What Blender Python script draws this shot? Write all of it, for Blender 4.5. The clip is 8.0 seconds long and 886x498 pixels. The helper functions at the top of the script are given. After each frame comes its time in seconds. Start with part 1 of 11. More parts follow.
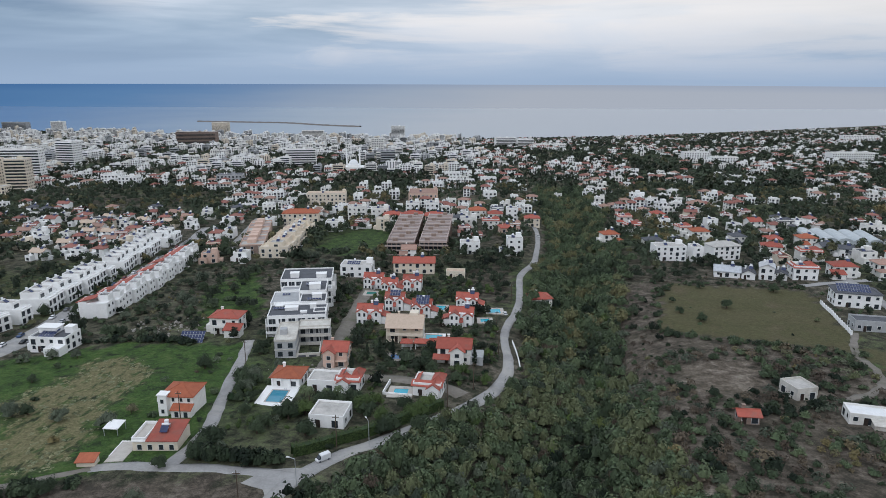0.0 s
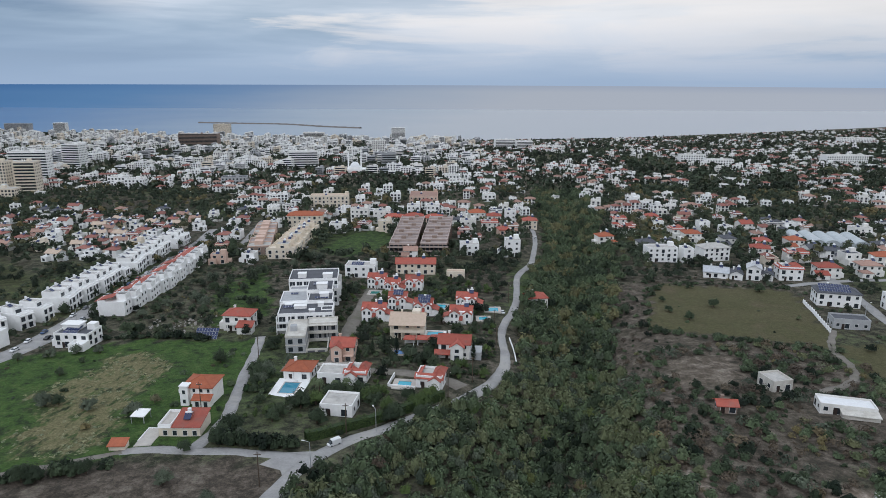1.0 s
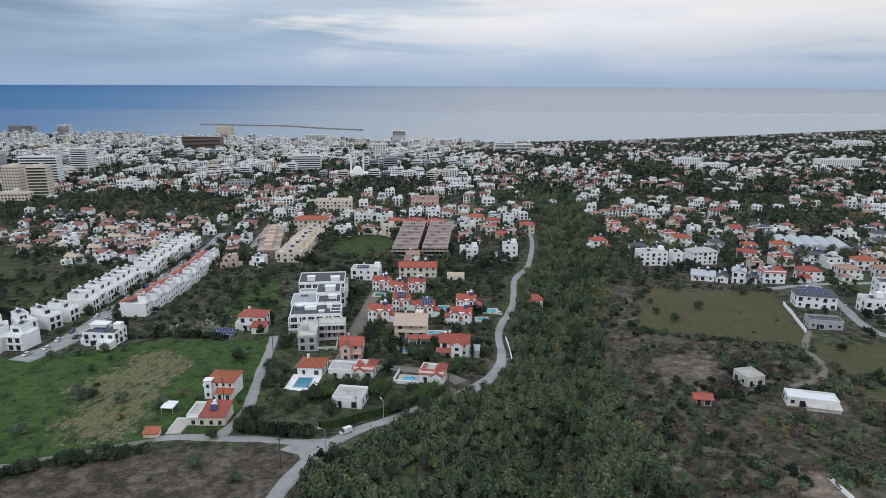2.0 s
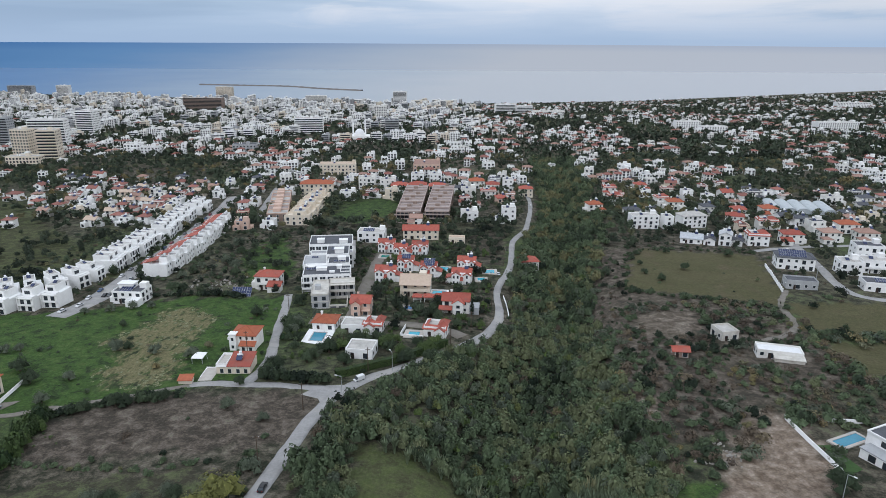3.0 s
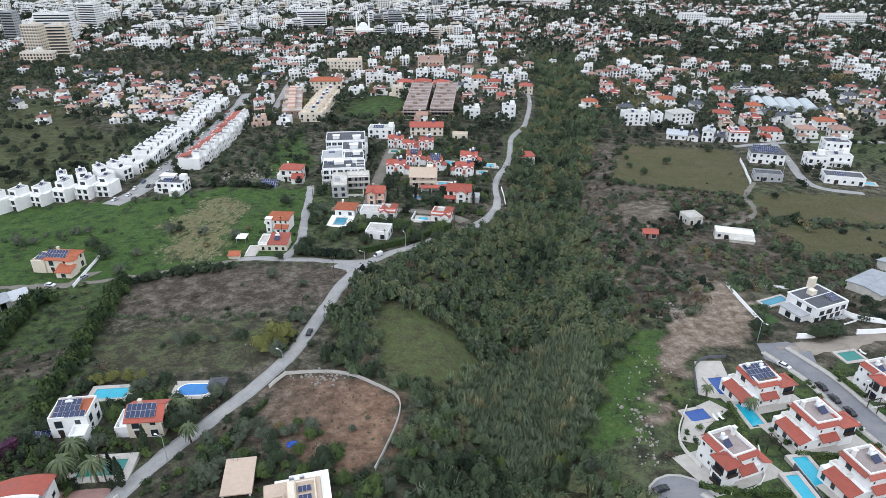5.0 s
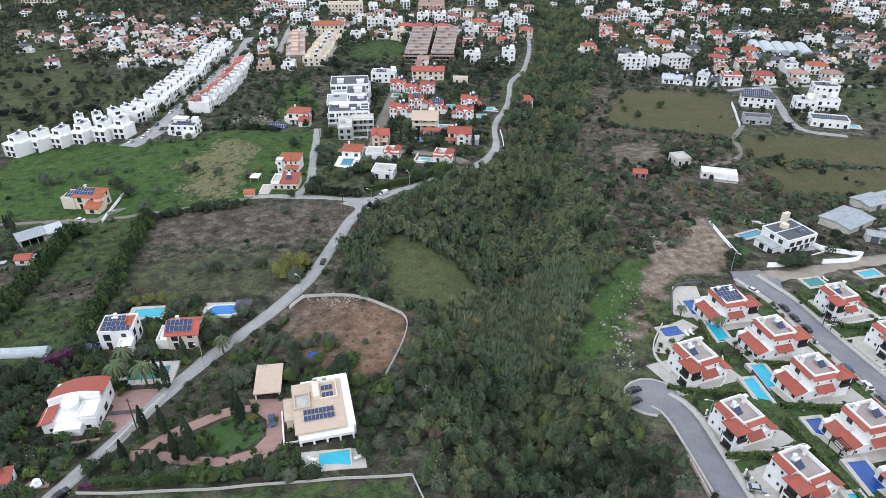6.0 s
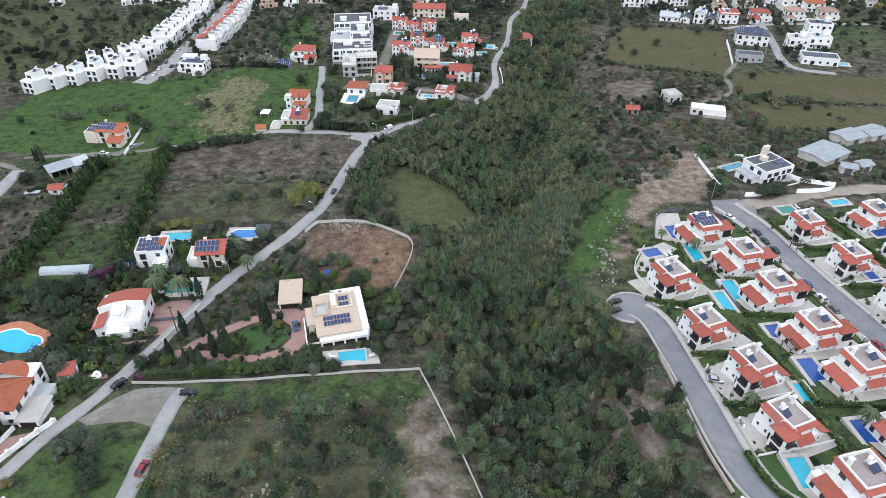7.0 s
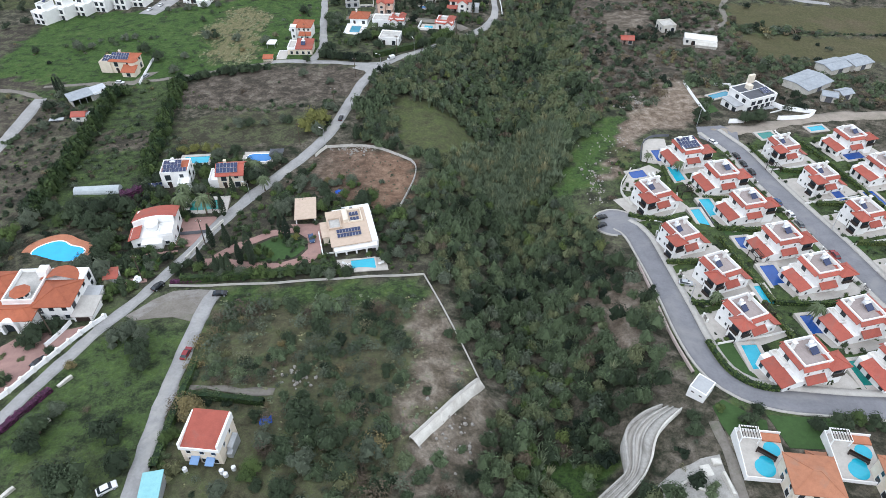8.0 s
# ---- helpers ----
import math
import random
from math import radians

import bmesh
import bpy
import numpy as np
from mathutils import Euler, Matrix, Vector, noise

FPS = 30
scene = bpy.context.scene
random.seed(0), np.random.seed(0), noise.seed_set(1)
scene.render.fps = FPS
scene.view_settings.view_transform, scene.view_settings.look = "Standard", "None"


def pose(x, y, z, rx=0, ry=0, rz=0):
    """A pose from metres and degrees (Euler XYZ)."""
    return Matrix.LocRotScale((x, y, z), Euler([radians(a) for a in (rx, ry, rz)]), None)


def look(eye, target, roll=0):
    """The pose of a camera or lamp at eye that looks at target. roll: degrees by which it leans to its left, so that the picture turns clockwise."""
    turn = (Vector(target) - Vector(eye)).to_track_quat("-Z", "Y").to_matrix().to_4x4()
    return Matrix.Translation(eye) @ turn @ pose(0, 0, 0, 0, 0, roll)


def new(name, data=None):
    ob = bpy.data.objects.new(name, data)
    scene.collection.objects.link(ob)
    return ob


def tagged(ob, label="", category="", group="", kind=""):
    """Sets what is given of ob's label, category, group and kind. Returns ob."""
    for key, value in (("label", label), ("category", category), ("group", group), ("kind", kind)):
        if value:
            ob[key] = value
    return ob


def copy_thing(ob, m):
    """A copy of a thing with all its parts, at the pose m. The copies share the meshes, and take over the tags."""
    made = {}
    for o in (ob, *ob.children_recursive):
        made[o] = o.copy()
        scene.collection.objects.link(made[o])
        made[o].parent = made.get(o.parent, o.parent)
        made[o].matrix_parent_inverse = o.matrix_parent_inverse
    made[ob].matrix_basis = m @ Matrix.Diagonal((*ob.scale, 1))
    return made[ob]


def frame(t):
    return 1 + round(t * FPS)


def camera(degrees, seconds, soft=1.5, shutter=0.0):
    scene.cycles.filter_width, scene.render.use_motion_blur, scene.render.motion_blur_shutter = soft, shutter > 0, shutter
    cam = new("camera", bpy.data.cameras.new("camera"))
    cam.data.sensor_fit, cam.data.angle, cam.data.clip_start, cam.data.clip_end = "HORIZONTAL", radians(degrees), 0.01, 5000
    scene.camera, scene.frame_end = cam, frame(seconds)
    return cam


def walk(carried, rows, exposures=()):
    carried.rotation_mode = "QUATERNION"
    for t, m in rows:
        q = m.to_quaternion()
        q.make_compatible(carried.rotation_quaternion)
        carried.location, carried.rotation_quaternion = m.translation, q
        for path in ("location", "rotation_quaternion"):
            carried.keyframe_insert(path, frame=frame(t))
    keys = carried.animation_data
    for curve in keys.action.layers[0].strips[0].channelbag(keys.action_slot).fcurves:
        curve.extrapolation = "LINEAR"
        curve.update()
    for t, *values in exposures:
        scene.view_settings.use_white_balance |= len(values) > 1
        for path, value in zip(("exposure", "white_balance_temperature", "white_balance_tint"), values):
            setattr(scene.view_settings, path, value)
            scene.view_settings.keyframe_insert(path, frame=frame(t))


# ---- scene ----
# ---- the camera: a drone that backs away from the coast, climbs, and tips its lens down
FULL = 1.2  # the plan below is drawn at five sixths of true size; the camera and, at the end, every thing are brought to full size
cam = camera(68.0, 8.0, soft=0.62)
PATH = [
    (0.0, (0.75, 0.1, 170.7), (0.743, 2.037, 170.202), 0.2),
    (0.5, (0.65, -5.6, 171.7), (0.643, -3.663, 171.204), 0.2),
    (1.0, (0.4, -12.863, 174.4), (0.394, -10.925, 173.904), 0.25),
    (2.5, (-0.1, -38.21, 183.618), (-0.107, -36.271, 183.125), 0.3),
    (3.0, (-0.6, -46.936, 186.769), (-0.607, -45.031, 186.161), 0.35),
    (3.5, (-0.9, -55.706, 190.0), (-0.913, -53.839, 189.283), 0.35),
    (4.0, (-1.1, -64.423, 193.1), (-1.113, -62.581, 192.321), 0.33),
    (4.5, (-1.35, -72.939, 195.95), (-1.362, -71.123, 195.112), 0.33),
    (6.0, (-2.05, -98.2, 203.148), (-2.06, -96.493, 202.105), 0.36),
    (6.5, (-2.35, -106.5, 205.85), (-2.357, -104.839, 204.734), 0.38),
    (7.0, (-2.6, -114.8, 208.757), (-2.608, -113.192, 207.568), 0.4),
    (7.5, (-2.8, -122.95, 211.8), (-2.807, -121.398, 210.538), 0.4),
    (8.0, (-2.98, -130.95, 214.85), (-2.985, -129.462, 213.513), 0.42),
]
walk(cam, [(t, look(FULL * Vector(eye), FULL * Vector(target), roll)) for t, eye, target, roll in PATH], exposures=[(0.0, -0.68, 6420, 12), (2.5, -0.66, 6420, 12), (3.0, -0.48, 6420, 12), (3.6, -0.21, 6420, 12), (4.5, -0.10, 6420, 12), (8.0, 0.06, 6420, 12)])

# ---- sky and light: high overcast late in the day, the sun veiled behind the camera
SUN_EL, SUN_AZ = 42.0, 202.0


def link(tree, a, b):
    tree.links.new(a, b)


def node(tree, kind, **values):
    n = tree.nodes.new(kind)
    for key, value in values.items():
        n.inputs[key.replace("_", " ")].default_value = value
    return n


def ramp(tree, fac, stops, smooth=False):
    r = tree.nodes.new("ShaderNodeValToRGB")
    r.color_ramp.interpolation = "EASE" if smooth else "LINEAR"
    while len(r.color_ramp.elements) < len(stops):
        r.color_ramp.elements.new(0.5)
    for e, (p, c) in zip(r.color_ramp.elements, stops):
        e.position = p
        e.color = (c, c, c, 1) if isinstance(c, (int, float)) else (*c, 1)
    link(tree, fac, r.inputs[0])
    return r.outputs[0]


def blend(tree, fac, a, b, mode="MIX"):
    m = tree.nodes.new("ShaderNodeMix")
    m.data_type, m.blend_type = "RGBA", mode
    for socket, value in ((m.inputs[0], fac), (m.inputs[6], a), (m.inputs[7], b)):
        if isinstance(value, (int, float)):
            socket.default_value = value
        elif isinstance(value, tuple):
            socket.default_value = (*value, 1)
        else:
            link(tree, value, socket)
    return m.outputs[2]


def math_node(tree, op, a, b=0.0, c=0.0, clamp=False):
    m = tree.nodes.new("ShaderNodeMath")
    m.operation, m.use_clamp = op, clamp
    for socket, value in zip(m.inputs, (a, b, c)):
        if isinstance(value, (int, float)):
            socket.default_value = value
        else:
            link(tree, value, socket)
    return m.outputs[0]


def noise_tex(tree, vector, scale, detail=4.0, rough=0.55, distort=0.0):
    n = node(tree, "ShaderNodeTexNoise", Scale=scale, Detail=detail, Roughness=rough, Distortion=distort)
    if vector is not None:
        link(tree, vector, n.inputs["Vector"])
    return n.outputs["Fac"]


def build_sky():
    world = bpy.data.worlds.new("overcast_sky")
    scene.world = world
    world.use_nodes = True
    t = world.node_tree
    coord = t.nodes.new("ShaderNodeTexCoord").outputs["Generated"]
    split = t.nodes.new("ShaderNodeSeparateXYZ")
    link(t, coord, split.inputs[0])
    x, z = split.outputs[0], split.outputs[2]
    sky = t.nodes.new("ShaderNodeTexSky")
    sky.sky_type, sky.sun_disc = "NISHITA", False
    sky.sun_elevation, sky.sun_rotation = radians(SUN_EL), radians(SUN_AZ)
    sky.dust_density = 2.0
    clear = blend(t, 1.0, sky.outputs[0], (0.075, 0.075, 0.075), "MULTIPLY")
    # flat, long cloud banks near the horizon, softer cover overhead
    bank = t.nodes.new("ShaderNodeMapping")
    bank.inputs["Scale"].default_value = (1.7, 1.0, 15.0)
    bank.inputs["Location"].default_value = (0.35, 0.0, 0.3)
    link(t, coord, bank.inputs[0])
    streak = noise_tex(t, bank.outputs[0], 1.15, 5.0, 0.5, 0.25)
    side = math_node(t, "MULTIPLY_ADD", x, 0.42, 0.0)
    rise = math_node(t, "MULTIPLY", z, 2.2)
    lit = math_node(t, "ADD", streak, math_node(t, "ADD", side, rise))
    cloud = ramp(t, lit, [(0.34, (0.38, 0.56, 0.79)), (0.50, (0.62, 0.81, 1.02)), (0.64, (0.90, 1.05, 1.22)), (0.82, (1.28, 1.33, 1.38))])
    # bright torn edges of higher cloud, and one dark flat-based bank out to the west
    torn = t.nodes.new("ShaderNodeMapping")
    torn.inputs["Scale"].default_value = (2.6, 1.4, 20.0)
    torn.inputs["Location"].default_value = (1.7, 0.4, 2.1)
    link(t, coord, torn.inputs[0])
    wisps = noise_tex(t, torn.outputs[0], 1.3, 7.0, 0.58, 0.5)
    bright = ramp(t, math_node(t, "ADD", wisps, math_node(t, "MULTIPLY_ADD", x, 0.26, math_node(t, "MULTIPLY_ADD", z, 1.6, -0.12))), [(0.50, 0.0), (0.60, 0.8), (0.72, 1.0)])
    cloud = blend(t, bright, cloud, (1.40, 1.39, 1.38))
    west = math_node(t, "MULTIPLY_ADD", x, -5.0, math_node(t, "MULTIPLY_ADD", wisps, 2.0, -2.7), clamp=True)
    base = math_node(t, "MULTIPLY_ADD", z, 75.0, math_node(t, "MULTIPLY_ADD", wisps, 3.0, -6.7), clamp=True)
    upper = ramp(t, z, [(0.095, 1.0), (0.16, 0.0)])
    cloud = blend(t, math_node(t, "MULTIPLY", math_node(t, "MULTIPLY", west, base), upper), cloud, (0.32, 0.48, 0.69))
    cover = ramp(t, streak, [(0.25, 0.75), (0.6, 1.0)])
    cover_sky = blend(t, cover, clear, cloud)
    lift = ramp(t, z, [(0.12, (1.0, 1.0, 1.0)), (0.55, (0.96, 1.08, 1.22))])
    cover_sky = blend(t, 1.0, cover_sky, lift, "MULTIPLY")
    low = ramp(t, z, [(0.0, (0.53, 0.71, 0.96)), (1.0, (0.53, 0.71, 0.96))])
    haze = ramp(t, z, [(0.0, 0.95), (0.04, 0.50), (0.09, 0.0)])
    air = blend(t, haze, cover_sky, low)
    # the far sea under the horizon, beyond the water sheet; cloud sheen painted by bearing
    sheen_noise = noise_tex(t, bank.outputs[0], 2.4, 3.0)
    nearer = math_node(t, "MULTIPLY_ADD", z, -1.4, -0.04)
    water = ramp(t, math_node(t, "MULTIPLY_ADD", sheen_noise, 0.10, math_node(t, "ADD", nearer, math_node(t, "MULTIPLY_ADD", x, 0.5, 0.47))),
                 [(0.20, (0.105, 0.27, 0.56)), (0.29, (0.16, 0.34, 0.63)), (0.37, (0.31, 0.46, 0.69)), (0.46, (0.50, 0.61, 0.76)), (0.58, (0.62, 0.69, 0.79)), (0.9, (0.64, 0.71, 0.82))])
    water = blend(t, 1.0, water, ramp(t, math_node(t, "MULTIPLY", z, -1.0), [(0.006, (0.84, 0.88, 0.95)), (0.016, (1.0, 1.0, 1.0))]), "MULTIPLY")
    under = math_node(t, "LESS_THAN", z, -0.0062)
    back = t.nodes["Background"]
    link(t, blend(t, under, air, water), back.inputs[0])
    back.inputs[1].default_value = 1.0


build_sky()
sun = new("sun", bpy.data.lights.new("sun", "SUN"))
sun.data.energy, sun.data.angle, sun.data.color = 1.15, radians(24), (0.95, 0.97, 1.03)
sun.matrix_world = look((0, 0, 0), (-math.sin(radians(SUN_AZ)) * math.cos(radians(SUN_EL)), -math.cos(radians(SUN_AZ)) * math.cos(radians(SUN_EL)), -math.sin(radians(SUN_EL))))

# ---- materials
MATS = {}


def paint(name, a, b=None, scale=0.6, rough=0.8, bump=0.0, metal=0.0, vary=0.0, fine=6.0, spec=0.3, stain=None):
    """A surface of two tones a and b in patches of about 1/scale metres, with fine grain; vary: difference from piece to piece."""
    if name in MATS:
        return MATS[name]
    m = bpy.data.materials.new(name)
    m.use_nodes = True
    t = m.node_tree
    p = t.nodes["Principled BSDF"]
    where = t.nodes.new("ShaderNodeNewGeometry").outputs["Position"]
    b = b or tuple(0.8 * c for c in a)
    broad = noise_tex(t, where, scale, 5.0, 0.6)
    grain = noise_tex(t, where, scale * fine, 3.0, 0.6)
    both = math_node(t, "MULTIPLY_ADD", grain, 0.4, math_node(t, "MULTIPLY", broad, 0.6))
    col = ramp(t, both, [(0.36, b), (0.62, a)])
    if stain:
        spots = noise_tex(t, where, scale * 0.35, 6.0, 0.65, 0.6)
        col = blend(t, ramp(t, spots, [(0.52, 0.0), (0.68, 0.8)]), col, stain)
    if vary:
        info = t.nodes.new("ShaderNodeObjectInfo").outputs["Random"]
        col = blend(t, 1.0, col, ramp(t, info, [(0.0, 1.0 - vary), (1.0, 1.0)]), "MULTIPLY")
    link(t, col, p.inputs["Base Color"])
    p.inputs["Roughness"].default_value = rough
    p.inputs["Metallic"].default_value = metal
    p.inputs["Specular IOR Level"].default_value = spec
    if bump:
        bp = node(t, "ShaderNodeBump", Strength=min(1.0, bump), Distance=0.05)
        link(t, grain, bp.inputs["Height"])
        link(t, bp.outputs[0], p.inputs["Normal"])
    MATS[name] = m
    return m


def foliage(name, dark, light, dry=(0.16, 0.13, 0.06)):
    m = bpy.data.materials.new(name)
    m.use_nodes = True
    t = m.node_tree
    p = t.nodes["Principled BSDF"]
    geo = t.nodes.new("ShaderNodeNewGeometry")
    att = t.nodes.new("ShaderNodeAttribute")
    att.attribute_name = "tint"
    info = t.nodes.new("ShaderNodeObjectInfo").outputs["Random"]
    tint = math_node(t, "ADD", att.outputs["Fac"], math_node(t, "MULTIPLY_ADD", info, 0.24, -0.12))
    col = ramp(t, tint, [(0.0, dark), (0.72, light), (1.0, dry)])
    leaf = ramp(t, geo.outputs["Random Per Island"], [(0.0, 0.66), (0.6, 0.95), (1.0, 1.32)])
    link(t, blend(t, 1.0, col, leaf, "MULTIPLY"), p.inputs["Base Color"])
    p.inputs["Roughness"].default_value = 0.75
    p.inputs["Specular IOR Level"].default_value = 0.25
    return m


WHITE = paint("white_render", (0.80, 0.79, 0.76), (0.68, 0.67, 0.64), 0.25, 0.85, 0.1, stain=(0.56, 0.54, 0.50))
BRIGHT = paint("fresh_white_render", (0.86, 0.86, 0.85), (0.76, 0.76, 0.75), 0.3, 0.8, 0.1)
CREAM = paint("cream_render", (0.74, 0.66, 0.55), (0.62, 0.55, 0.45), 0.3, 0.85, 0.1)
PEACH = paint("peach_render", (0.62, 0.45, 0.37), (0.52, 0.37, 0.30), 0.3, 0.85, 0.1)
GREY = paint("grey_render", (0.42, 0.43, 0.44), (0.33, 0.34, 0.35), 0.3, 0.85, 0.1)
BROWN = paint("raw_brown_block", (0.30, 0.225, 0.185), (0.21, 0.155, 0.13), 0.5, 0.9, 0.3)
TILE = paint("red_roof_tile", (0.45, 0.118, 0.084), (0.35, 0.092, 0.068), 0.7, 0.8, 0.4, vary=0.25, stain=(0.29, 0.13, 0.105))
# red tile with the distance haze greyed into its colour
TOWN_TILE = paint("hazed_red_roof_tile", (0.36, 0.148, 0.120), (0.27, 0.120, 0.100), 0.7, 0.85, 0.4, vary=0.3, stain=(0.27, 0.17, 0.145))
ORANGE = paint("orange_roof_tile", (0.44, 0.135, 0.07), (0.33, 0.10, 0.055), 0.7, 0.8, 0.4, vary=0.2)
CLAY = paint("clay_roof_tile", (0.46, 0.20, 0.115), (0.36, 0.155, 0.09), 0.7, 0.85, 0.4, vary=0.25, stain=(0.34, 0.20, 0.14))
PALE_TILE = paint("weathered_roof_tile", (0.42, 0.27, 0.215), (0.33, 0.205, 0.165), 0.7, 0.85, 0.4, vary=0.25)
SAND_TILE = paint("sand_roof_tile", (0.55, 0.43, 0.34), (0.46, 0.36, 0.28), 0.8, 0.85, 0.4)
FLAT = paint("roof_screed", (0.52, 0.50, 0.47), (0.36, 0.35, 0.33), 0.35, 0.9, 0.2, stain=(0.30, 0.29, 0.27))
DARKROOF = paint("grey_roof_felt", (0.105, 0.11, 0.125), (0.07, 0.075, 0.085), 0.4, 0.8, 0.2)
GLASS = paint("window_glass", (0.035, 0.045, 0.055), (0.02, 0.025, 0.03), 0.3, 0.12, spec=0.6)
FRAME = paint("window_frame", (0.72, 0.72, 0.71), (0.6, 0.6, 0.6), 1.0, 0.5)
DARKWOOD = paint("dark_stained_wood", (0.045, 0.03, 0.025), (0.025, 0.018, 0.015), 2.0, 0.6)
SOLAR = paint("solar_glass", (0.022, 0.035, 0.10), (0.014, 0.022, 0.065), 0.6, 0.2, spec=0.6)
METAL = paint("galvanised_metal", (0.55, 0.57, 0.60), (0.42, 0.44, 0.46), 0.8, 0.45, metal=0.5)
TANK = paint("white_tank", (0.78, 0.79, 0.80), (0.66, 0.67, 0.68), 0.8, 0.4)
ASPHALT = paint("asphalt", (0.215, 0.215, 0.23), (0.165, 0.165, 0.18), 0.25, 0.9, 0.2, stain=(0.25, 0.245, 0.245))
ASPHALT_OLD = paint("worn_asphalt", (0.34, 0.335, 0.33), (0.25, 0.245, 0.24), 0.22, 0.92, 0.3, stain=(0.38, 0.365, 0.34))
CONCRETE = paint("weathered_concrete", (0.40, 0.385, 0.36), (0.27, 0.26, 0.24), 0.6, 0.92, 0.4, stain=(0.20, 0.19, 0.17))
PATCHY = paint("patchy_worn_asphalt", (0.24, 0.225, 0.205), (0.155, 0.135, 0.115), 0.5, 0.92, 0.4, stain=(0.29, 0.28, 0.27))
KERB = paint("pale_kerb_stone", (0.46, 0.44, 0.41), (0.36, 0.34, 0.31), 0.6, 0.9, 0.2)
PAVE = paint("pale_terrace_paving", (0.50, 0.47, 0.43), (0.40, 0.37, 0.335), 0.5, 0.85, 0.2)
PINK = paint("pink_block_paving", (0.36, 0.22, 0.19), (0.28, 0.17, 0.15), 0.5, 0.9, 0.3)
TERRA = paint("terracotta_paving", (0.46, 0.19, 0.11), (0.36, 0.14, 0.08), 0.5, 0.85, 0.3)
WALLSTONE = paint("whitewashed_wall", (0.62, 0.60, 0.55), (0.46, 0.44, 0.40), 0.5, 0.9, 0.4, stain=(0.38, 0.35, 0.31))
POOL_CYAN = paint("turquoise_pool_water", (0.02, 0.38, 0.50), (0.015, 0.33, 0.46), 0.4, 0.08, 0.05, spec=0.5)
POOL_BLUE = paint("deep_blue_pool_water", (0.015, 0.075, 0.30), (0.012, 0.06, 0.24), 0.4, 0.08, 0.05, spec=0.5)
POOL_GREEN = paint("green_pool_water", (0.01, 0.20, 0.17), (0.01, 0.16, 0.14), 0.4, 0.08, 0.05, spec=0.5)
POOL_SKY = paint("sky_blue_pool_water", (0.018, 0.19, 0.50), (0.018, 0.155, 0.43), 0.4, 0.08, 0.05, spec=0.5)
POOL_TEAL = paint("teal_pool_water", (0.03, 0.24, 0.34), (0.025, 0.20, 0.30), 0.4, 0.08, 0.05, spec=0.5)
POOL_VIVID = paint("vivid_blue_pool_water", (0.01, 0.42, 0.80), (0.01, 0.36, 0.74), 0.4, 0.08, 0.05, spec=0.5)
BARK = paint("bark", (0.10, 0.075, 0.055), (0.06, 0.045, 0.035), 2.0, 0.95, 0.4)
LAWN = paint("mown_lawn", (0.05, 0.10, 0.03), (0.035, 0.07, 0.022), 0.8, 0.95, 0.4)
TARP = paint("blue_tarpaulin", (0.02, 0.10, 0.50), (0.015, 0.08, 0.40), 1.0, 0.5)
GREENHOUSE = paint("greenhouse_film", (0.46, 0.50, 0.52), (0.34, 0.38, 0.40), 0.3, 0.45)
LEAF = foliage("leaf", (0.006, 0.014, 0.007), (0.087, 0.121, 0.063))
# darkened copy of LEAF: deeper shade put into the colour of distant crowns
SHADED_LEAF = foliage("shaded_leaf", (0.003, 0.008, 0.004), (0.052, 0.071, 0.042))
OLIVE = foliage("olive_leaf", (0.036, 0.050, 0.034), (0.098, 0.118, 0.080))
SHEET = paint("weathered_sheet_roof", (0.34, 0.37, 0.40), (0.24, 0.26, 0.28), 0.5, 0.6, 0.2)
DIRT = paint("dusty_earth", (0.33, 0.285, 0.24), (0.25, 0.215, 0.18), 0.3, 0.95, 0.4, stain=(0.20, 0.18, 0.14))
REED = foliage("reed_leaf", (0.095, 0.132, 0.088), (0.145, 0.178, 0.105), (0.32, 0.28, 0.15))
TRACK = paint("earth_track", (0.22, 0.20, 0.175), (0.15, 0.135, 0.115), 0.3, 0.95, 0.4, stain=(0.12, 0.125, 0.085))
SLAB = paint("raw_slab", (0.44, 0.365, 0.335), (0.35, 0.285, 0.26), 0.5, 0.9, 0.2)
SCREED = paint("bare_roof_screed", (0.36, 0.305, 0.29), (0.27, 0.225, 0.21), 0.4, 0.9, 0.3)
RUST = foliage("rusty_leaf", (0.060, 0.045, 0.034), (0.120, 0.095, 0.066))
GOLD = foliage("golden_leaf", (0.055, 0.070, 0.020), (0.165, 0.165, 0.048))
HEDGE = foliage("hedge_leaf", (0.014, 0.032, 0.012), (0.086, 0.126, 0.036))
BOUGAINVILLEA = foliage("bougainvillea", (0.045, 0.014, 0.034), (0.125, 0.036, 0.090), (0.10, 0.05, 0.05))
PALM = foliage("palm_leaf", (0.050, 0.075, 0.035), (0.125, 0.155, 0.080))

# ---- mesh helpers
def mesh_of(name, verts, faces, material, smooth=False):
    me = bpy.data.meshes.new(name)
    me.from_pydata(verts, [], faces)
    for m in material if isinstance(material, (list, tuple)) else (material,):
        me.materials.append(m)
    if smooth:
        me.polygons.foreach_set("use_smooth", [True] * len(me.polygons))
    return me


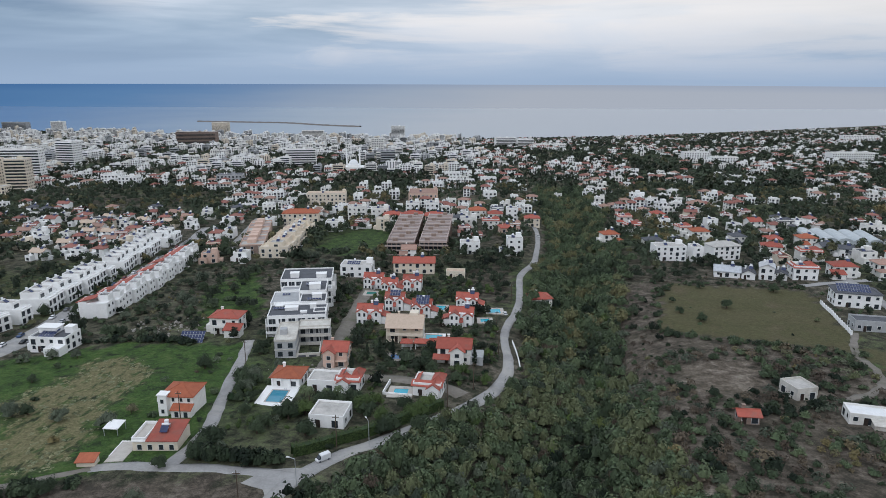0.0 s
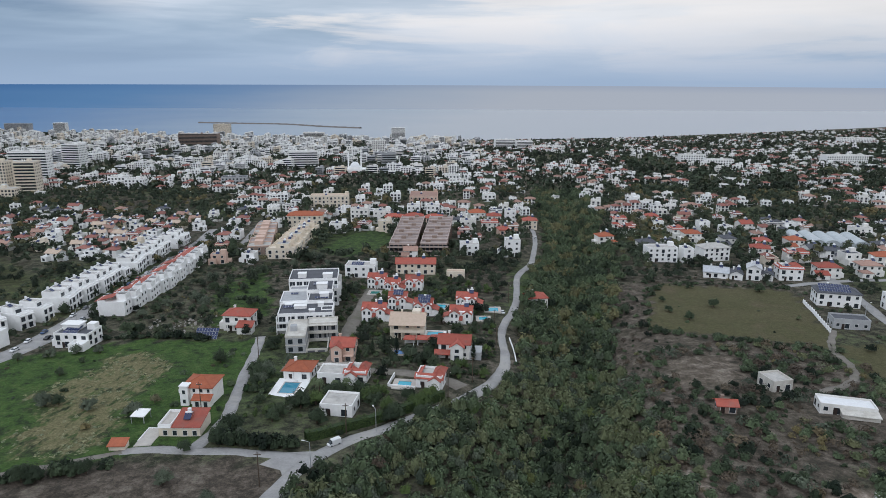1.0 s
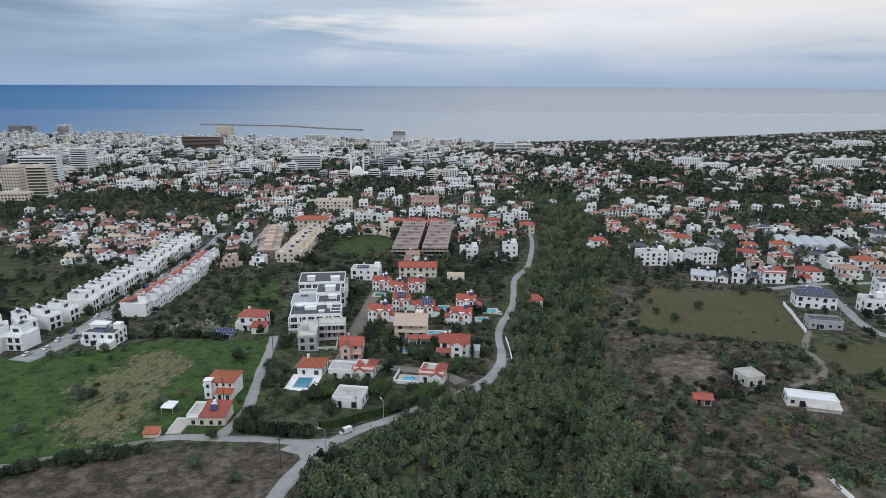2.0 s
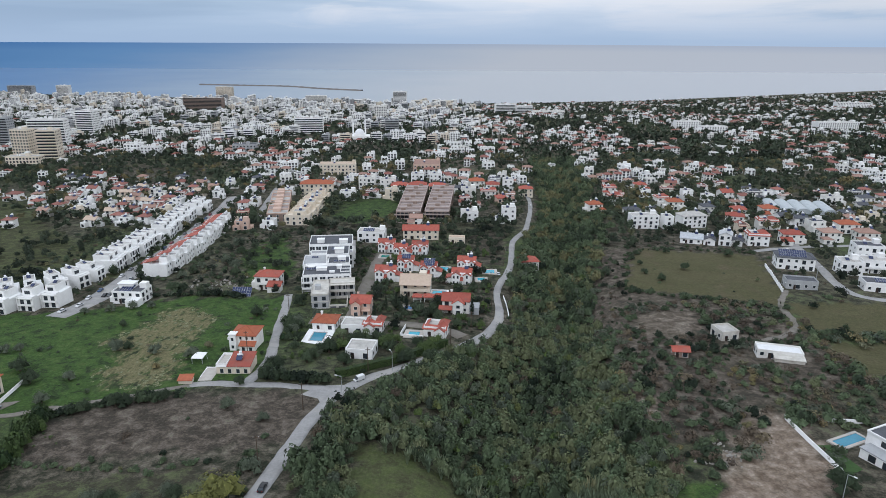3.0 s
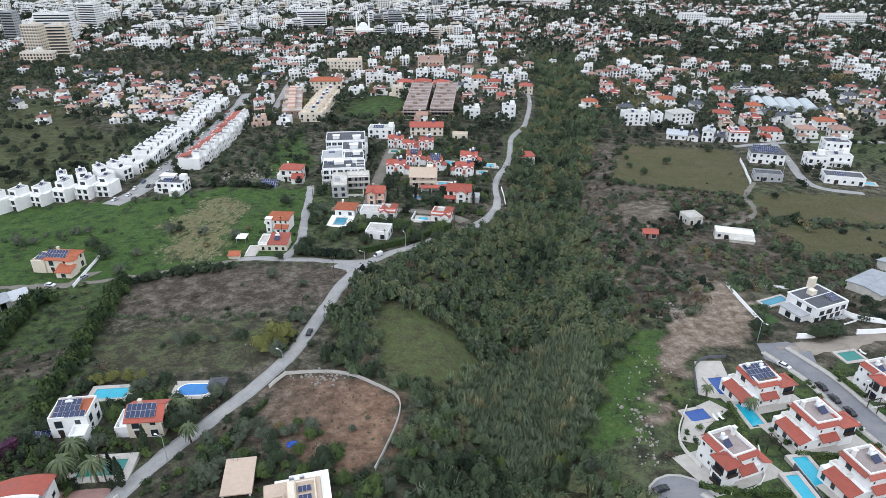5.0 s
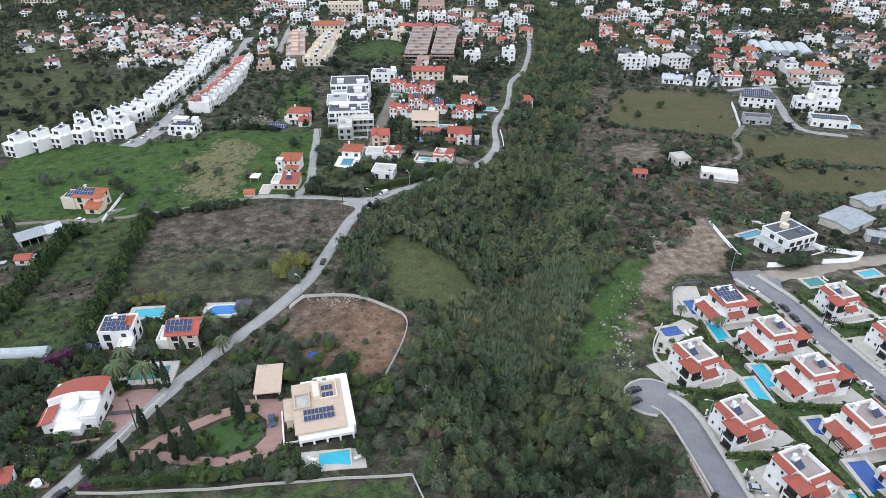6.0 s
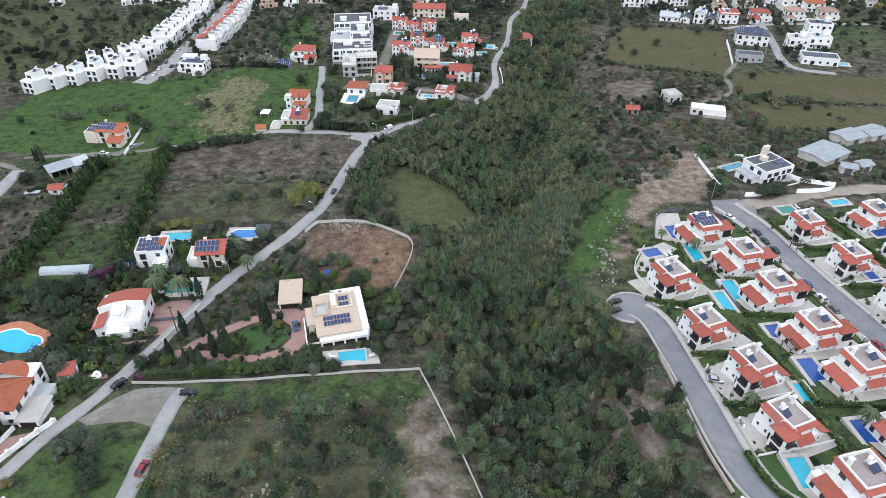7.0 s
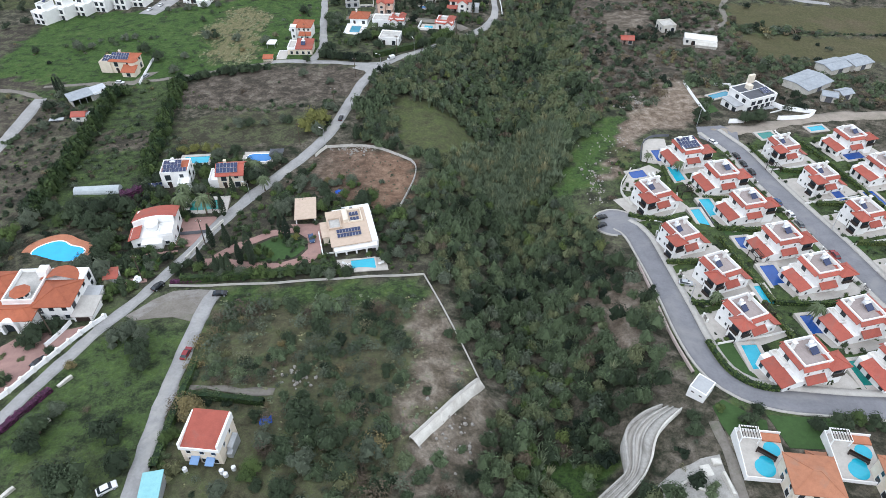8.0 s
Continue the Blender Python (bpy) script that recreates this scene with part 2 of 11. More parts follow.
def mesh_np(name, verts, quads, material, tint=None):
    """A large mesh of faces with three or four corners each, from arrays; tint: a value for each vertex."""
    me = bpy.data.meshes.new(name)
    verts, quads = np.asarray(verts, np.float32), np.asarray(quads, np.int32)
    me.vertices.add(len(verts))
    me.vertices.foreach_set("co", verts.ravel())
    me.loops.add(quads.size)
    me.loops.foreach_set("vertex_index", quads.ravel())
    me.polygons.add(len(quads))
    me.polygons.foreach_set("loop_start", np.arange(0, quads.size, quads.shape[1], dtype=np.int32))
    me.polygons.foreach_set("loop_total", np.full(len(quads), quads.shape[1], np.int32))
    me.update(calc_edges=True)
    me.materials.append(material)
    if tint is not None:
        a = me.attributes.new("tint", "FLOAT", "POINT")
        a.data.foreach_set("value", np.asarray(tint, np.float32))
    return me


# ---- the land: a slope to the sea with a wooded ravine
SLOPE_Y = [-600, -200, -100, -50, -25, 0, 25, 50, 100, 150, 200, 250, 490, 1080, 1900, 2060, 2400]
SLOPE_Z = [165, 124, 113, 106.5, 102.5, 98.7, 95.7, 93.2, 89.8, 86.5, 83.2, 81, 72, 51, 5, -3, -20]
FINE_Y = np.arange(-600, 2401, 5.0)
KERNEL = np.exp(-0.5 * (np.arange(-40, 41) / 6.0) ** 2)
FINE_Z = np.convolve(np.pad(np.interp(FINE_Y, SLOPE_Y, SLOPE_Z), 40, mode="edge"), KERNEL / KERNEL.sum(), "valid")
RAVINE = [(13, -400), (16, -120), (19, -60), (20, 0), (15, 45), (16, 95), (28, 140), (46, 190), (54, 250), (66, 320), (82, 410), (98, 520), (112, 700)]


def ravine_x(y):
    return np.interp(y, [p[1] for p in RAVINE], [p[0] for p in RAVINE])


def shore_y(x):
    return np.interp(x, [-3000, -1200, -400, 0, 600, 1500, 2600, 4000], [2500, 2150, 2010, 1930, 2070, 2480, 3000, 3300])


def slope_z(x, y):
    far = np.maximum(y - 1100.0, 0.0)
    return np.interp(np.minimum(y, 1100.0) + far * 850.0 / (shore_y(x) - 1100.0), FINE_Y, FINE_Z)


def ground_z(x, y):
    x, y = np.asarray(x, float), np.asarray(y, float)
    z = slope_z(x, y)
    wide = np.interp(y, [-400, -60, 0, 45, 90, 150, 250, 420, 700], [22, 20, 15, 15, 20, 22, 22, 20, 16])
    deep = np.interp(y, [-400, -20, 60, 150, 260, 420, 700], [9, 9, 12, 12, 11, 8, 0])
    z = z - deep * np.exp(-((x - ravine_x(y)) / wide) ** 2 * 1.6)
    return z + 0.25 * np.sin(x * 0.11 + 1.3) * np.cos(y * 0.09) + 0.12 * np.sin(x * 0.37 + y * 0.21)


def gz(x, y):
    return float(ground_z(x, y))


def inside(poly, x, y):
    hit = np.zeros(np.shape(x), bool)
    for (x0, y0), (x1, y1) in zip(poly, poly[1:] + poly[:1]):
        if y0 != y1:
            hit ^= ((y0 > y) != (y1 > y)) & (x < (x1 - x0) * (y - y0) / (y1 - y0) + x0)
    return hit


GREEN1 = [(-193, 184), (-144, 190), (-109, 209), (-67, 210), (-64, 189), (-58, 130), (-78, 126), (-102, 112), (-139, 101), (-190, 110)]
DRY1 = [(-113, 197), (-96, 197), (-86, 180), (-87, 158), (-84, 142), (-84, 126), (-99, 122), (-110, 132), (-107, 145), (-122, 160), (-116, 172), (-112, 182)]
BROWN1 = [(-100, 111), (-76, 122), (-40, 122), (-34, 113), (-40, 95), (-101, 83), (-106, 105)]
FIELD2 = [(-99, 75), (-59, 83), (-47, 79), (-50, 57), (-95, 51)]
LEFT_GREEN = [(-162, 98), (-119, 106), (-110, 117), (-99, 68), (-92, 35), (-106, 5), (-150, 20)]
LEFT_SOIL = [(-168, 92), (-131, 84), (-128, 66), (-121, 16), (-150, -10), (-180, 20)]
WEST_BROWN = [(-250, 175), (-178, 166), (-168, 148), (-160, 128), (-158, 98), (-200, 90), (-260, 110)]
LEFT_SOIL2 = [(-122, 62), (-103, 64), (-101, 52), (-119, 50)]
RED_PLOT = [(-41, 56), (-26, 54), (-12, 45), (-16, 18), (-29, 17), (-51, 34)]
CLEARING = [(-22, 96), (-4, 89), (9, 76), (7, 59), (-2, 49), (-17, 52), (-21, 69)]
DIRT_R = [(47, 37), (54, 58), (56, 68), (66, 80), (80, 94), (86, 106), (93, 108), (92, 86), (84, 74), (65, 67), (60, 54), (52, 36)]
SLOPE_R = [(30, 30), (37, 46), (48, 68), (60, 82), (63, 77), (54, 60), (48, 48), (40, 28)]
OLIVE1 = [(79, 227), (102, 291), (163, 282), (147, 220), (137, 204)]
OLIVE2 = [(143, 209), (260, 198), (260, 160), (177, 168), (137, 173), (132, 177)]
OLIVE3 = [(133, 164), (250, 158), (250, 125), (156, 134), (129, 136)]
SCRUB_DIRT = [(-11.4, -18), (-5.9, -21.7), (-2.8, -32.1), (0.7, -42.5), (2.6, -46.2), (-2.7, -53.4), (-7, -56.8), (-9.2, -62.3), (-13.5, -60.8), (-12.3, -51.8), (-7.5, -42.6), (-11.4, -32.3)]
SCRUB_PLOT = [(-56, -20), (-9, -15), (4, -46), (-9, -66), (-14, -80), (-54, -80)]
SCRUB_BANK = [(5.1, -50.7), (8.7, -54.9), (8.2, -61.3), (2.4, -69), (-6, -76), (-13, -79), (-8, -66)]
RAVINE_ROCK = [(31, -40), (38, -40), (46, -30), (46, -16), (40, -12), (33, -18)]
RAMP_BANK = [(17, -62), (29, -62), (30, -70), (18, -79), (8, -79)]
LANE_SPOT = [(-61.9, -63.5), (-58.3, -61.5), (-57.4, -65.3), (-59.5, -66.3)]
SCRUB_GREEN = [(-58, -20), (-9, -16), (-8, -24), (-55, -27)]
LEFT_LOW = [(-78, -39), (-60, -31), (-57, -57), (-58, -68), (-76, -68), (-77, -77), (-85, -63)]
RIGHT_DIRT = [(75, 193), (101, 197), (90, 169), (72, 169)]
RIGHT_DIRT2 = [(83, 117), (96, 109), (92, 88), (67, 69), (62, 81)]
FAR_GREEN = [(-73, 366), (-67, 409), (-40, 429), (-32, 383), (-57, 344)]
MID_GREEN = [(-108, 280), (-92, 318), (-70, 241), (-89, 224)]
DARK_FIELD = [(2, 301), (30, 336), (36, 329), (28, 263), (7, 253)]
ESTATE = [(52, 56), (80, 58), (140, 70), (150, -60), (58, -60), (47, -45), (50, 15)]
GARDENS = [(-66, 10), (-52, 34), (-40, 18), (-12, 14), (-9, -13), (-66, -18)]
VILLA_GARDENS = [(-97, 18), (-92, 52), (-54, 51), (-62, 12), (-72, -22), (-98, -24)]
LEFT_GROVE = [(-330, 430), (-150, 240), (-175, 205), (-300, 160), (-400, 300)]
EAST_BELT = [(50, 96), (72, 100), (92, 118), (132, 136), (132, 204), (80, 224), (103, 294), (82, 292), (62, 225), (50, 150)]
EAST_CUT = [(54, 106), (61, 110), (60, 124), (54, 122)]
LAND_ZONES = [  # polygon, grass, bare soil, pale or red
    (EAST_BELT, 0.16, 0.9, 0.14), (EAST_CUT, 0.0, 1.0, 0.6), (LEFT_GREEN, 0.58, 0.4, 0.0), (LEFT_SOIL, 0.34, 0.9, 0.12), (WEST_BROWN, 0.36, 0.95, 0.05), (LEFT_SOIL2, 0.3, 0.8, 0.15), (GREEN1, 0.78, 0.35, 0.0), (DRY1, 0.62, 0.35, 0.0),
    (BROWN1, 0.16, 1.0, 0.13), (FIELD2, 0.45, 0.7, 0.06), (RED_PLOT, 0.05, 1.0, 0.1), (CLEARING, 0.66, 0.45, 0.16), (DIRT_R, 0.1, 1.0, 0.5),
    (SLOPE_R, 0.76, 0.32, 0.14), (OLIVE1, 0.40, 0.75, 0.05), (OLIVE2, 0.42, 0.75, 0.0), (OLIVE3, 0.40, 0.75, 0.0), (SCRUB_PLOT, 0.5, 0.5, 0.20), (SCRUB_DIRT, 0.2, 0.85, 0.40), (SCRUB_BANK, 0.1, 0.85, 0.35), (LANE_SPOT, 0.0, 1.0, 0.5), (RAVINE_ROCK, 0.1, 0.9, 0.5), (RAMP_BANK, 0.75, 0.2, 0.05),
    (SCRUB_GREEN, 0.62, 0.2, 0.0), (LEFT_LOW, 0.66, 0.3, 0.12), (RIGHT_DIRT, 0.1, 0.9, 0.3), (RIGHT_DIRT2, 0.1, 0.9, 0.65), (FAR_GREEN, 0.66, 0.2, 0.0),
    (MID_GREEN, 0.7, 0.2, 0.0), (DARK_FIELD, 0.3, 0.7, 0.1), (ESTATE, 0.62, 0.3, 0.1), (GARDENS, 0.34, 0.8, 0.0), (LEFT_GROVE, 0.52, 0.3, 0.04), (VILLA_GARDENS, 0.36, 0.8, 0.0)]


def spaced(lo, near0, near1, hi, step, grow):
    up, s = [near1], step
    while up[-1] < hi:
        s = min(s * grow, 70)
        up.append(up[-1] + s)
    down, s = [near0], step
    while down[-1] > lo:
        s = min(s * grow, 70)
        down.append(down[-1] - s)
    return np.concatenate([down[:0:-1], np.arange(near0, near1, step), up])


def build_ground():
    xs, ys = spaced(-4500, -170, 170, 4500, 2.7, 1.055), spaced(-900, -90, 260, 2700, 2.7, 1.045)
    X, Y = np.meshgrid(xs, ys)
    Z = ground_z(X, Y)
    n, m = X.shape
    at = np.arange(n * m).reshape(n, m)
    quads = np.stack([at[:-1, :-1], at[:-1, 1:], at[1:, 1:], at[1:, :-1]], -1).reshape(-1, 4)
    mat = bpy.data.materials.new("mixed_ground")
    me = mesh_np("ground", np.stack([X, Y, Z], -1).reshape(-1, 3), quads, mat)
    me.polygons.foreach_set("use_smooth", [True] * len(me.polygons))
    # what covers the ground: grass, bare soil, pale stony soil
    rng = np.random.default_rng(3)
    jx = X + 1.6 * np.sin(Y * 0.61 + X * 0.23) + rng.normal(0, 0.6, X.shape)
    jy = Y + 1.6 * np.sin(X * 0.53 - Y * 0.31) + rng.normal(0, 0.6, X.shape)
    cover = np.zeros((n, m, 4))
    cover[..., 0] = 0.35 + 0.25 * np.sin(X * 0.031 + 0.5) * np.sin(Y * 0.027)
    cover[..., 1] = np.where(X > ravine_x(Y) + 20, 0.45, 0.3)
    cover[..., 2] = 0.12
    cover[..., 3] = 0
    cover[Y > 560, 1], cover[Y > 560, 2] = 0.5, 0.2
    for poly, grass, soil, pale in LAND_ZONES:
        hit = inside(poly, jx, jy)
        cover[hit, 0], cover[hit, 1], cover[hit, 2] = grass, soil, pale
        cover[hit, 3] = 0.85 if poly in (OLIVE1, OLIVE2, OLIVE3) else 0.35 if poly in (SCRUB_PLOT, LEFT_GROVE) else 0.45 if poly is CLEARING else 0.12 if poly is FIELD2 else 0
    a = me.attributes.new("cover", "FLOAT_COLOR", "POINT")
    a.data.foreach_set("color", cover.astype(np.float32).ravel())
    r = me.attributes.new("red_earth", "FLOAT", "POINT")
    r.data.foreach_set("value", (inside(RED_PLOT, jx, jy) * np.interp(jx, [-46, -34, -18], [0.15, 0.45, 0.85]) + inside(DIRT_R, jx, jy) * 0.15).astype(np.float32).ravel())
    dry = me.attributes.new("straw", "FLOAT", "POINT")
    wide = sum(inside(DRY1, jx + dx, jy + dy).astype(float) for dx in (-3, 0, 3) for dy in (-3, 0, 3)) / 9
    dry.data.foreach_set("value", wide.astype(np.float32).ravel())
    mat.use_nodes = True
    t = mat.node_tree
    p = t.nodes["Principled BSDF"]
    where = t.nodes.new("ShaderNodeNewGeometry").outputs["Position"]
    att = t.nodes.new("ShaderNodeAttribute")
    att.attribute_name = "cover"
    split = t.nodes.new("ShaderNodeSeparateColor")
    link(t, att.outputs["Color"], split.inputs[0])
    n_big, n_mid, n_fine = noise_tex(t, where, 0.035, 5, 0.6), noise_tex(t, where, 0.22, 6, 0.65, 0.3), noise_tex(t, where, 1.6, 5, 0.7)
    scrub = ramp(t, n_mid, [(0.34, (0.018, 0.026, 0.015)), (0.52, (0.037, 0.042, 0.028)), (0.70, (0.076, 0.072, 0.054))])
    grass = ramp(t, math_node(t, "MULTIPLY_ADD", n_fine, 0.45, math_node(t, "MULTIPLY", n_mid, 0.55)),
                 [(0.36, (0.022, 0.046, 0.015)), (0.50, (0.046, 0.092, 0.024)), (0.64, (0.086, 0.112, 0.042))])
    soil = ramp(t, math_node(t, "MULTIPLY_ADD", n_fine, 0.4, math_node(t, "MULTIPLY", n_big, 0.6)),
                [(0.34, (0.037, 0.032, 0.026)), (0.50, (0.060, 0.051, 0.042)), (0.66, (0.048, 0.047, 0.033))])
    pale = ramp(t, n_mid, [(0.35, (0.20, 0.148, 0.108)), (0.50, (0.29, 0.235, 0.185)), (0.66, (0.40, 0.345, 0.29))])
    wob = math_node(t, "MULTIPLY_ADD", n_mid, 1.3, math_node(t, "MULTIPLY_ADD", n_fine, 0.7, -1.0))
    col = blend(t, math_node(t, "ADD", split.outputs[1], math_node(t, "MULTIPLY", wob, 0.9), clamp=True), scrub, soil)
    col = blend(t, math_node(t, "MULTIPLY_ADD", wob, 0.9, split.outputs[2], clamp=True), col, pale)
    green = math_node(t, "MULTIPLY_ADD", math_node(t, "ADD", split.outputs[0], math_node(t, "MULTIPLY", wob, 1.2)), 2.2, -0.8, clamp=True)
    col = blend(t, green, col, grass)
    stubble = ramp(t, n_big, [(0.38, (0.098, 0.089, 0.048)), (0.55, (0.082, 0.080, 0.039)), (0.68, (0.108, 0.090, 0.055))])
    col = blend(t, att.outputs["Alpha"], col, stubble)
    straw = t.nodes.new("ShaderNodeAttribute")
    straw.attribute_name = "straw"
    rows = node(t, "ShaderNodeMapping", Rotation=(0.0, 0.0, radians(-14)), Scale=(0.42, 0.16, 1.0))
    link(t, where, rows.inputs["Vector"])
    tussock = noise_tex(t, rows.outputs[0], 1.0, 4, 0.6, 0.4)
    laid = math_node(t, "MULTIPLY_ADD", math_node(t, "ADD", tussock, math_node(t, "MULTIPLY", straw.outputs["Fac"], 0.42)), 7.0, -5.45, clamp=True)
    col = blend(t, math_node(t, "MULTIPLY", laid, math_node(t, "MULTIPLY", straw.outputs["Fac"], 1.6, clamp=True)), col, ramp(t, n_fine, [(0.35, (0.100, 0.096, 0.050)), (0.62, (0.185, 0.168, 0.092))]))
    red = t.nodes.new("ShaderNodeAttribute")
    red.attribute_name = "red_earth"
    col = blend(t, red.outputs["Fac"], col, ramp(t, n_mid, [(0.35, (0.135, 0.080, 0.054)), (0.60, (0.250, 0.155, 0.106))]))
    clump = noise_tex(t, where, 0.75, 4, 0.75)
    speck = noise_tex(t, where, 4.5, 3, 0.7)
    mottle = math_node(t, "MULTIPLY_ADD", clump, 0.6, math_node(t, "MULTIPLY", speck, 0.4))
    col = blend(t, 1.0, col, ramp(t, mottle, [(0.30, 0.55), (0.50, 1.0), (0.70, 1.55)]), "MULTIPLY")
    link(t, col, p.inputs["Base Color"])
    p.inputs["Roughness"].default_value = 0.95
    p.inputs["Specular IOR Level"].default_value = 0.1
    bp = node(t, "ShaderNodeBump", Strength=0.7, Distance=0.35)
    link(t, math_node(t, "ADD", n_fine, n_mid), bp.inputs["Height"])
    link(t, bp.outputs[0], p.inputs["Normal"])
    tagged(new("ground", me), "sloping coastal land with green fields, bare brown soil and dry scrub", "ground", kind="structure")


def build_sea():
    m = bpy.data.materials.new("sea_water")
    m.use_nodes = True
    t = m.node_tree
    p = t.nodes["Principled BSDF"]
    where = t.nodes.new("ShaderNodeNewGeometry").outputs["Position"]
    split = t.nodes.new("ShaderNodeSeparateXYZ")
    link(t, where, split.inputs[0])
    sheen_noise = noise_tex(t, where, 0.0012, 4, 0.55)
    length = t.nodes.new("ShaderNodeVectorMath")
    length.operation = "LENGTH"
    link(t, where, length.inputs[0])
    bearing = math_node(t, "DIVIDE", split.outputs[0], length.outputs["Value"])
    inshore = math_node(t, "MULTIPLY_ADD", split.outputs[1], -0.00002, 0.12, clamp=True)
    # cloud reflection painted into the base colour: blue westward, paler eastward and inshore
    deep = ramp(t, math_node(t, "ADD", inshore, math_node(t, "MULTIPLY_ADD", sheen_noise, 0.10, math_node(t, "MULTIPLY_ADD", bearing, 0.5, 0.47))),
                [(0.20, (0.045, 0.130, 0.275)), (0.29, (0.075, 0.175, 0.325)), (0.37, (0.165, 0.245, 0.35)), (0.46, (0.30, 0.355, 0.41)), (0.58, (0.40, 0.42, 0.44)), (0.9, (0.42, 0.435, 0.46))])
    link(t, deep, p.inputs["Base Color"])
    p.inputs["Roughness"].default_value = 0.4
    p.inputs["IOR"].default_value = 1.06
    waves = noise_tex(t, where, 0.05, 4, 0.6)
    bp = node(t, "ShaderNodeBump", Strength=0.25, Distance=1.0)
    link(t, waves, bp.inputs["Height"])
    link(t, bp.outputs[0], p.inputs["Normal"])
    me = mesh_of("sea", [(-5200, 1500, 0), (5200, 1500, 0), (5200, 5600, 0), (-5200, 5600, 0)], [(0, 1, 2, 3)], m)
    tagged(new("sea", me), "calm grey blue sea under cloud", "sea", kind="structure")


build_ground()
build_sea()


# ---- roads
def smooth_line(pts, step=3.0):
    p = np.asarray(pts, float)
    for _ in range(2):
        q = np.empty((2 * len(p) - 2, 2))
        q[0::2], q[1::2] = 0.75 * p[:-1] + 0.25 * p[1:], 0.25 * p[:-1] + 0.75 * p[1:]
        p = np.vstack([p[:1], q, p[-1:]])
    d = np.concatenate([[0], np.cumsum(np.hypot(*np.diff(p, axis=0).T))])
    s = np.linspace(0, d[-1], max(2, int(d[-1] / step) + 1))
    return np.stack([np.interp(s, d, p[:, 0]), np.interp(s, d, p[:, 1])], -1)


def sides(line):
    d = np.gradient(line, axis=0)
    d /= np.linalg.norm(d, axis=1)[:, None]
    return np.stack([-d[:, 1], d[:, 0]], -1)


def strip(line, normal, offs, lifts, jitter=0.0, seed=0):
    """A band along a line, with a row of points at each offset to its side, each lifted above the ground."""
    rng = np.random.default_rng(seed)
    rows = []
    for o, h in zip(offs, lifts):
        p = line + normal * (o + rng.normal(0, jitter, len(line)))[:, None]
        mid = ground_z(line[:, 0], line[:, 1])
        z = np.maximum(ground_z(p[:, 0], p[:, 1]), mid - 0.35) + h
        rows.append(np.column_stack([p, z]))
    v = np.stack(rows, 1).reshape(-1, 3)
    k, n = len(offs), len(line)
    at = np.arange(n * k).reshape(n, k)
    f = np.stack([at[:-1, :-1], at[1:, :-1], at[1:, 1:], at[:-1, 1:]], -1).reshape(-1, 4)
    return v, f


ROAD_LINES = []


def road(name, pts, width, material, label, kerb=None, jitter=0.0, lift=0.10, upper=None):
    line = smooth_line(pts)
    nrm = sides(line)
    w = width / 2
    ROAD_LINES.append((line, w))
    if upper:
        w = np.interp(line[:, 1], [-25, 25, 160, 215], [upper / 2, w, w, upper / 2])
    v, f = strip(line, nrm, [-w - 0.15, -w, -w / 2, 0, w / 2, w, w + 0.15], [-0.5, lift, lift + 0.03, lift + 0.04, lift + 0.03, lift, -0.5], jitter, 5)
    ob = tagged(new(name, mesh_np(name, v, f[:, ::-1], material)), label, "road", kind="structure")
    for s, kw in kerb or ():
        e = w + 0.02
        v, f = strip(line, nrm, [s * e, s * (e + 0.01), s * (e + kw), s * (e + kw + 0.02)], [-0.4, lift + 0.16, lift + 0.17, -0.4])
        tagged(new("pavement", mesh_np("pavement", v, f if s < 0 else f[:, ::-1], KERB)), "pale concrete pavement with raised kerb", "pavement", kind="structure")
    return ob


MAIN = [(-100, -110), (-93, -85), (-86.7, -60.6), (-84.3, -53.1), (-79.9, -38.1), (-75.7, -27.2), (-71.9, -16.2), (-68.1, -2.1), (-64.5, 11.9), (-59.9, 25.3),
        (-54.1, 38.0), (-48.2, 50.3), (-43.9, 61.0), (-41.3, 75.2), (-39.1, 90.1), (-36.5, 106.5), (-32.5, 121.1), (-24.9, 132.8), (-14, 141.0), (-3, 150.5),
        (5, 159), (12.3, 169.1), (18.6, 181), (21.7, 194.8), (21.5, 217.6), (23.8, 232.4), (30.4, 253.4), (34.0, 276.9), (36.6, 308.6), (47.8, 336.1), (52.2, 359.1), (61.0, 413.4), (61.7, 450), (58, 520)]
road("main_road", MAIN, 4.1, ASPHALT_OLD, "narrow worn grey asphalt road winding downhill", jitter=0.12, upper=3.0)
road("lane", [(-60.5, 127.9), (-59.0, 133), (-57.6, 140), (-57.9, 148), (-60.2, 162), (-62.4, 177.6), (-64.4, 195.0), (-67.0, 213)], 3.4, ASPHALT_OLD, "narrow grey lane beside the houses", jitter=0.15, lift=0.06)
road("field_lane", [(-31.0, 123.6), (-37, 125.6), (-44.5, 126.8), (-55.9, 127.5), (-68.9, 128.2), (-77.0, 127.4)], 3.4, ASPHALT_OLD, "patched grey lane joining the main road", jitter=0.25, lift=0.07)
road("farm_track", [(-76.0, 127.6), (-84.0, 122.8), (-91.2, 119.2), (-107.5, 112.2), (-130, 104), (-160, 101)], 2.4, TRACK, "bare earth track along the field edge", jitter=0.4, lift=0.05)
road("estate_street", [(46, 10), (49.0, 6.2), (50.0, -5.3), (51.1, -22.7), (51.5, -36.6), (53.0, -46.9), (57.5, -52.3), (63, -54.3), (70.4, -55.3), (90, -56.5), (130, -58)], 5.6, ASPHALT,
     "smooth dark asphalt estate street", kerb=[(-1, 0.5), (1, 1.6)], lift=0.12)
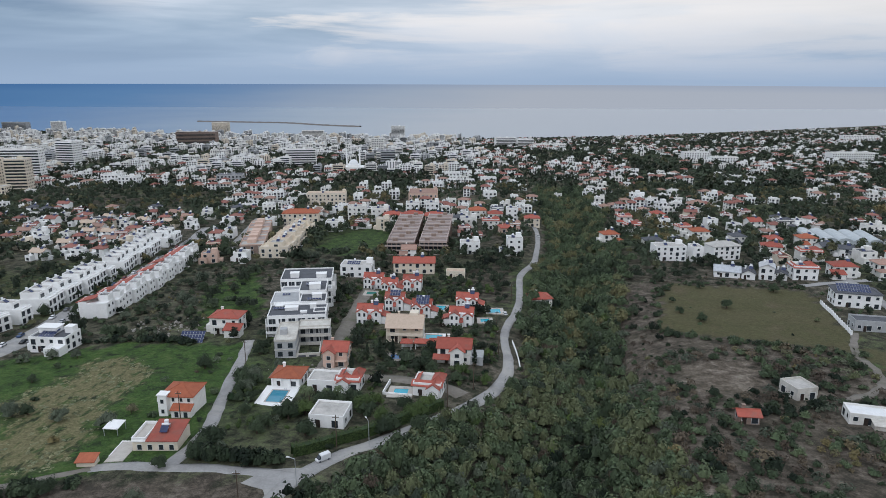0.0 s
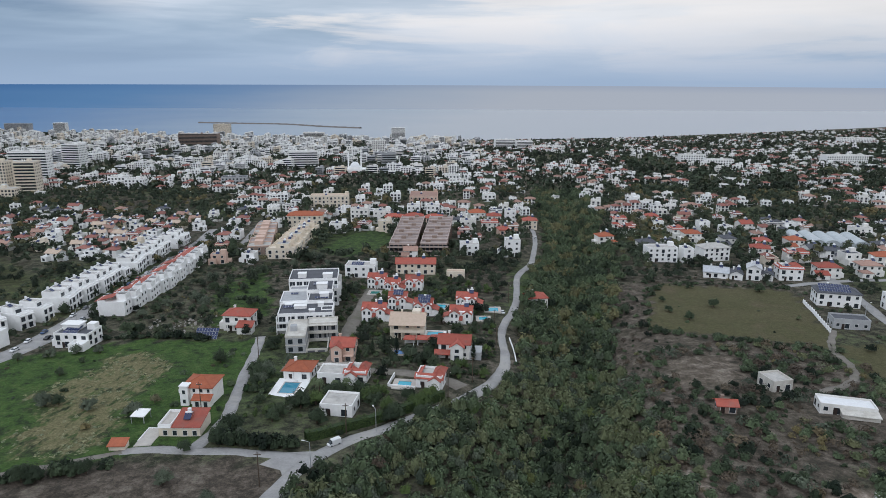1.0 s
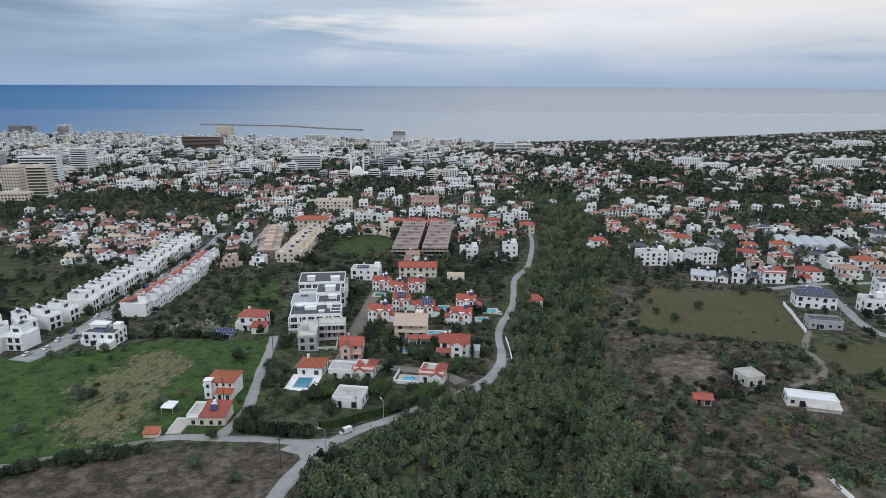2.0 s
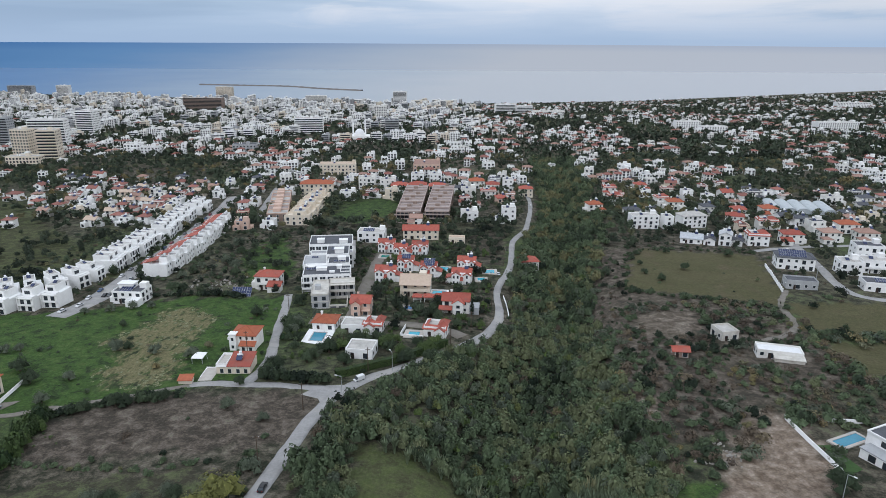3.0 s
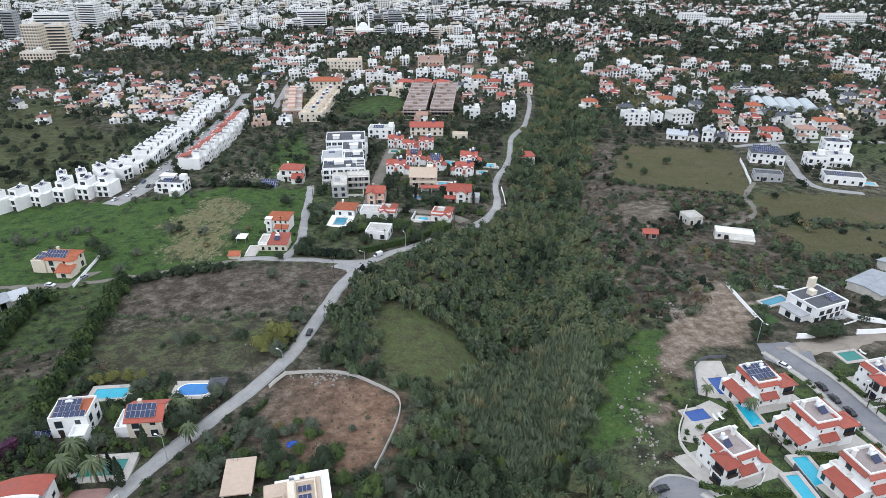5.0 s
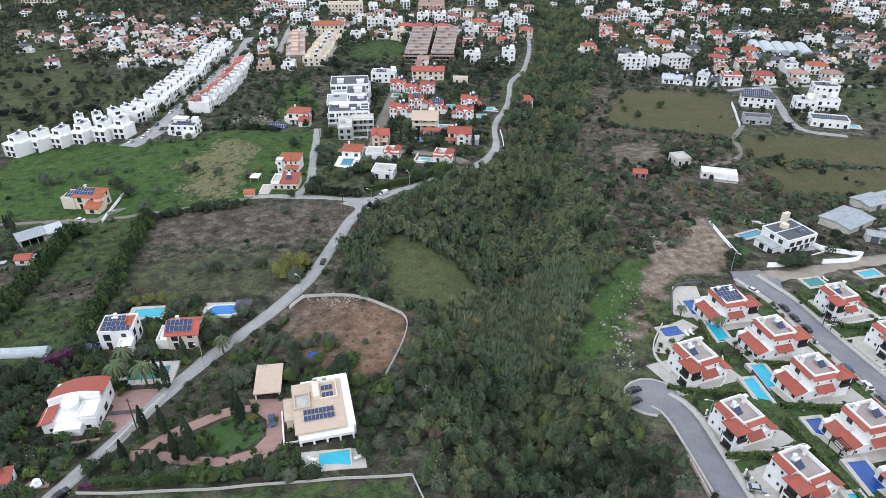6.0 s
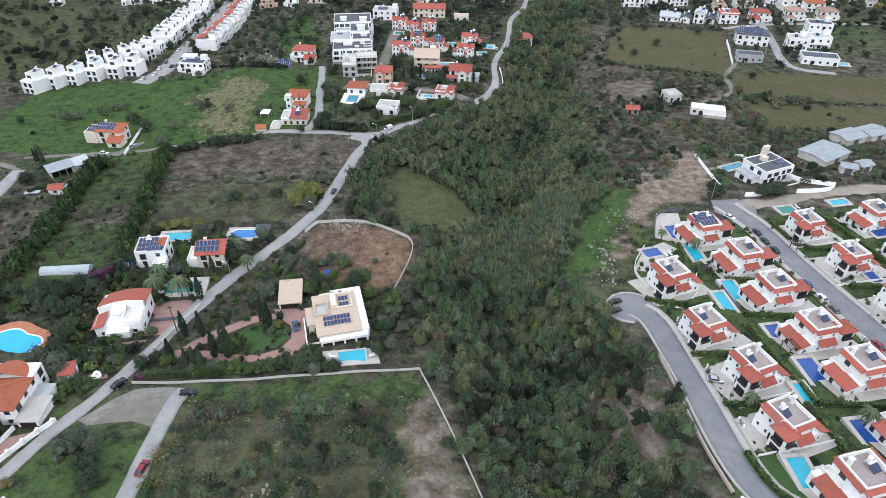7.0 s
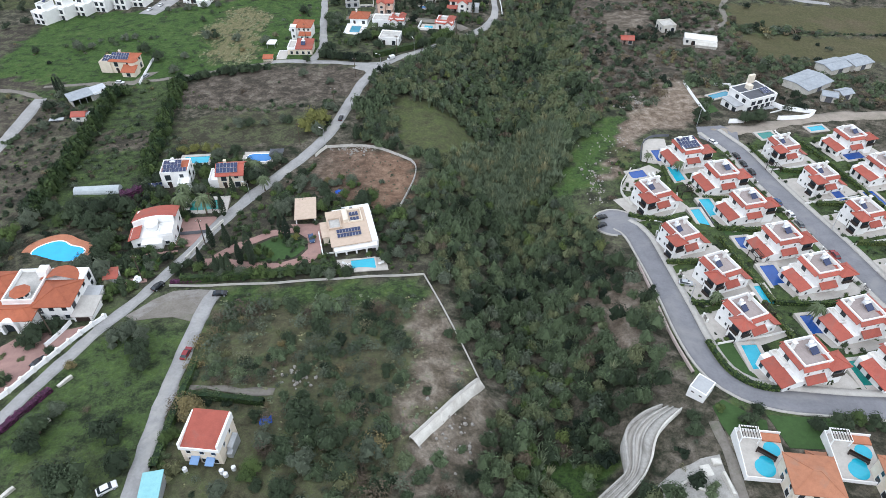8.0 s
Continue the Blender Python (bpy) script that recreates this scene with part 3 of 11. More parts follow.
road("estate_avenue", [(89.5, 69), (92, 62), (94.7, 54), (95.6, 39.7), (98.4, 22.4), (101.0, 3.4), (103.3, -19.7), (106, -45), (108, -57)], 6.6, ASPHALT, "smooth dark asphalt estate avenue",
     kerb=[(-1, 1.6), (1, 1.6)], lift=0.12)
road("west_road", [(-149, -30), (-149.5, 10), (-150.8, 45), (-152.6, 66), (-156, 90)], 4.6, ASPHALT_OLD, "grey asphalt road past orchards", jitter=0.1, lift=0.07)
road("west_track", [(-156, 90), (-166, 96), (-190, 99), (-225, 98)], 2.6, TRACK, "bare earth track to open fields", jitter=0.4, lift=0.05)
road("dirt_road", [(90, 69), (99.0, 69.9), (110, 71.4), (131.7, 80.8), (165, 83.3), (230, 88)], 6.0, DIRT, "pale dusty unpaved road", jitter=0.6, lift=0.07)
road("side_lane", [(-57.3, -21.2), (-58.4, -24.6), (-58.3, -31.5), (-58.2, -40), (-57.7, -47.7), (-57.5, -54.6), (-57.1, -61.1), (-56.1, -67), (-55.6, -72.5), (-55.2, -77.1), (-54, -100)], 3.3, ASPHALT_OLD,
     "cracked grey concrete lane", jitter=0.12, lift=0.15)
road("plot_track", [(-57, -52.4), (-53.5, -52.2), (-48.3, -52.4), (-43.1, -53.0), (-36.5, -53.6)], 1.7, TRACK, "short dusty track into a plot", jitter=0.4, lift=0.07)
road("service_lane", [(48.6, -59.5), (48.7, -65.5), (48.5, -71), (47.8, -75), (47.4, -90)], 1.8, TRACK, "narrow grey service lane beside a broken yard", jitter=0.1, lift=0.08)
road("terrace_street", [(-150.0, 184), (-145.4, 202.5), (-146.0, 230), (-147.0, 260), (-147.4, 300), (-149.6, 345), (-152, 385), (-158, 430)], 9.0, ASPHALT_OLD, "grey street between terraced houses", lift=0.06)
road("middle_street", [(-120, 350), (-123.1, 369.5), (-134.0, 455.4), (-140.5, 530.6), (-149.0, 610)], 4.4, ASPHALT_OLD, "grey street among houses", lift=0.08)
road("side_street", [(196, 310), (192.0, 297.5), (185.2, 262.7), (175.5, 228), (177, 214), (195, 208.6)], 4.4, ASPHALT_OLD, "grey side street", lift=0.08)
road("cross_street", [(165, 289), (192.0, 298.5), (219.4, 302.0), (260, 301)], 4.2, ASPHALT_OLD, "grey cross street", lift=0.05)
road("stony_track", [(150, 224), (143, 213.9), (136.4, 202.7), (134.3, 185.7), (128, 174), (112, 166)], 2.2, TRACK, "pale stony farm track", jitter=0.4, lift=0.06)
road("access_lane", [(6, 169), (-2, 176.5), (-14, 179.5), (-38, 181), (-52, 182)], 5.0, TRACK, "dusty access lane between houses", jitter=0.3, lift=0.06)
road("access_lane", [(-36.5, 186), (-36.2, 215), (-34.8, 250), (-33.5, 284)], 5.5, TRACK, "dusty access lane beside apartments", jitter=0.3, lift=0.06)


# ---- building kit
class Shape:
    """Collects boxes, slabs and roofs as one mesh; s: material slot."""

    def __init__(self):
        self.v, self.f, self.s = [], [], []

    def face(self, pts, s=0):
        n = len(self.v)
        self.v += pts
        self.f.append(tuple(range(n, n + len(pts))))
        self.s.append(s)

    def box(self, x0, x1, y0, y1, z0, z1, s=0):
        n = len(self.v)
        self.v += [(x, y, z) for z in (z0, z1) for x, y in ((x0, y0), (x1, y0), (x1, y1), (x0, y1))]
        self.f += [tuple(n + i for i in q) for q in ((3, 2, 1, 0), (4, 5, 6, 7), (0, 1, 5, 4), (1, 2, 6, 5), (2, 3, 7, 6), (3, 0, 4, 7))]
        self.s += [s] * 6
        return self

    def beam(self, a, b, w, h, s=0):
        a, b = Vector(a), Vector(b)
        d = (b - a).normalized()
        side = d.cross(Vector((0, 0, 1)))
        side = side.normalized() * w / 2 if side.length > 1e-4 else Vector((w / 2, 0, 0))
        up = side.cross(d).normalized() * h / 2
        n = len(self.v)
        self.v += [tuple(p + i * side + j * up) for p in (a, b) for i, j in ((-1, -1), (1, -1), (1, 1), (-1, 1))]
        self.f += [tuple(n + i for i in q) for q in ((0, 1, 2, 3), (7, 6, 5, 4), (4, 5, 1, 0), (5, 6, 2, 1), (6, 7, 3, 2), (7, 4, 0, 3))]
        self.s += [s] * 6
        return self

    def tube(self, x, y, z0, z1, r0, r1, n=10, s=0):
        k = len(self.v)
        for z, r in ((z0, r0), (z1, r1)):
            self.v += [(x + r * math.cos(2 * math.pi * i / n), y + r * math.sin(2 * math.pi * i / n), z) for i in range(n)]
        self.f += [(k + i, k + (i + 1) % n, k + n + (i + 1) % n, k + n + i) for i in range(n)]
        self.f += [tuple(k + n + i for i in range(n)), tuple(k + n - 1 - i for i in range(n))]
        self.s += [s] * (n + 2)
        return self

    def lying(self, x0, x1, y, z, r, n=10, s=0):
        k = len(self.v)
        for x in (x0, x1):
            self.v += [(x, y + r * math.cos(2 * math.pi * i / n), z + r * math.sin(2 * math.pi * i / n)) for i in range(n)]
        self.f += [(k + i, k + (i + 1) % n, k + n + (i + 1) % n, k + n + i) for i in range(n)]
        self.f += [tuple(k + n - 1 - i for i in range(n)), tuple(k + n + i for i in range(n))]
        self.s += [s] * (n + 2)
        return self

    def hip(self, x0, x1, y0, y1, z, rise, over=0.5, s=0, thick=0.18):
        """A hipped roof with eaves; the ridge runs along the longer side."""
        x0, x1, y0, y1 = x0 - over, x1 + over, y0 - over, y1 + over
        w, d = x1 - x0, y1 - y0
        i = min(w, d) / 2
        if w >= d:
            r0, r1 = (x0 + i, (y0 + y1) / 2, z + rise), (x1 - i, (y0 + y1) / 2, z + rise)
        else:
            r0, r1 = ((x0 + x1) / 2, y0 + i, z + rise), ((x0 + x1) / 2, y1 - i, z + rise)
        e = [(x0, y0, z), (x1, y0, z), (x1, y1, z), (x0, y1, z)]
        b = [(p[0], p[1], z - thick) for p in e]
        if w >= d:
            self.face([e[0], e[1], r1, r0], s), self.face([e[1], e[2], r1], s), self.face([e[2], e[3], r0, r1], s), self.face([e[3], e[0], r0], s)
        else:
            self.face([e[0], e[1], r0], s), self.face([e[1], e[2], r1, r0], s), self.face([e[2], e[3], r1], s), self.face([e[3], e[0], r0, r1], s)
        for k in range(4):
            self.face([b[k], b[(k + 1) % 4], e[(k + 1) % 4], e[k]], s)
        self.face(b[::-1], s)
        self.beam(r0, r1, 0.3, 0.16, s)
        for c in (0, 3) if w >= d else (0, 1):
            self.beam(e[c], r0, 0.24, 0.14, s)
        for c in (1, 2) if w >= d else (2, 3):
            self.beam(e[c], r1, 0.24, 0.14, s)
        return self

    def gable(self, x0, x1, y0, y1, z, rise, over=0.5, s=0, wall=1, along="x", thick=0.18):
        """A pitched roof; along: the way of its ridge. The gable walls take slot wall."""
        if along == "x":
            p = lambda a, b, c: (a, b, c)
            a0, a1, b0, b1 = x0, x1, y0, y1
        else:
            p = lambda a, b, c: (b, a, c)
            a0, a1, b0, b1 = y0, y1, x0, x1
        m = (b0 + b1) / 2
        drop = rise * over / ((b1 - b0) / 2)
        for side in (b0 - over, b1 + over):
            q = [p(a0 - over, side, z - drop), p(a1 + over, side, z - drop), p(a1 + over, m, z + rise), p(a0 - over, m, z + rise)]
            self.face(q, s)
            self.face([(c[0], c[1], c[2] - thick) for c in q][::-1], s)
            for k in range(4):
                u, w = q[k], q[(k + 1) % 4]
                self.face([(u[0], u[1], u[2] - thick), (w[0], w[1], w[2] - thick), w, u], s)
        self.beam(p(a0 - over, m, z + rise), p(a1 + over, m, z + rise), 0.3, 0.16, s)
        for a in (a0, a1):
            self.face([p(a, b0, z - 0.02), p(a, b1, z - 0.02), p(a, m, z + rise - thick - 0.02)], wall)
        return self

    def lean(self, x0, x1, y0, y1, z0, z1, side, s=0, thick=0.16):
        """A lean-to roof: z0 at its outer edge, z1 at its inner; side: -x, +x, -y or +y is the outer edge."""
        zs = {"-x": (z0, z1, z1, z0), "+x": (z1, z0, z0, z1), "-y": (z0, z0, z1, z1), "+y": (z1, z1, z0, z0)}[side]
        t = [(x, y, z) for (x, y), z in zip(((x0, y0), (x1, y0), (x1, y1), (x0, y1)), zs)]
        b = [(x, y, z - thick) for x, y, z in t]
        self.face(t, s), self.face(b[::-1], s)
        for k in range(4):
            self.face([b[k], b[(k + 1) % 4], t[(k + 1) % 4], t[k]], s)
        return self

    def parapet(self, x0, x1, y0, y1, z, h=0.7, w=0.22, s=0):
        n = len(self.v)
        rings = [(0.0, z), (0.0, z + h), (w, z + h), (w, z)]
        for e, zz in rings:
            self.v += [(x0 + e, y0 + e, zz), (x1 - e, y0 + e, zz), (x1 - e, y1 - e, zz), (x0 + e, y1 - e, zz)]
        for k in range(3):
            self.f += [(n + 4 * k + i, n + 4 * k + (i + 1) % 4, n + 4 * k + 4 + (i + 1) % 4, n + 4 * k + 4 + i) for i in range(4)]
        self.s += [s] * 12
        return self

    def mesh(self, name, mats):
        me = bpy.data.meshes.new(name)
        me.from_pydata(self.v, [], self.f)
        for m in mats if isinstance(mats, (list, tuple)) else (mats,):
            me.materials.append(m)
        me.polygons.foreach_set("material_index", self.s)
        return me


def part(name, shape, mats, parent, label="", m=None):
    me = shape if isinstance(shape, bpy.types.Mesh) else shape.mesh(name, mats)
    ob = new(name, me)
    ob.parent = parent
    if m is not None:
        ob.matrix_basis = m
    if label:
        ob["label"] = label
    return ob


def thing(name, x, y, rz, label, category, group="", lift=0.0, z=None):
    ob = new(name)
    ob.empty_display_size = 0.5
    ob.matrix_basis = pose(x, y, (gz(x, y) if z is None else z) + lift, 0, 0, rz)
    return tagged(ob, label, category, group)


SHARED = {}


def shared(key, make):
    if key not in SHARED:
        SHARED[key] = make()
    return SHARED[key]


def window_mesh(w, h, frame):
    def make():
        s, e = Shape(), 0.09
        rings = [(w / 2, 0, h, 0.02), (w / 2, 0, h, -0.07), (w / 2 - e, e, h - e, -0.07), (w / 2 - e, e, h - e, -0.02)]
        s.v = [(sx * a, y, z) for a, lo, hi, y in rings for sx, z in ((-1, lo), (1, lo), (1, hi), (-1, hi))]
        for k in range(3):
            s.f += [(4 * k + i, 4 * k + (i + 1) % 4, 4 * k + 4 + (i + 1) % 4, 4 * k + 4 + i) for i in range(4)]
        s.f.append((12, 13, 14, 15))
        s.s = [0] * 12 + [1]
        return s.mesh("window", [frame, GLASS])
    return shared(("window", w, h, frame.name), make)


def window(parent, x, y, z, rz, w=1.3, h=1.3, frame=None, name="window"):
    return part(name, window_mesh(w, h, frame or FRAME), None, parent, m=pose(x, y, z, 0, 0, rz))


def facade_windows(root, x0, x1, y0, y1, z, floors, rise=3.0, gap=3.2, frame=None, w=1.3, h=1.35, skip=("k",)):
    """Windows along the four sides of a block, floor by floor; a door-high one here and there on the ground floor."""
    for side, (a, b) in {"f": (x0, x1), "k": (x0, x1), "l": (y0, y1), "r": (y0, y1)}.items():
        if side in skip:
            continue
        n = max(1, int((b - a) / gap))
        for fl in range(floors):
            for i in range(n):
                c = a + (i + 0.5) * (b - a) / n
                tall = (i + fl) % 3 == 1
                at = {"f": (c, y0, 0), "k": (c, y1, 180), "l": (x0, c, -90), "r": (x1, c, 90)}[side]
                window(root, at[0], at[1], z + fl * rise + (0.25 if tall else 1.0), at[2], w + (0.5 if tall else 0), 2.1 if tall else h, frame)


def panel_mesh():
    def make():
        s = Shape()
        s.box(-0.5, 0.5, -0.82, 0.82, -0.03, 0.0, 1).box(-0.47, 0.47, -0.79, 0.79, 0.0, 0.012, 0)
        return s.mesh("solar_panel", [SOLAR, METAL])
    return shared("panel", make)


def solar_array(root, x, y, z, nx, ny, tilt=18.0, rz=0.0, size=1.0):
    """Rows of photovoltaic panels on a light rack."""
    base = pose(x, y, z, 0, 0, rz) @ Matrix.Scale(size, 4)
    s = Shape()
    for j in range(ny):
        yy = (j - (ny - 1) / 2) * 1.72
        s.box(-nx * 0.52, nx * 0.52, yy - 0.05, yy + 0.05, -0.16, -0.08)
    for sx in (-1, 1):
        s.box(sx * nx * 0.5 - 0.04, sx * nx * 0.5 + 0.04, -ny * 0.86, ny * 0.86, -0.22, -0.14)
        s.box(sx * nx * 0.5 - 0.04, sx * nx * 0.5 + 0.04, -0.05, 0.05, -0.9, -0.14)
    hold = part("rack", s, METAL, root, m=base @ pose(0, 0, 0.35, tilt, 0, 0))
    for i in range(nx):
        for j in range(ny):
            part("solar_panel", panel_mesh(), None, root, m=base @ pose(0, 0, 0.35, tilt, 0, 0) @ pose((i - (nx - 1) / 2) * 1.04, (j - (ny - 1) / 2) * 1.72, 0))
    return hold


def heater(root, x, y, z, rz=0.0):
    """A roof water heater: collector plate, hot tank and cold tank on a stand."""
    def make():
        s = Shape()
        s.lean(-0.9, 0.9, -1.1, 0.5, 0.15, 1.1, "-y", 1, 0.08)
        s.lying(-0.8, 0.8, 0.65, 1.25, 0.28, 10, 0)
        s.tube(0, 1.3, 0.9, 2.0, 0.5, 0.5, 12, 0)
        for a in (-0.7, 0.7):
            s.box(a - 0.04, a + 0.04, 0.5, 0.58, 0, 1.1, 2).box(a - 0.04, a + 0.04, 1.4, 1.48, 0, 0.95, 2)
        s.box(-0.75, 0.75, 0.55, 1.75, 0.85, 0.9, 2)
        return s.mesh("water_heater", [TANK, SOLAR, METAL])
    return part("water_heater", shared("heater", make), None, root, m=pose(x, y, z, 0, 0, rz))


def house(x, y, w, d, floors, rz=0.0, wall=None, roof="hip", tile=None, tall=3.0, label="", heat=True, solar=None, porch=False, group="", sink=2.0, gap=3.2, name="house", wing=0):
    """A detached house: walls, roof, windows, door, chimney, and a water heater."""
    wall, tile = wall or WHITE, tile or TILE
    root = thing(name, x, y, rz, label, "house" if name == "house" else name.replace("_", " "), group)
    h, x0, x1, y0, y1 = floors * tall + 0.3, -w / 2, w / 2, -d / 2, d / 2
    part("wall", Shape().box(x0, x1, y0, y1, -sink, h), wall, root)
    if roof == "hip":
        part("roof", Shape().hip(x0, x1, y0, y1, h + 0.02, min(w, d) * 0.24), tile, root)
    elif roof == "gable":
        part("roof", Shape().gable(x0, x1, y0, y1, h, min(w, d) * 0.25, along="x" if w >= d else "y"), [tile, wall], root)
    elif roof == "half":
        # a flat terrace with tiled strips round its edge
        part("parapet", Shape().parapet(x0, x1, y0, y1, h, 0.75), wall, root)
        part("roof", Shape().box(x0 + 0.22, x1 - 0.22, y0 + 0.22, y1 - 0.22, h, h + 0.05), FLAT, root)
        part("roof_skirt", Shape().lean(x0 - 0.5, x1 + 0.5, y0 - 0.5, y0 + 1.6, h - 0.1, h + 0.95, "-y"), tile, root, "tiled roof skirt")
        part("roof_skirt", Shape().lean(x0 - 0.5, x0 + 1.5, y0 + 1.7, y1 + 0.4, h - 0.1, h + 0.9, "-x"), tile, root, "tiled roof skirt")
        part("roof_skirt", Shape().hip(x1 - w * 0.35, x1, y0 + d * 0.3, y1, h + 0.5, 1.3), tile, root, "tiled roof hip")
    else:
        part("parapet", Shape().parapet(x0, x1, y0, y1, h, 0.6), wall, root)
        part("roof", Shape().box(x0 + 0.22, x1 - 0.22, y0 + 0.22, y1 - 0.22, h, h + 0.06), tile if tile is not TILE else FLAT, root)
        if floors > 1 and w > 8:
            part("stair_house", Shape().box(x1 - 3.4, x1 - 0.5, y1 - 3.2, y1 - 0.4, h + 0.06, h + 2.3), wall, root)
    hide = ("k",) if abs(x) < 25 or abs(rz) > 45 else ("k", "r") if x > 0 else ("k", "l")
    if y > 330 and abs(rz) < 45:
        hide = ("k", "l", "r")
    facade_windows(root, x0, x1, y0, y1, 0.1, floors, tall, gap, skip=hide)
    if y < 400:
        part("door", Shape().box(-0.5, 0.5, -0.08, 0, 0, 2.1), DARKWOOD, root, m=pose(x0 + w * 0.27, y0, 0.1))
    if floors > 1 and wing:
        # a lower wing with its own roof
        ww, wd, sx = w * (0.42 + 0.06 * (wing % 3)), d * 0.5, 1 if wing % 2 else -1
        a, b = sorted((sx * w * 0.12, sx * w * 0.12 + sx * ww))
        hh = (floors - 1) * tall + 0.2
        part("wing_wall", Shape().box(a, b, y0 - wd, y0 - 0.01, -sink, hh), wall, root)
        if wing % 3 == 0 or roof == "flat":
            part("wing_terrace", Shape().parapet(a, b, y0 - wd, y0, hh, 0.8).box(a + 0.2, b - 0.2, y0 - wd + 0.2, y0, hh, hh + 0.05), wall, root)
        elif wing % 3 == 1:
            part("wing_roof", Shape().hip(a, b, y0 - wd, y0 + 0.6, hh + 0.02, ww * 0.22, 0.35), tile, root)
        else:
            part("wing_roof", Shape().lean(a - 0.35, b + 0.35, y0 - wd - 0.4, y0 + 0.05, hh, hh + 1.4, "-y"), tile, root)
        window(root, (a + b) / 2, y0 - wd, 0.6, 0, 1.8, 1.7)
        part("side_room", Shape().box(-sx * w / 2 - (0 if sx < 0 else 2.2), -sx * w / 2 + (2.2 if sx < 0 else 0), -d * 0.3, d * 0.35, -sink, tall * 0.95), wall, root)
    if porch:
        part("balcony", Shape().box(x0 + w * 0.15, x1 - w * 0.15, y0 - 1.6, y0 - 0.01, tall - 0.05, tall + 0.12).box(x0 + w * 0.15, x1 - w * 0.15, y0 - 1.6, y0 - 1.5, tall + 0.12, tall + 1.0), wall, root)
        for c in (x0 + w * 0.2, x1 - w * 0.2):
            part("column", Shape().box(c - 0.14, c + 0.14, y0 - 1.5, y0 - 1.2, -sink, tall - 0.05), wall, root)
    if roof in ("hip", "gable") and y < 420:
        part("chimney", Shape().box(-0.35, 0.35, -0.35, 0.35, -1.0, 1.2).box(-0.45, 0.45, -0.45, 0.45, 1.2, 1.35), wall, root, m=pose(x0 + w * 0.3, d * 0.12, h + min(w, d) * 0.16))
    if heat:
        heater(root, x1 - w * 0.3 if roof in ("hip", "gable") else x0 + w * 0.4, 0.4, h + (min(w, d) * 0.2 if roof in ("hip", "gable") else 0.06))
    if solar:
        flat = roof not in ("hip", "gable")
        solar_array(root, -w * 0.1, -d * (0.1 if flat else 0.22), h + (0.4 if flat else min(w, d) * 0.13), solar[0], solar[1], 14 if flat else 25)
    return root


def sheet_poly(name, pts, material, label, lift=0.06, category="", kind="", step=3.0):
    """A paved or planted area that follows the ground."""
    p = np.asarray(pts, float)
    lo, hi = p.min(0), p.max(0)
    bm = bmesh.new()
    f = bm.faces.new([bm.verts.new((a, b, 0)) for a, b in pts])
    for axis in (0, 1):
        for c in np.arange(lo[axis] + step, hi[axis], step):
            geom = bm.verts[:] + bm.edges[:] + bm.faces[:]
            no = (1, 0, 0) if axis == 0 else (0, 1, 0)
            bmesh.ops.bisect_plane(bm, geom=geom, plane_co=(c, c, 0), plane_no=no)
    for v in bm.verts:
        v.co.z = gz(v.co.x, v.co.y) + lift
    bmesh.ops.recalc_face_normals(bm, faces=bm.faces[:])
    if sum(f.normal.z for f in bm.faces) < 0:
        bmesh.ops.reverse_faces(bm, faces=bm.faces[:])
    ext = bmesh.ops.extrude_face_region(bm, geom=bm.faces[:])
    top = set(g for g in ext["geom"] if isinstance(g, bmesh.types.BMVert))
    low = [v for v in bm.verts if v not in top]
    for v in low:
        v.co.z -= 0.5
    me = bpy.data.meshes.new(name)
    bm.to_mesh(me)
    bm.free()
    me.materials.append(material)
    return tagged(new(name, me), label, category or name.replace("_", " "), kind=kind)


def round_pool(x, y, w, d, rz, water, label, deck=1.5):
    """A pool with rounded ends on a paved deck."""
    root = thing("swimming_pool", x, y, rz, label, "swimming pool", lift=0.42)

    def slab(grow, z0, z1):
        s, pts = Shape(), []
        for side in (1, -1):
            for k in range(11):
                a = -math.pi / 2 + math.pi * k / 10
                pts.append((side * (w / 2 - d / 2 + (d / 2 + grow) * math.cos(a)), side * (d / 2 + grow) * math.sin(a)))
        s.face([(a, b, z1) for a, b in pts])
        for (a, b), (c, e) in zip(pts, pts[1:] + pts[:1]):
            s.face([(a, b, z0), (c, e, z0), (c, e, z1), (a, b, z1)])
        return s
    part("deck", Shape().box(-w / 2 - deck, w / 2 + deck, -d / 2 - deck, d / 2 + deck, -1.5, 0.02), PAVE, root, "pale paved deck")
    part("coping", slab(0.3, -1.4, 0.07), BRIGHT, root, "white stone coping")
    part("water", slab(0.0, -1.3, 0.075), water, root, "still pool water")
    return root


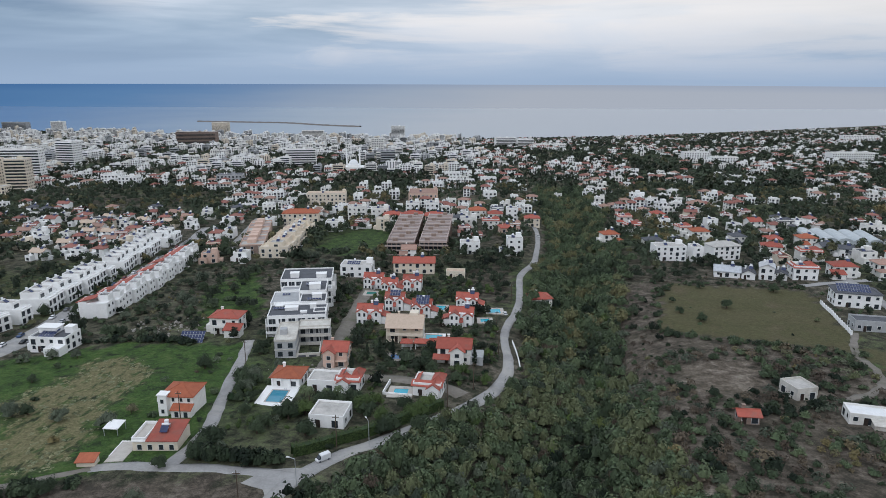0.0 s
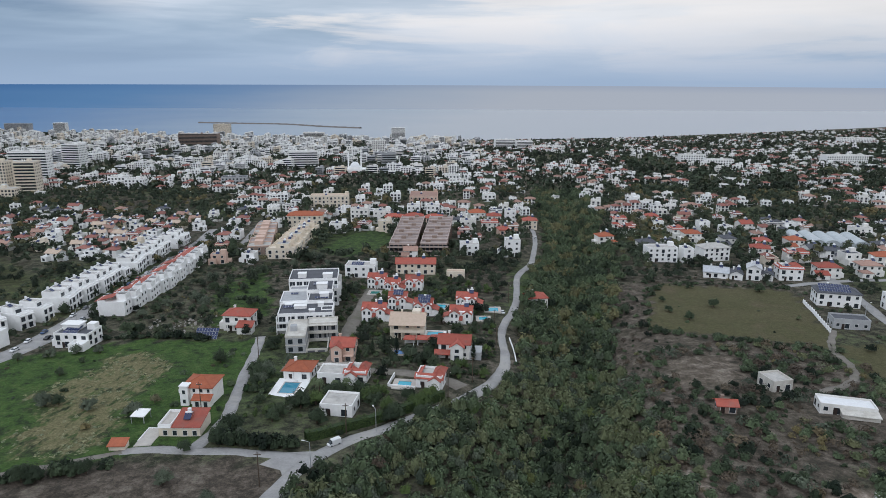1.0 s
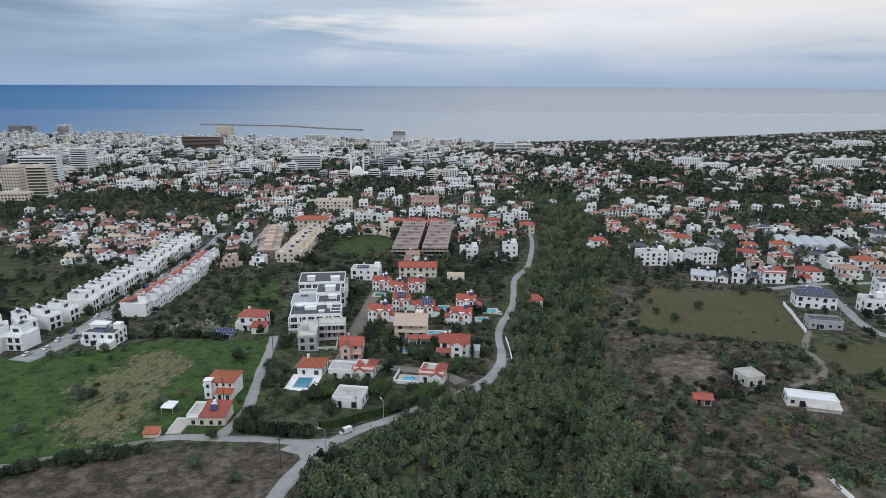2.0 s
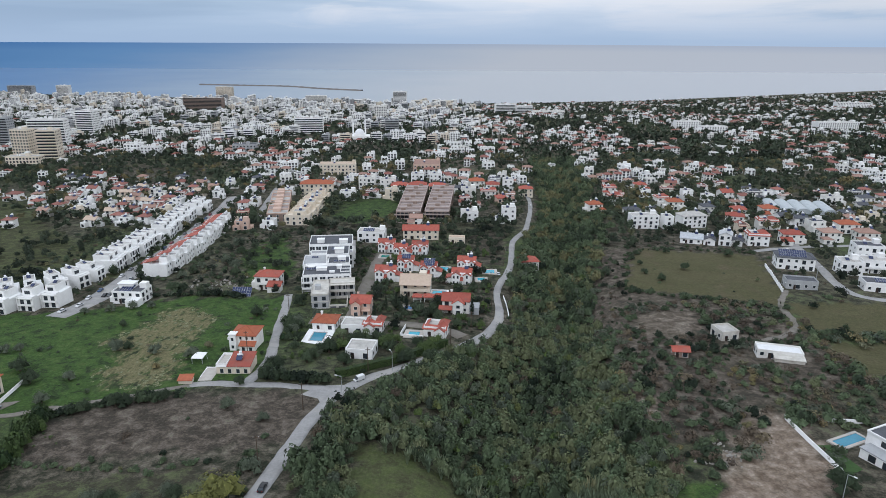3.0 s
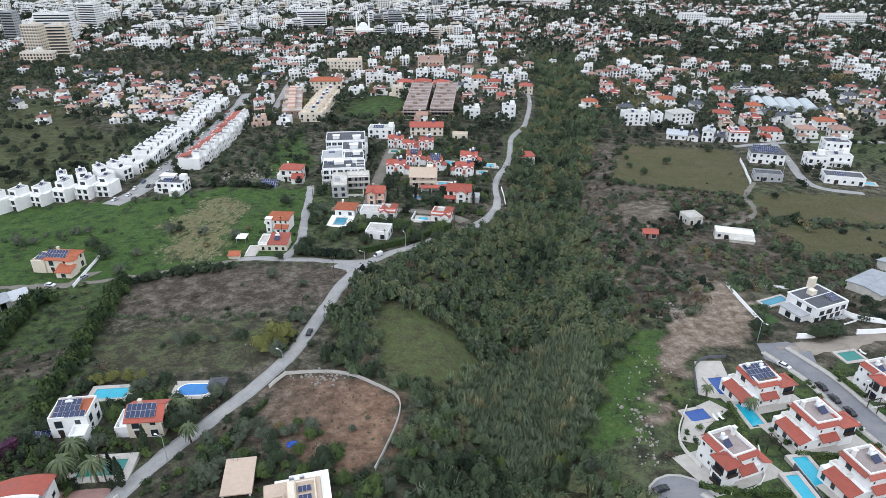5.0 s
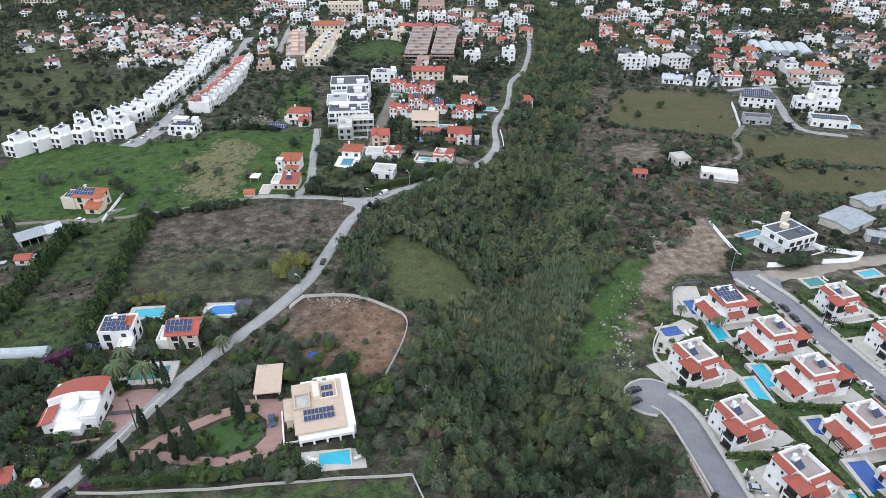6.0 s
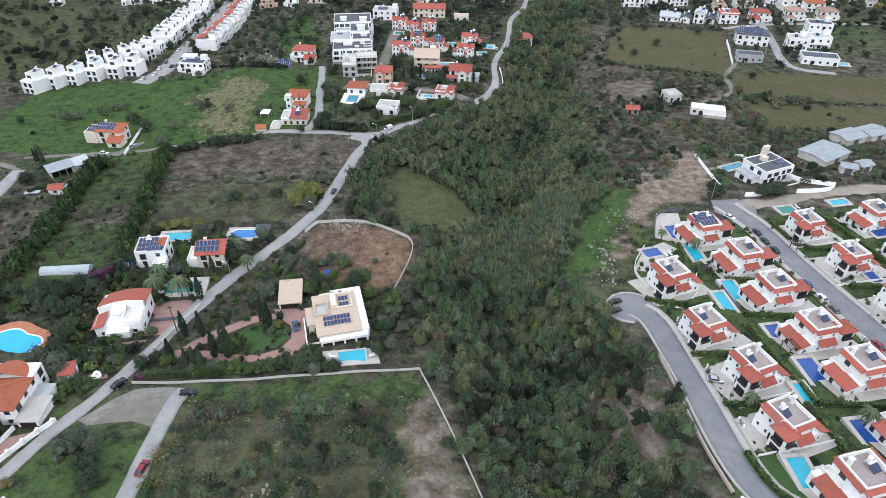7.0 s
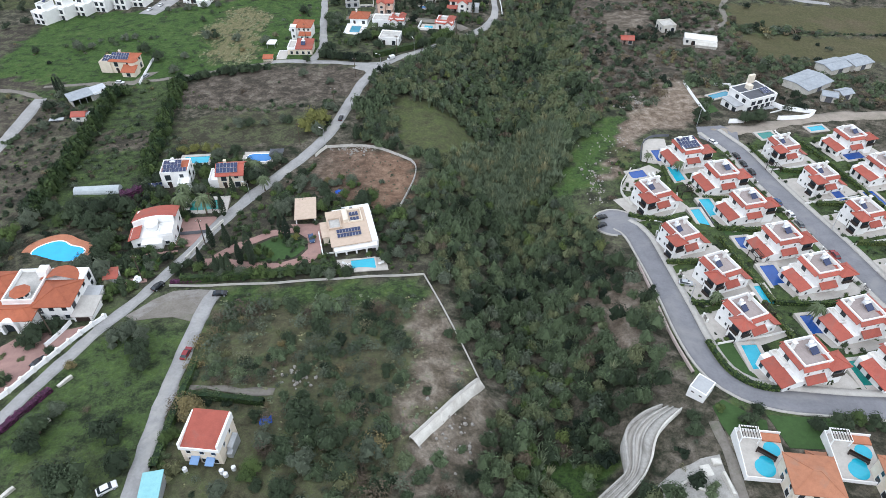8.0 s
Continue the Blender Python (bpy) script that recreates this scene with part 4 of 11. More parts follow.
def pool(x, y, w, d, rz, water, label, deck=2.0, paving=None):
    """A swimming pool: a paved deck with a coping round the water."""
    root = thing("swimming_pool", x, y, rz, label, "swimming pool", lift=0.42)
    a, b = w / 2, d / 2
    if deck:
        s = Shape()
        s.box(-a - deck, a + deck, -b - deck, -b - 0.35, -1.5, 0.02).box(-a - deck, a + deck, b + 0.35, b + deck, -1.5, 0.02)
        s.box(-a - deck, -a - 0.35, -b - 0.35, b + 0.35, -1.5, 0.02).box(a + 0.35, a + deck, -b - 0.35, b + 0.35, -1.5, 0.02)
        part("deck", s, paving or PAVE, root, "pale paved deck")
    s = Shape()
    s.box(-a - 0.35, a + 0.35, -b - 0.35, -b, -1.5, 0.06).box(-a - 0.35, a + 0.35, b, b + 0.35, -1.5, 0.06)
    s.box(-a - 0.35, -a, -b, b, -1.5, 0.06).box(a, a + 0.35, -b, b, -1.5, 0.06)
    part("coping", s, PAVE, root, "pale stone pool coping")
    for k in (-1, 1):
        part("ladder_rail", shared("ladder_rail", lambda: Shape().beam((0, 0, -0.5), (0, 0, 0.7), 0.06, 0.06).beam((0, 0, 0.7), (0, 0.5, 0.55), 0.06, 0.06).beam((0, 0.5, 0.55), (0, 0.5, 0.0), 0.06, 0.06).mesh("ladder_rail", METAL)), None, root, m=pose(a * 0.5 + 0.25 * k, b - 0.1, 0))
    part("water", Shape().box(-a, a, -b, b, -1.4, -0.06), water, root, "still pool water")
    return root


def wall_run(pts, h, w, material, label, posts=0.0, name="boundary_wall", cap=True):
    """A free-standing wall along a line on the slope."""
    line = smooth_line(pts, 2.5) if len(pts) > 2 else np.asarray([np.array(pts[0]) + (np.array(pts[1]) - np.array(pts[0])) * k for k in np.linspace(0, 1, 12)])
    n = sides(line)
    v, f = strip(line, n, [-w / 2, -w / 2 + 0.005, w / 2 - 0.005, w / 2], [-0.8, h, h, -0.8])
    root = thing(name, float(line[0, 0]), float(line[0, 1]), 0, label, "wall")
    v = v - np.array(root.matrix_basis.translation)
    part("wall", mesh_np("wall", v, f, material), None, root)
    if cap:
        v, f = strip(line, n, [-w / 2 - 0.04, -w / 2 - 0.03, w / 2 + 0.03, w / 2 + 0.04], [h - 0.02, h + 0.08, h + 0.08, h - 0.02])
        part("coping", mesh_np("coping", v - np.array(root.matrix_basis.translation), f, material), None, root)
    if posts:
        d = np.concatenate([[0], np.cumsum(np.hypot(*np.diff(line, axis=0).T))])
        for k in np.arange(0, d[-1], posts):
            px, py = np.interp(k, d, line[:, 0]), np.interp(k, d, line[:, 1])
            o = root.matrix_basis.translation
            part("pier", shared(("pier", h, w, material.name), lambda: Shape().box(-w, w, -w, w, -0.8, h + 0.35).mesh("pier", material)), None, root, m=pose(px - o.x, py - o.y, gz(px, py) - o.z))
    return root

# ---- estate villas
PLACED = []  # x, y and clear radius of what is built


def claim(x, y, r):
    PLACED.append((x, y, r))


def villa(flip, solar):
    """A two-storey villa, its tower towards the street; flip: -1 turns the street side to the other hand."""
    root = thing("villa", 0, 0, 0, "white two-storey villa with red tiled roofs and dark wooden bays", "villa", "villas of the estate", z=0)
    k = lambda a, b: (a, b) if flip > 0 else (-b, -a)
    out, inn = ("+x", "-x") if flip > 0 else ("-x", "+x")
    part("lower_wall", Shape().box(*k(-6, 5), -4.8, 4.8, -2, 3.2), BRIGHT, root)
    part("upper_wall", Shape().box(*k(-2.5, 5), -4.4, 4.4, 3.2, 6.3).box(*k(-0.4, 2.6), 4.4, 5.3, -2, 5.6), BRIGHT, root)
    part("tower", Shape().box(*k(3.4, 6.7), -5.3, -1.4, -2, 6.0), BRIGHT, root)
    part("tower_roof", Shape().hip(*k(3.1, 6.8), -5.4, -1.1, 6.1, 1.25, 0.45), TILE, root, "red tiled hipped roof")
    x0, x1 = k(-2.4, 3.9)
    part("parapet", Shape().parapet(x0, x1, -3.75, 4.2, 6.3, 0.9, 0.3), BRIGHT, root)
    part("terrace_roof", Shape().box(x0 + 0.32, x1 - 0.32, -3.42, 3.87, 6.3, 6.36), SCREED, root, "flat screeded roof terrace")
    part("roof_strip", Shape().lean(*k(-2.8, 2.9), -4.75, -3.8, 6.2, 6.85, "-y"), TILE, root, "red tiled roof strip")
    part("roof_strip", Shape().lean(*k(-2.8, 5.2), 4.25, 4.85, 6.25, 6.7, "+y"), TILE, root, "red tiled roof strip")
    part("roof_strip", Shape().lean(*k(-3.2, -2.42), -3.7, 4.1, 6.15, 6.85, inn), TILE, root, "red tiled roof strip")
    part("roof_strip", Shape().lean(*k(3.95, 5.4), -0.9, 4.1, 6.15, 6.95, out), TILE, root, "red tiled roof strip")
    part("roof_strip", Shape().lean(*k(-6.9, -4.1), -5.3, 3.2, 3.0, 4.0, inn), TILE, root, "red tiled lower roof")
    part("roof_strip", Shape().lean(*k(-1.8, 2.6), -6.2, -4.42, 3.2, 4.2, "-y"), TILE, root, "red tiled canopy")
    x0, x1 = k(-4.25, -2.55)
    part("terrace", Shape().parapet(x0, x1, -0.5, 4.75, 3.2, 0.85).box(x0 + 0.22, x1 - 0.22, -0.28, 4.53, 3.2, 3.25), WHITE, root, "walled first-floor terrace")
    part("chimney", Shape().box(-0.35, 0.35, -0.35, 0.35, 0, 2.1).box(-0.5, 0.5, -0.5, 0.5, 2.1, 2.3), WHITE, root, m=pose(flip * -1.6, 2.2, 6.3))
    heater(root, flip * 2.0, 0.3, 6.36, 8)

    def bay(m):
        part("window_bay", window_mesh(2.6, 2.0, DARKWOOD), None, root, "dark wooden window bay", m=m)
        part("balcony_rail", shared("rail", lambda: Shape().box(-1.35, 1.35, -0.55, -0.45, 0.0, 0.95).mesh("balcony_rail", DARKWOOD)), None, root, m=m)
    bay(pose(flip * 5.05, -5.3, 3.5))
    bay(pose(flip * 6.7, -3.35, 3.5, 0, 0, 90 * flip))
    bay(pose(flip * 6.7, -3.35, 0.4, 0, 0, 90 * flip))
    for x in (-4.6, -1.2, 1.6):
        window(root, flip * x, -4.8, 1.1, 0, 0.75, 1.0)
    for x in (-1.4, 1.9):
        window(root, flip * x, -4.4, 4.6, 0, 0.6, 0.9)
    for y in (-3.6, 0.2, 3.2):
        window(root, flip * -6.0, y, 0.3 if y > 0 else 1.0, -90 * flip, 1.3, 2.0 if y > 0 else 1.0)
    window(root, flip * -2.5, 1.4, 3.5, -90 * flip, 1.6, 2.0, DARKWOOD)
    for y in (1.0, 3.4):
        window(root, flip * 5.0, y, 4.4, 90 * flip, 0.8, 1.0), window(root, flip * 5.0, y, 1.1, 90 * flip, 0.8, 1.0)
    for x in (-4.2, 3.8):
        window(root, flip * x, 4.8, 1.0, 180, 1.1, 1.2, DARKWOOD)
    part("front_door", Shape().box(-0.5, 0.5, -0.06, 0, 0, 2.1), DARKWOOD, root, m=pose(flip * 5.0, -0.4, 0.1, 0, 0, 90 * flip))
    if solar:
        solar_array(root, flip * 0.3, 0.2, 7.1, 6, 3, 12)
    return root


def lounger(x, y, rz):
    root = thing("sun_lounger", x, y, rz, "white slatted sun lounger beside a pool", "lounger", "sun loungers", 0.5)
    part("frame", shared("lounger_frame", lambda: Shape().box(-0.33, 0.33, -0.9, 0.45, 0.22, 0.3).box(-0.3, -0.24, -0.85, -0.79, 0, 0.22).box(0.24, 0.3, -0.85, -0.79, 0, 0.22).box(-0.3, -0.24, 0.36, 0.42, 0, 0.22).box(0.24, 0.3, 0.36, 0.42, 0, 0.22).mesh("frame", FRAME)), None, root)
    part("backrest", shared("lounger_back", lambda: Shape().box(-0.33, 0.33, 0, 0.75, 0, 0.07).mesh("backrest", FRAME)), None, root, m=pose(0, 0.45, 0.26, 35, 0, 0))


def parasol(x, y, cloth):
    root = thing("parasol", x, y, 0, "open garden parasol on a terrace", "parasol", "parasols", 0.4)
    part("pole", shared("parasol_pole", lambda: Shape().tube(0, 0, 0, 2.3, 0.04, 0.03, 8).tube(0, 0, 0, 0.12, 0.3, 0.28, 10).mesh("pole", METAL)), None, root)
    part("canopy", Shape().tube(0, 0, 2.05, 2.6, 1.35, 0.05, 8), cloth, root)


def furnish():
    """Loungers, parasols, pergolas, plot walls and gates round the villas."""
    for x, y, rz in ((70.8, 51.5, 60), (71.2, 49.8, 60), (60.9, 37.2, 20), (62.3, 37.6, 20), (76.4, 19.5, -80), (76.5, 17.6, -80), (80.0, 1.6, -85), (82.0, -12.2, -85), (82.1, -14.2, -85), (65.9, -41.4, -80), (66.0, -43.4, -80), (112.0, 66.6, 30)):
        lounger(x, y, rz)
    for x, y, c in ((72.2, 50.4, WHITE), (78.0, 18.2, CREAM), (83.4, -13.4, WHITE), (66.9, -45.2, CREAM)):
        parasol(x, y, c)
    for x, y, rz, w, d in ((68.6, 27.2, 15, 3.4, 3.0), (77.4, -6.0, 15, 3.6, 2.8), (70.2, -28.6, 15, 3.0, 3.0), (100.6, 41.0, 15, 3.4, 2.6)):
        g = thing("pergola", x, y, rz, "dark timber pergola on a villa terrace", "pergola", "pergolas")
        for sx in (-1, 1):
            for sy in (-1, 1):
                part("post", Shape().box(-0.08, 0.08, -0.08, 0.08, -0.5, 2.2), DARKWOOD, g, m=pose(sx * w / 2, sy * d / 2, 0))
            part("beam", Shape().box(-w / 2 - 0.2, w / 2 + 0.2, -0.07, 0.07, 2.2, 2.36), DARKWOOD, g, m=pose(0, sx * d / 2, 0))
        for k in range(7):
            part("slat", Shape().box(-0.05, 0.05, -d / 2 - 0.2, d / 2 + 0.2, 2.36, 2.44), DARKWOOD, g, m=pose(-w / 2 + k * w / 6, 0, 0))
    for pts in ([(54.4, 12.2), (63, 14.8), (66.6, 27.5)], [(54.2, -8.6), (62, -6.6), (72, -4.2)], [(55.2, -24.6), (63, -22.8), (71, -20.6)], [(56.4, -38.2), (64, -36.4), (73, -34.2)], [(90.2, 40.0), (80, 37.4), (73.6, 36.0)], [(92.6, 23.4), (84, 21.2), (77.2, 19.6)],
                [(94.6, 6.0), (86, 3.8), (80, 2.4)], [(97.0, -9.6), (88, -12.0), (82, -13.6)], [(99, -25.8), (90, -28), (82.4, -30)], [(99.4, 41.5), (108, 43.8), (119, 46.6)], [(102.4, 22.0), (112, 24.4), (122, 27)], [(105.2, 0.6), (115, 3.0), (125, 5.6)]):
        wall_run(pts, 0.55, 0.16, WHITE, "low white garden wall between villa plots")
    for x, y, rz in ((54.6, 4.0, 97), (55.8, -13.6, 97), (56.4, -30.0, 97), (92.2, 33.6, 97), (94.4, 15.2, 97), (96.6, -2.4, 97), (98.8, -18.6, 97)):
        g = thing("garden_gate", x, y, rz, "dark metal garden gate between white piers", "gate", "garden gates")
        for k in (-1, 1):
            part("pier", Shape().box(-0.18, 0.18, -0.18, 0.18, -0.5, 1.3), WHITE, g, m=pose(k * 0.95, 0, 0))
        for k in range(6):
            part("bar", Shape().box(-0.03, 0.03, -0.03, 0.03, 0.1, 1.1), DARKWOOD, g, m=pose(-0.65 + k * 0.26, 0, 0))
        part("rail", Shape().box(-0.75, 0.75, -0.03, 0.03, 1.1, 1.17), DARKWOOD, g)


def estate():
    proto = {(1, False): villa(1, False), (-1, False): villa(-1, False), (1, True): villa(1, True)}
    used = set()
    spots = [(74.8, 47.0, 1, True, 15), (80.5, 31.5, 1, False, 15), (57.5, 21.0, -1, False, 22), (82.3, 15.3, 1, False, 15), (59.0, -0.6, -1, False, 22), (84.8, -1.6, 1, False, 15),
             (64.0, -15.8, -1, False, 22), (88.0, -15.6, 1, False, 15), (64.2, -31.8, -1, False, 22), (88.5, -33.2, 1, False, 15)]
    spots += [(70.5, -46.6, 1, False, 15), (90.5, -47.0, 1, False, 15), (107.0, 50.5, -1, False, 16), (110.8, 32.0, -1, False, 16), (113.0, 11.5, -1, False, 16), (131.5, 57.0, 1, False, 16),
              (132.5, 38.0, 1, False, 16), (114.5, -10.8, -1, False, 16), (136, 16.0, 1, False, 16), (116, -33, -1, False, 16), (138, -8, 1, False, 16)]
    for x, y, flip, solar, rz in spots:
        m = pose(x - (1.2 if flip > 0 else 0), y, gz(x, y) + 0.1, 0, 0, rz) @ Matrix.Diagonal((1.02 if flip > 0 else 0.93, 0.92, 0.97, 1))
        if (flip, solar) in used:
            copy_thing(proto[flip, solar], m)
        else:
            proto[flip, solar].matrix_basis = m
            used.add((flip, solar))
        claim(x, y, 7.2)
        # the plot: a paved apron round the house
        c, q = math.cos(radians(rz)), math.sin(radians(rz))
        pts = [(x + a * c - b * q, y + a * q + b * c) for a, b in ((-9.2, -6.6), (9.2, -6.6), (9.2, 6.4), (-9.2, 6.4))]
        sheet_poly("terrace", pts, PAVE, "pale paved terrace round a villa", 0.05, "terrace", "structure", 4.0)
    cyan = "turquoise swimming pool with white coping beside a villa"
    blue = "deep blue tiled swimming pool beside a villa"
    for x, y, w, d, rz, water in [(67.5, 50.2, 4.0, 7.4, 9, POOL_BLUE), (69.5, 38.5, 3.2, 8.0, 8, POOL_CYAN), (57.4, 38.6, 5.2, 3.6, 16, POOL_BLUE), (73.6, 18.5, 3.3, 9.0, 8, POOL_CYAN), (69.1, 13.1, 2.7, 8.2, 8, POOL_CYAN),
                                  (77.0, 0.8, 3.5, 5.4, 8, POOL_BLUE), (78.7, -13.9, 3.8, 8.2, 7, POOL_BLUE), (73.4, -21.6, 2.4, 7, 8, POOL_CYAN)]:
        pool(x, y, w, d, rz, water, cyan if water is POOL_CYAN else blue, 0.9)
    for x, y, w, d, rz, water in [(62.8, -43.2, 3.4, 8, 4, POOL_CYAN), (79.8, -32.6, 3.0, 7, 8, POOL_BLUE), (108.0, 65.2, 5.4, 3.8, 13, POOL_GREEN), (127.8, 71.0, 6, 2.8, 13, POOL_CYAN), (131.2, 51.4, 6.6, 3.6, 14, POOL_BLUE),
                                  (114.8, 26.7, 3.0, 4.6, 10, POOL_BLUE), (82.6, -47.4, 2.6, 7, 8, POOL_GREEN), (124.5, 25, 3.4, 7, 13, POOL_BLUE)]:
        pool(x, y, w, d, rz, water, cyan if water is POOL_CYAN else blue, 0.9)
    furnish()
    for x, y, r in [(65, 49, 6), (69, 38, 6), (57, 38, 5), (70, 14, 8), (76, 0, 6), (78, -14, 7), (73, -22, 5), (62, -44, 7), (79, -33, 5), (104, 64, 6), (124, 70, 6), (122, 49, 5), (80, -48, 5)]:
        claim(x, y, r)


estate()

# ---- large houses along the road
def mansion():
    """Broad cream house with flat roof terraces and solar panels."""
    x, y = -27.2, 2.0
    root = thing("mansion", x, y, 15, "broad cream house with sand coloured flat roof and solar panels", "house")
    part("wall", Shape().box(-6.2, 3.8, -5.2, 8.6, -2, 3.2), CREAM, root)
    part("roof_tiles", Shape().box(-6.6, 4.0, -5.7, 9.0, 3.2, 3.42), SAND_TILE, root, "sand coloured flat roof")
    part("side_wing", Shape().box(3.8, 5.7, -5.4, 9.6, -2, 2.85).parapet(4.05, 5.7, -5.4, 9.6, 2.85, 0.35, 0.2), BRIGHT, root, "white side wing")
    part("side_wing", Shape().box(-1.8, 5.7, 9.6, 11.0, -2, 2.75).box(-4.6, -1.8, 8.6, 10.4, -2, 2.6), BRIGHT, root, "white back wing")
    part("side_wing", Shape().box(-8.2, -6.2, -0.8, 5.0, -2, 2.9), CREAM, root, "low cream side wing")
    part("wing_roof", Shape().box(-8.5, -6.6, -1.1, 5.3, 2.9, 3.1), SAND_TILE, root)
    part("garden_wall", Shape().box(-9.2, -8.9, -5.2, 3.8, -1, 1.4).box(-9.2, -6.2, -5.4, -5.2, -1, 1.3), BRIGHT, root, "white courtyard wall")
    part("roof_terrace", Shape().box(-6.0, -3.2, 1.4, 5.2, 3.42, 3.46), FLAT, root, "pale sunken roof terrace")
    part("parapet", Shape().parapet(-6.3, -2.9, 1.1, 5.5, 3.42, 0.5, 0.28), SAND_TILE, root)
    part("stair_housing", Shape().box(-2.2, -0.9, 3.2, 8.0, 3.42, 4.5), CREAM, root, "low stair housing on the roof")
    part("parapet", Shape().parapet(-0.9, 3.0, 3.0, 8.2, 3.42, 0.45, 0.25), CREAM, root)
    part("arcade", Shape().box(-6.0, 5.2, -6.9, -5.2, 2.5, 2.75).box(-6.0, 5.2, -6.9, -6.7, 2.0, 2.5), BRIGHT, root, "white arcade over the terrace")
    for i in range(5):
        part("column", shared("mcol", lambda: Shape().box(-0.22, 0.22, -0.2, 0.2, -2, 2.05).mesh("column", BRIGHT)), None, root, m=pose(-5.7 + i * 2.65, -6.75, 0))
    facade_windows(root, -6.2, 3.8, -5.2, 8.6, 0.1, 1, 3.1, 2.8)
    for yy in (-2.1, -0.3):
        solar_array(root, -1.4, yy, 3.5, 8, 1, 12, 0, 0.76)
    for yy in (4.0, 6.2):
        solar_array(root, 0.9, yy, 3.5, 3, 1, 12, 0, 0.78)
    for hx, hy in ((-1.4, 9.2), (0.6, 9.1)):
        part("air_conditioner", Shape().box(-0.45, 0.45, -0.2, 0.2, 0, 0.7), METAL, root, m=pose(hx, hy + 0.6, 2.76))
    for px, py, pr in ((-28, -4, 6), (-26.5, 3, 6.5), (-27.5, 9, 6)):
        claim(px, py, pr)
    g = thing("garage", -42.2, 13.6, 9, "cream carport with broad flat sand coloured roof", "garage")
    part("wall", Shape().box(-2.6, 2.6, -2.4, 4.5, -1, 2.2), CREAM, g)
    part("roof", Shape().box(-3.0, 3.0, -4.8, 4.9, 2.2, 2.45), SAND_TILE, g, "flat sand coloured roof")
    for k in (-2.7, 2.4):
        part("post", Shape().box(0, 0.3, -4.6, -4.3, -1, 2.2), BRIGHT, g, m=pose(k, 0, 0))
    part("garage_door", Shape().box(-1.8, 1.8, -0.06, 0, 0, 2.0), DARKWOOD, g, m=pose(-0.4, -2.4, 0.05))
    claim(-42.2, 13.6, 5)
    sheet_poly("forecourt", [(-45.6, 8.6), (-36.4, 9.4), (-35.2, -5.5), (-37.6, -10.4), (-43.0, -12.6), (-52, -12.0), (-64, -11.0), (-66, -8.2), (-60, -8.0), (-53, -9.4), (-45, -9.8), (-40.5, -7.5), (-38.8, -3), (-40, 2), (-43, 4.5)],
               PINK, "pink block paved forecourt and curved drive", 0.07, "driveway", "structure")
    sheet_poly("driveway", [(-44, 4.5), (-42.5, 7.5), (-50, 5.0), (-58, -1), (-63, -7.5), (-60, -8), (-55, -2.5), (-49.5, 2.0)], PINK, "pink block paved curved drive", 0.075, "driveway", "structure")
    sheet_poly("lawn", [(-44.5, 3.5), (-40.8, 1.5), (-39.6, -3), (-41.5, -7), (-46, -9), (-52, -8.6), (-55, -6.6), (-53.5, -3), (-49, 1.2)], LAWN, "round green lawn in front of a mansion", 0.09, "lawn", "structure")
    pool(-23.5, -10.2, 6.0, 3.8, 12, POOL_CYAN, "turquoise pool on a pale deck below the mansion", 0.0)
    sheet_poly("pool_deck", [(-30.6, -8.0), (-18.2, -6.3), (-17.0, -12.0), (-29.2, -13.8)], PAVE, "pinkish paved pool deck below a mansion", 0.2, "terrace", "structure", 2.0)
    lounger(-18.9, -9.6, -60), lounger(-27.8, -10.4, 80)
    claim(-24, -11, 6)
    for px, py, pr in ((-39.0, 5.0, 3.2), (-37.6, -1.0, 2.2), (-38.2, -7.0, 2.2), (-42, -10.6, 1.7), (-46, -11.4, 1.6), (-50, -11.2, 1.6), (-54, -10.8, 1.6), (-58, -9.8, 1.7), (-62, -9.0, 1.8), (-58.6, -4.4, 1.5), (-55.4, -1.2, 1.5), (-51.6, 1.8, 1.5), (-47.4, 5.0, 1.6), (-44, 7.0, 1.8), (-47, -3.5, 3.6)):
        claim(px, py, pr)


mansion()


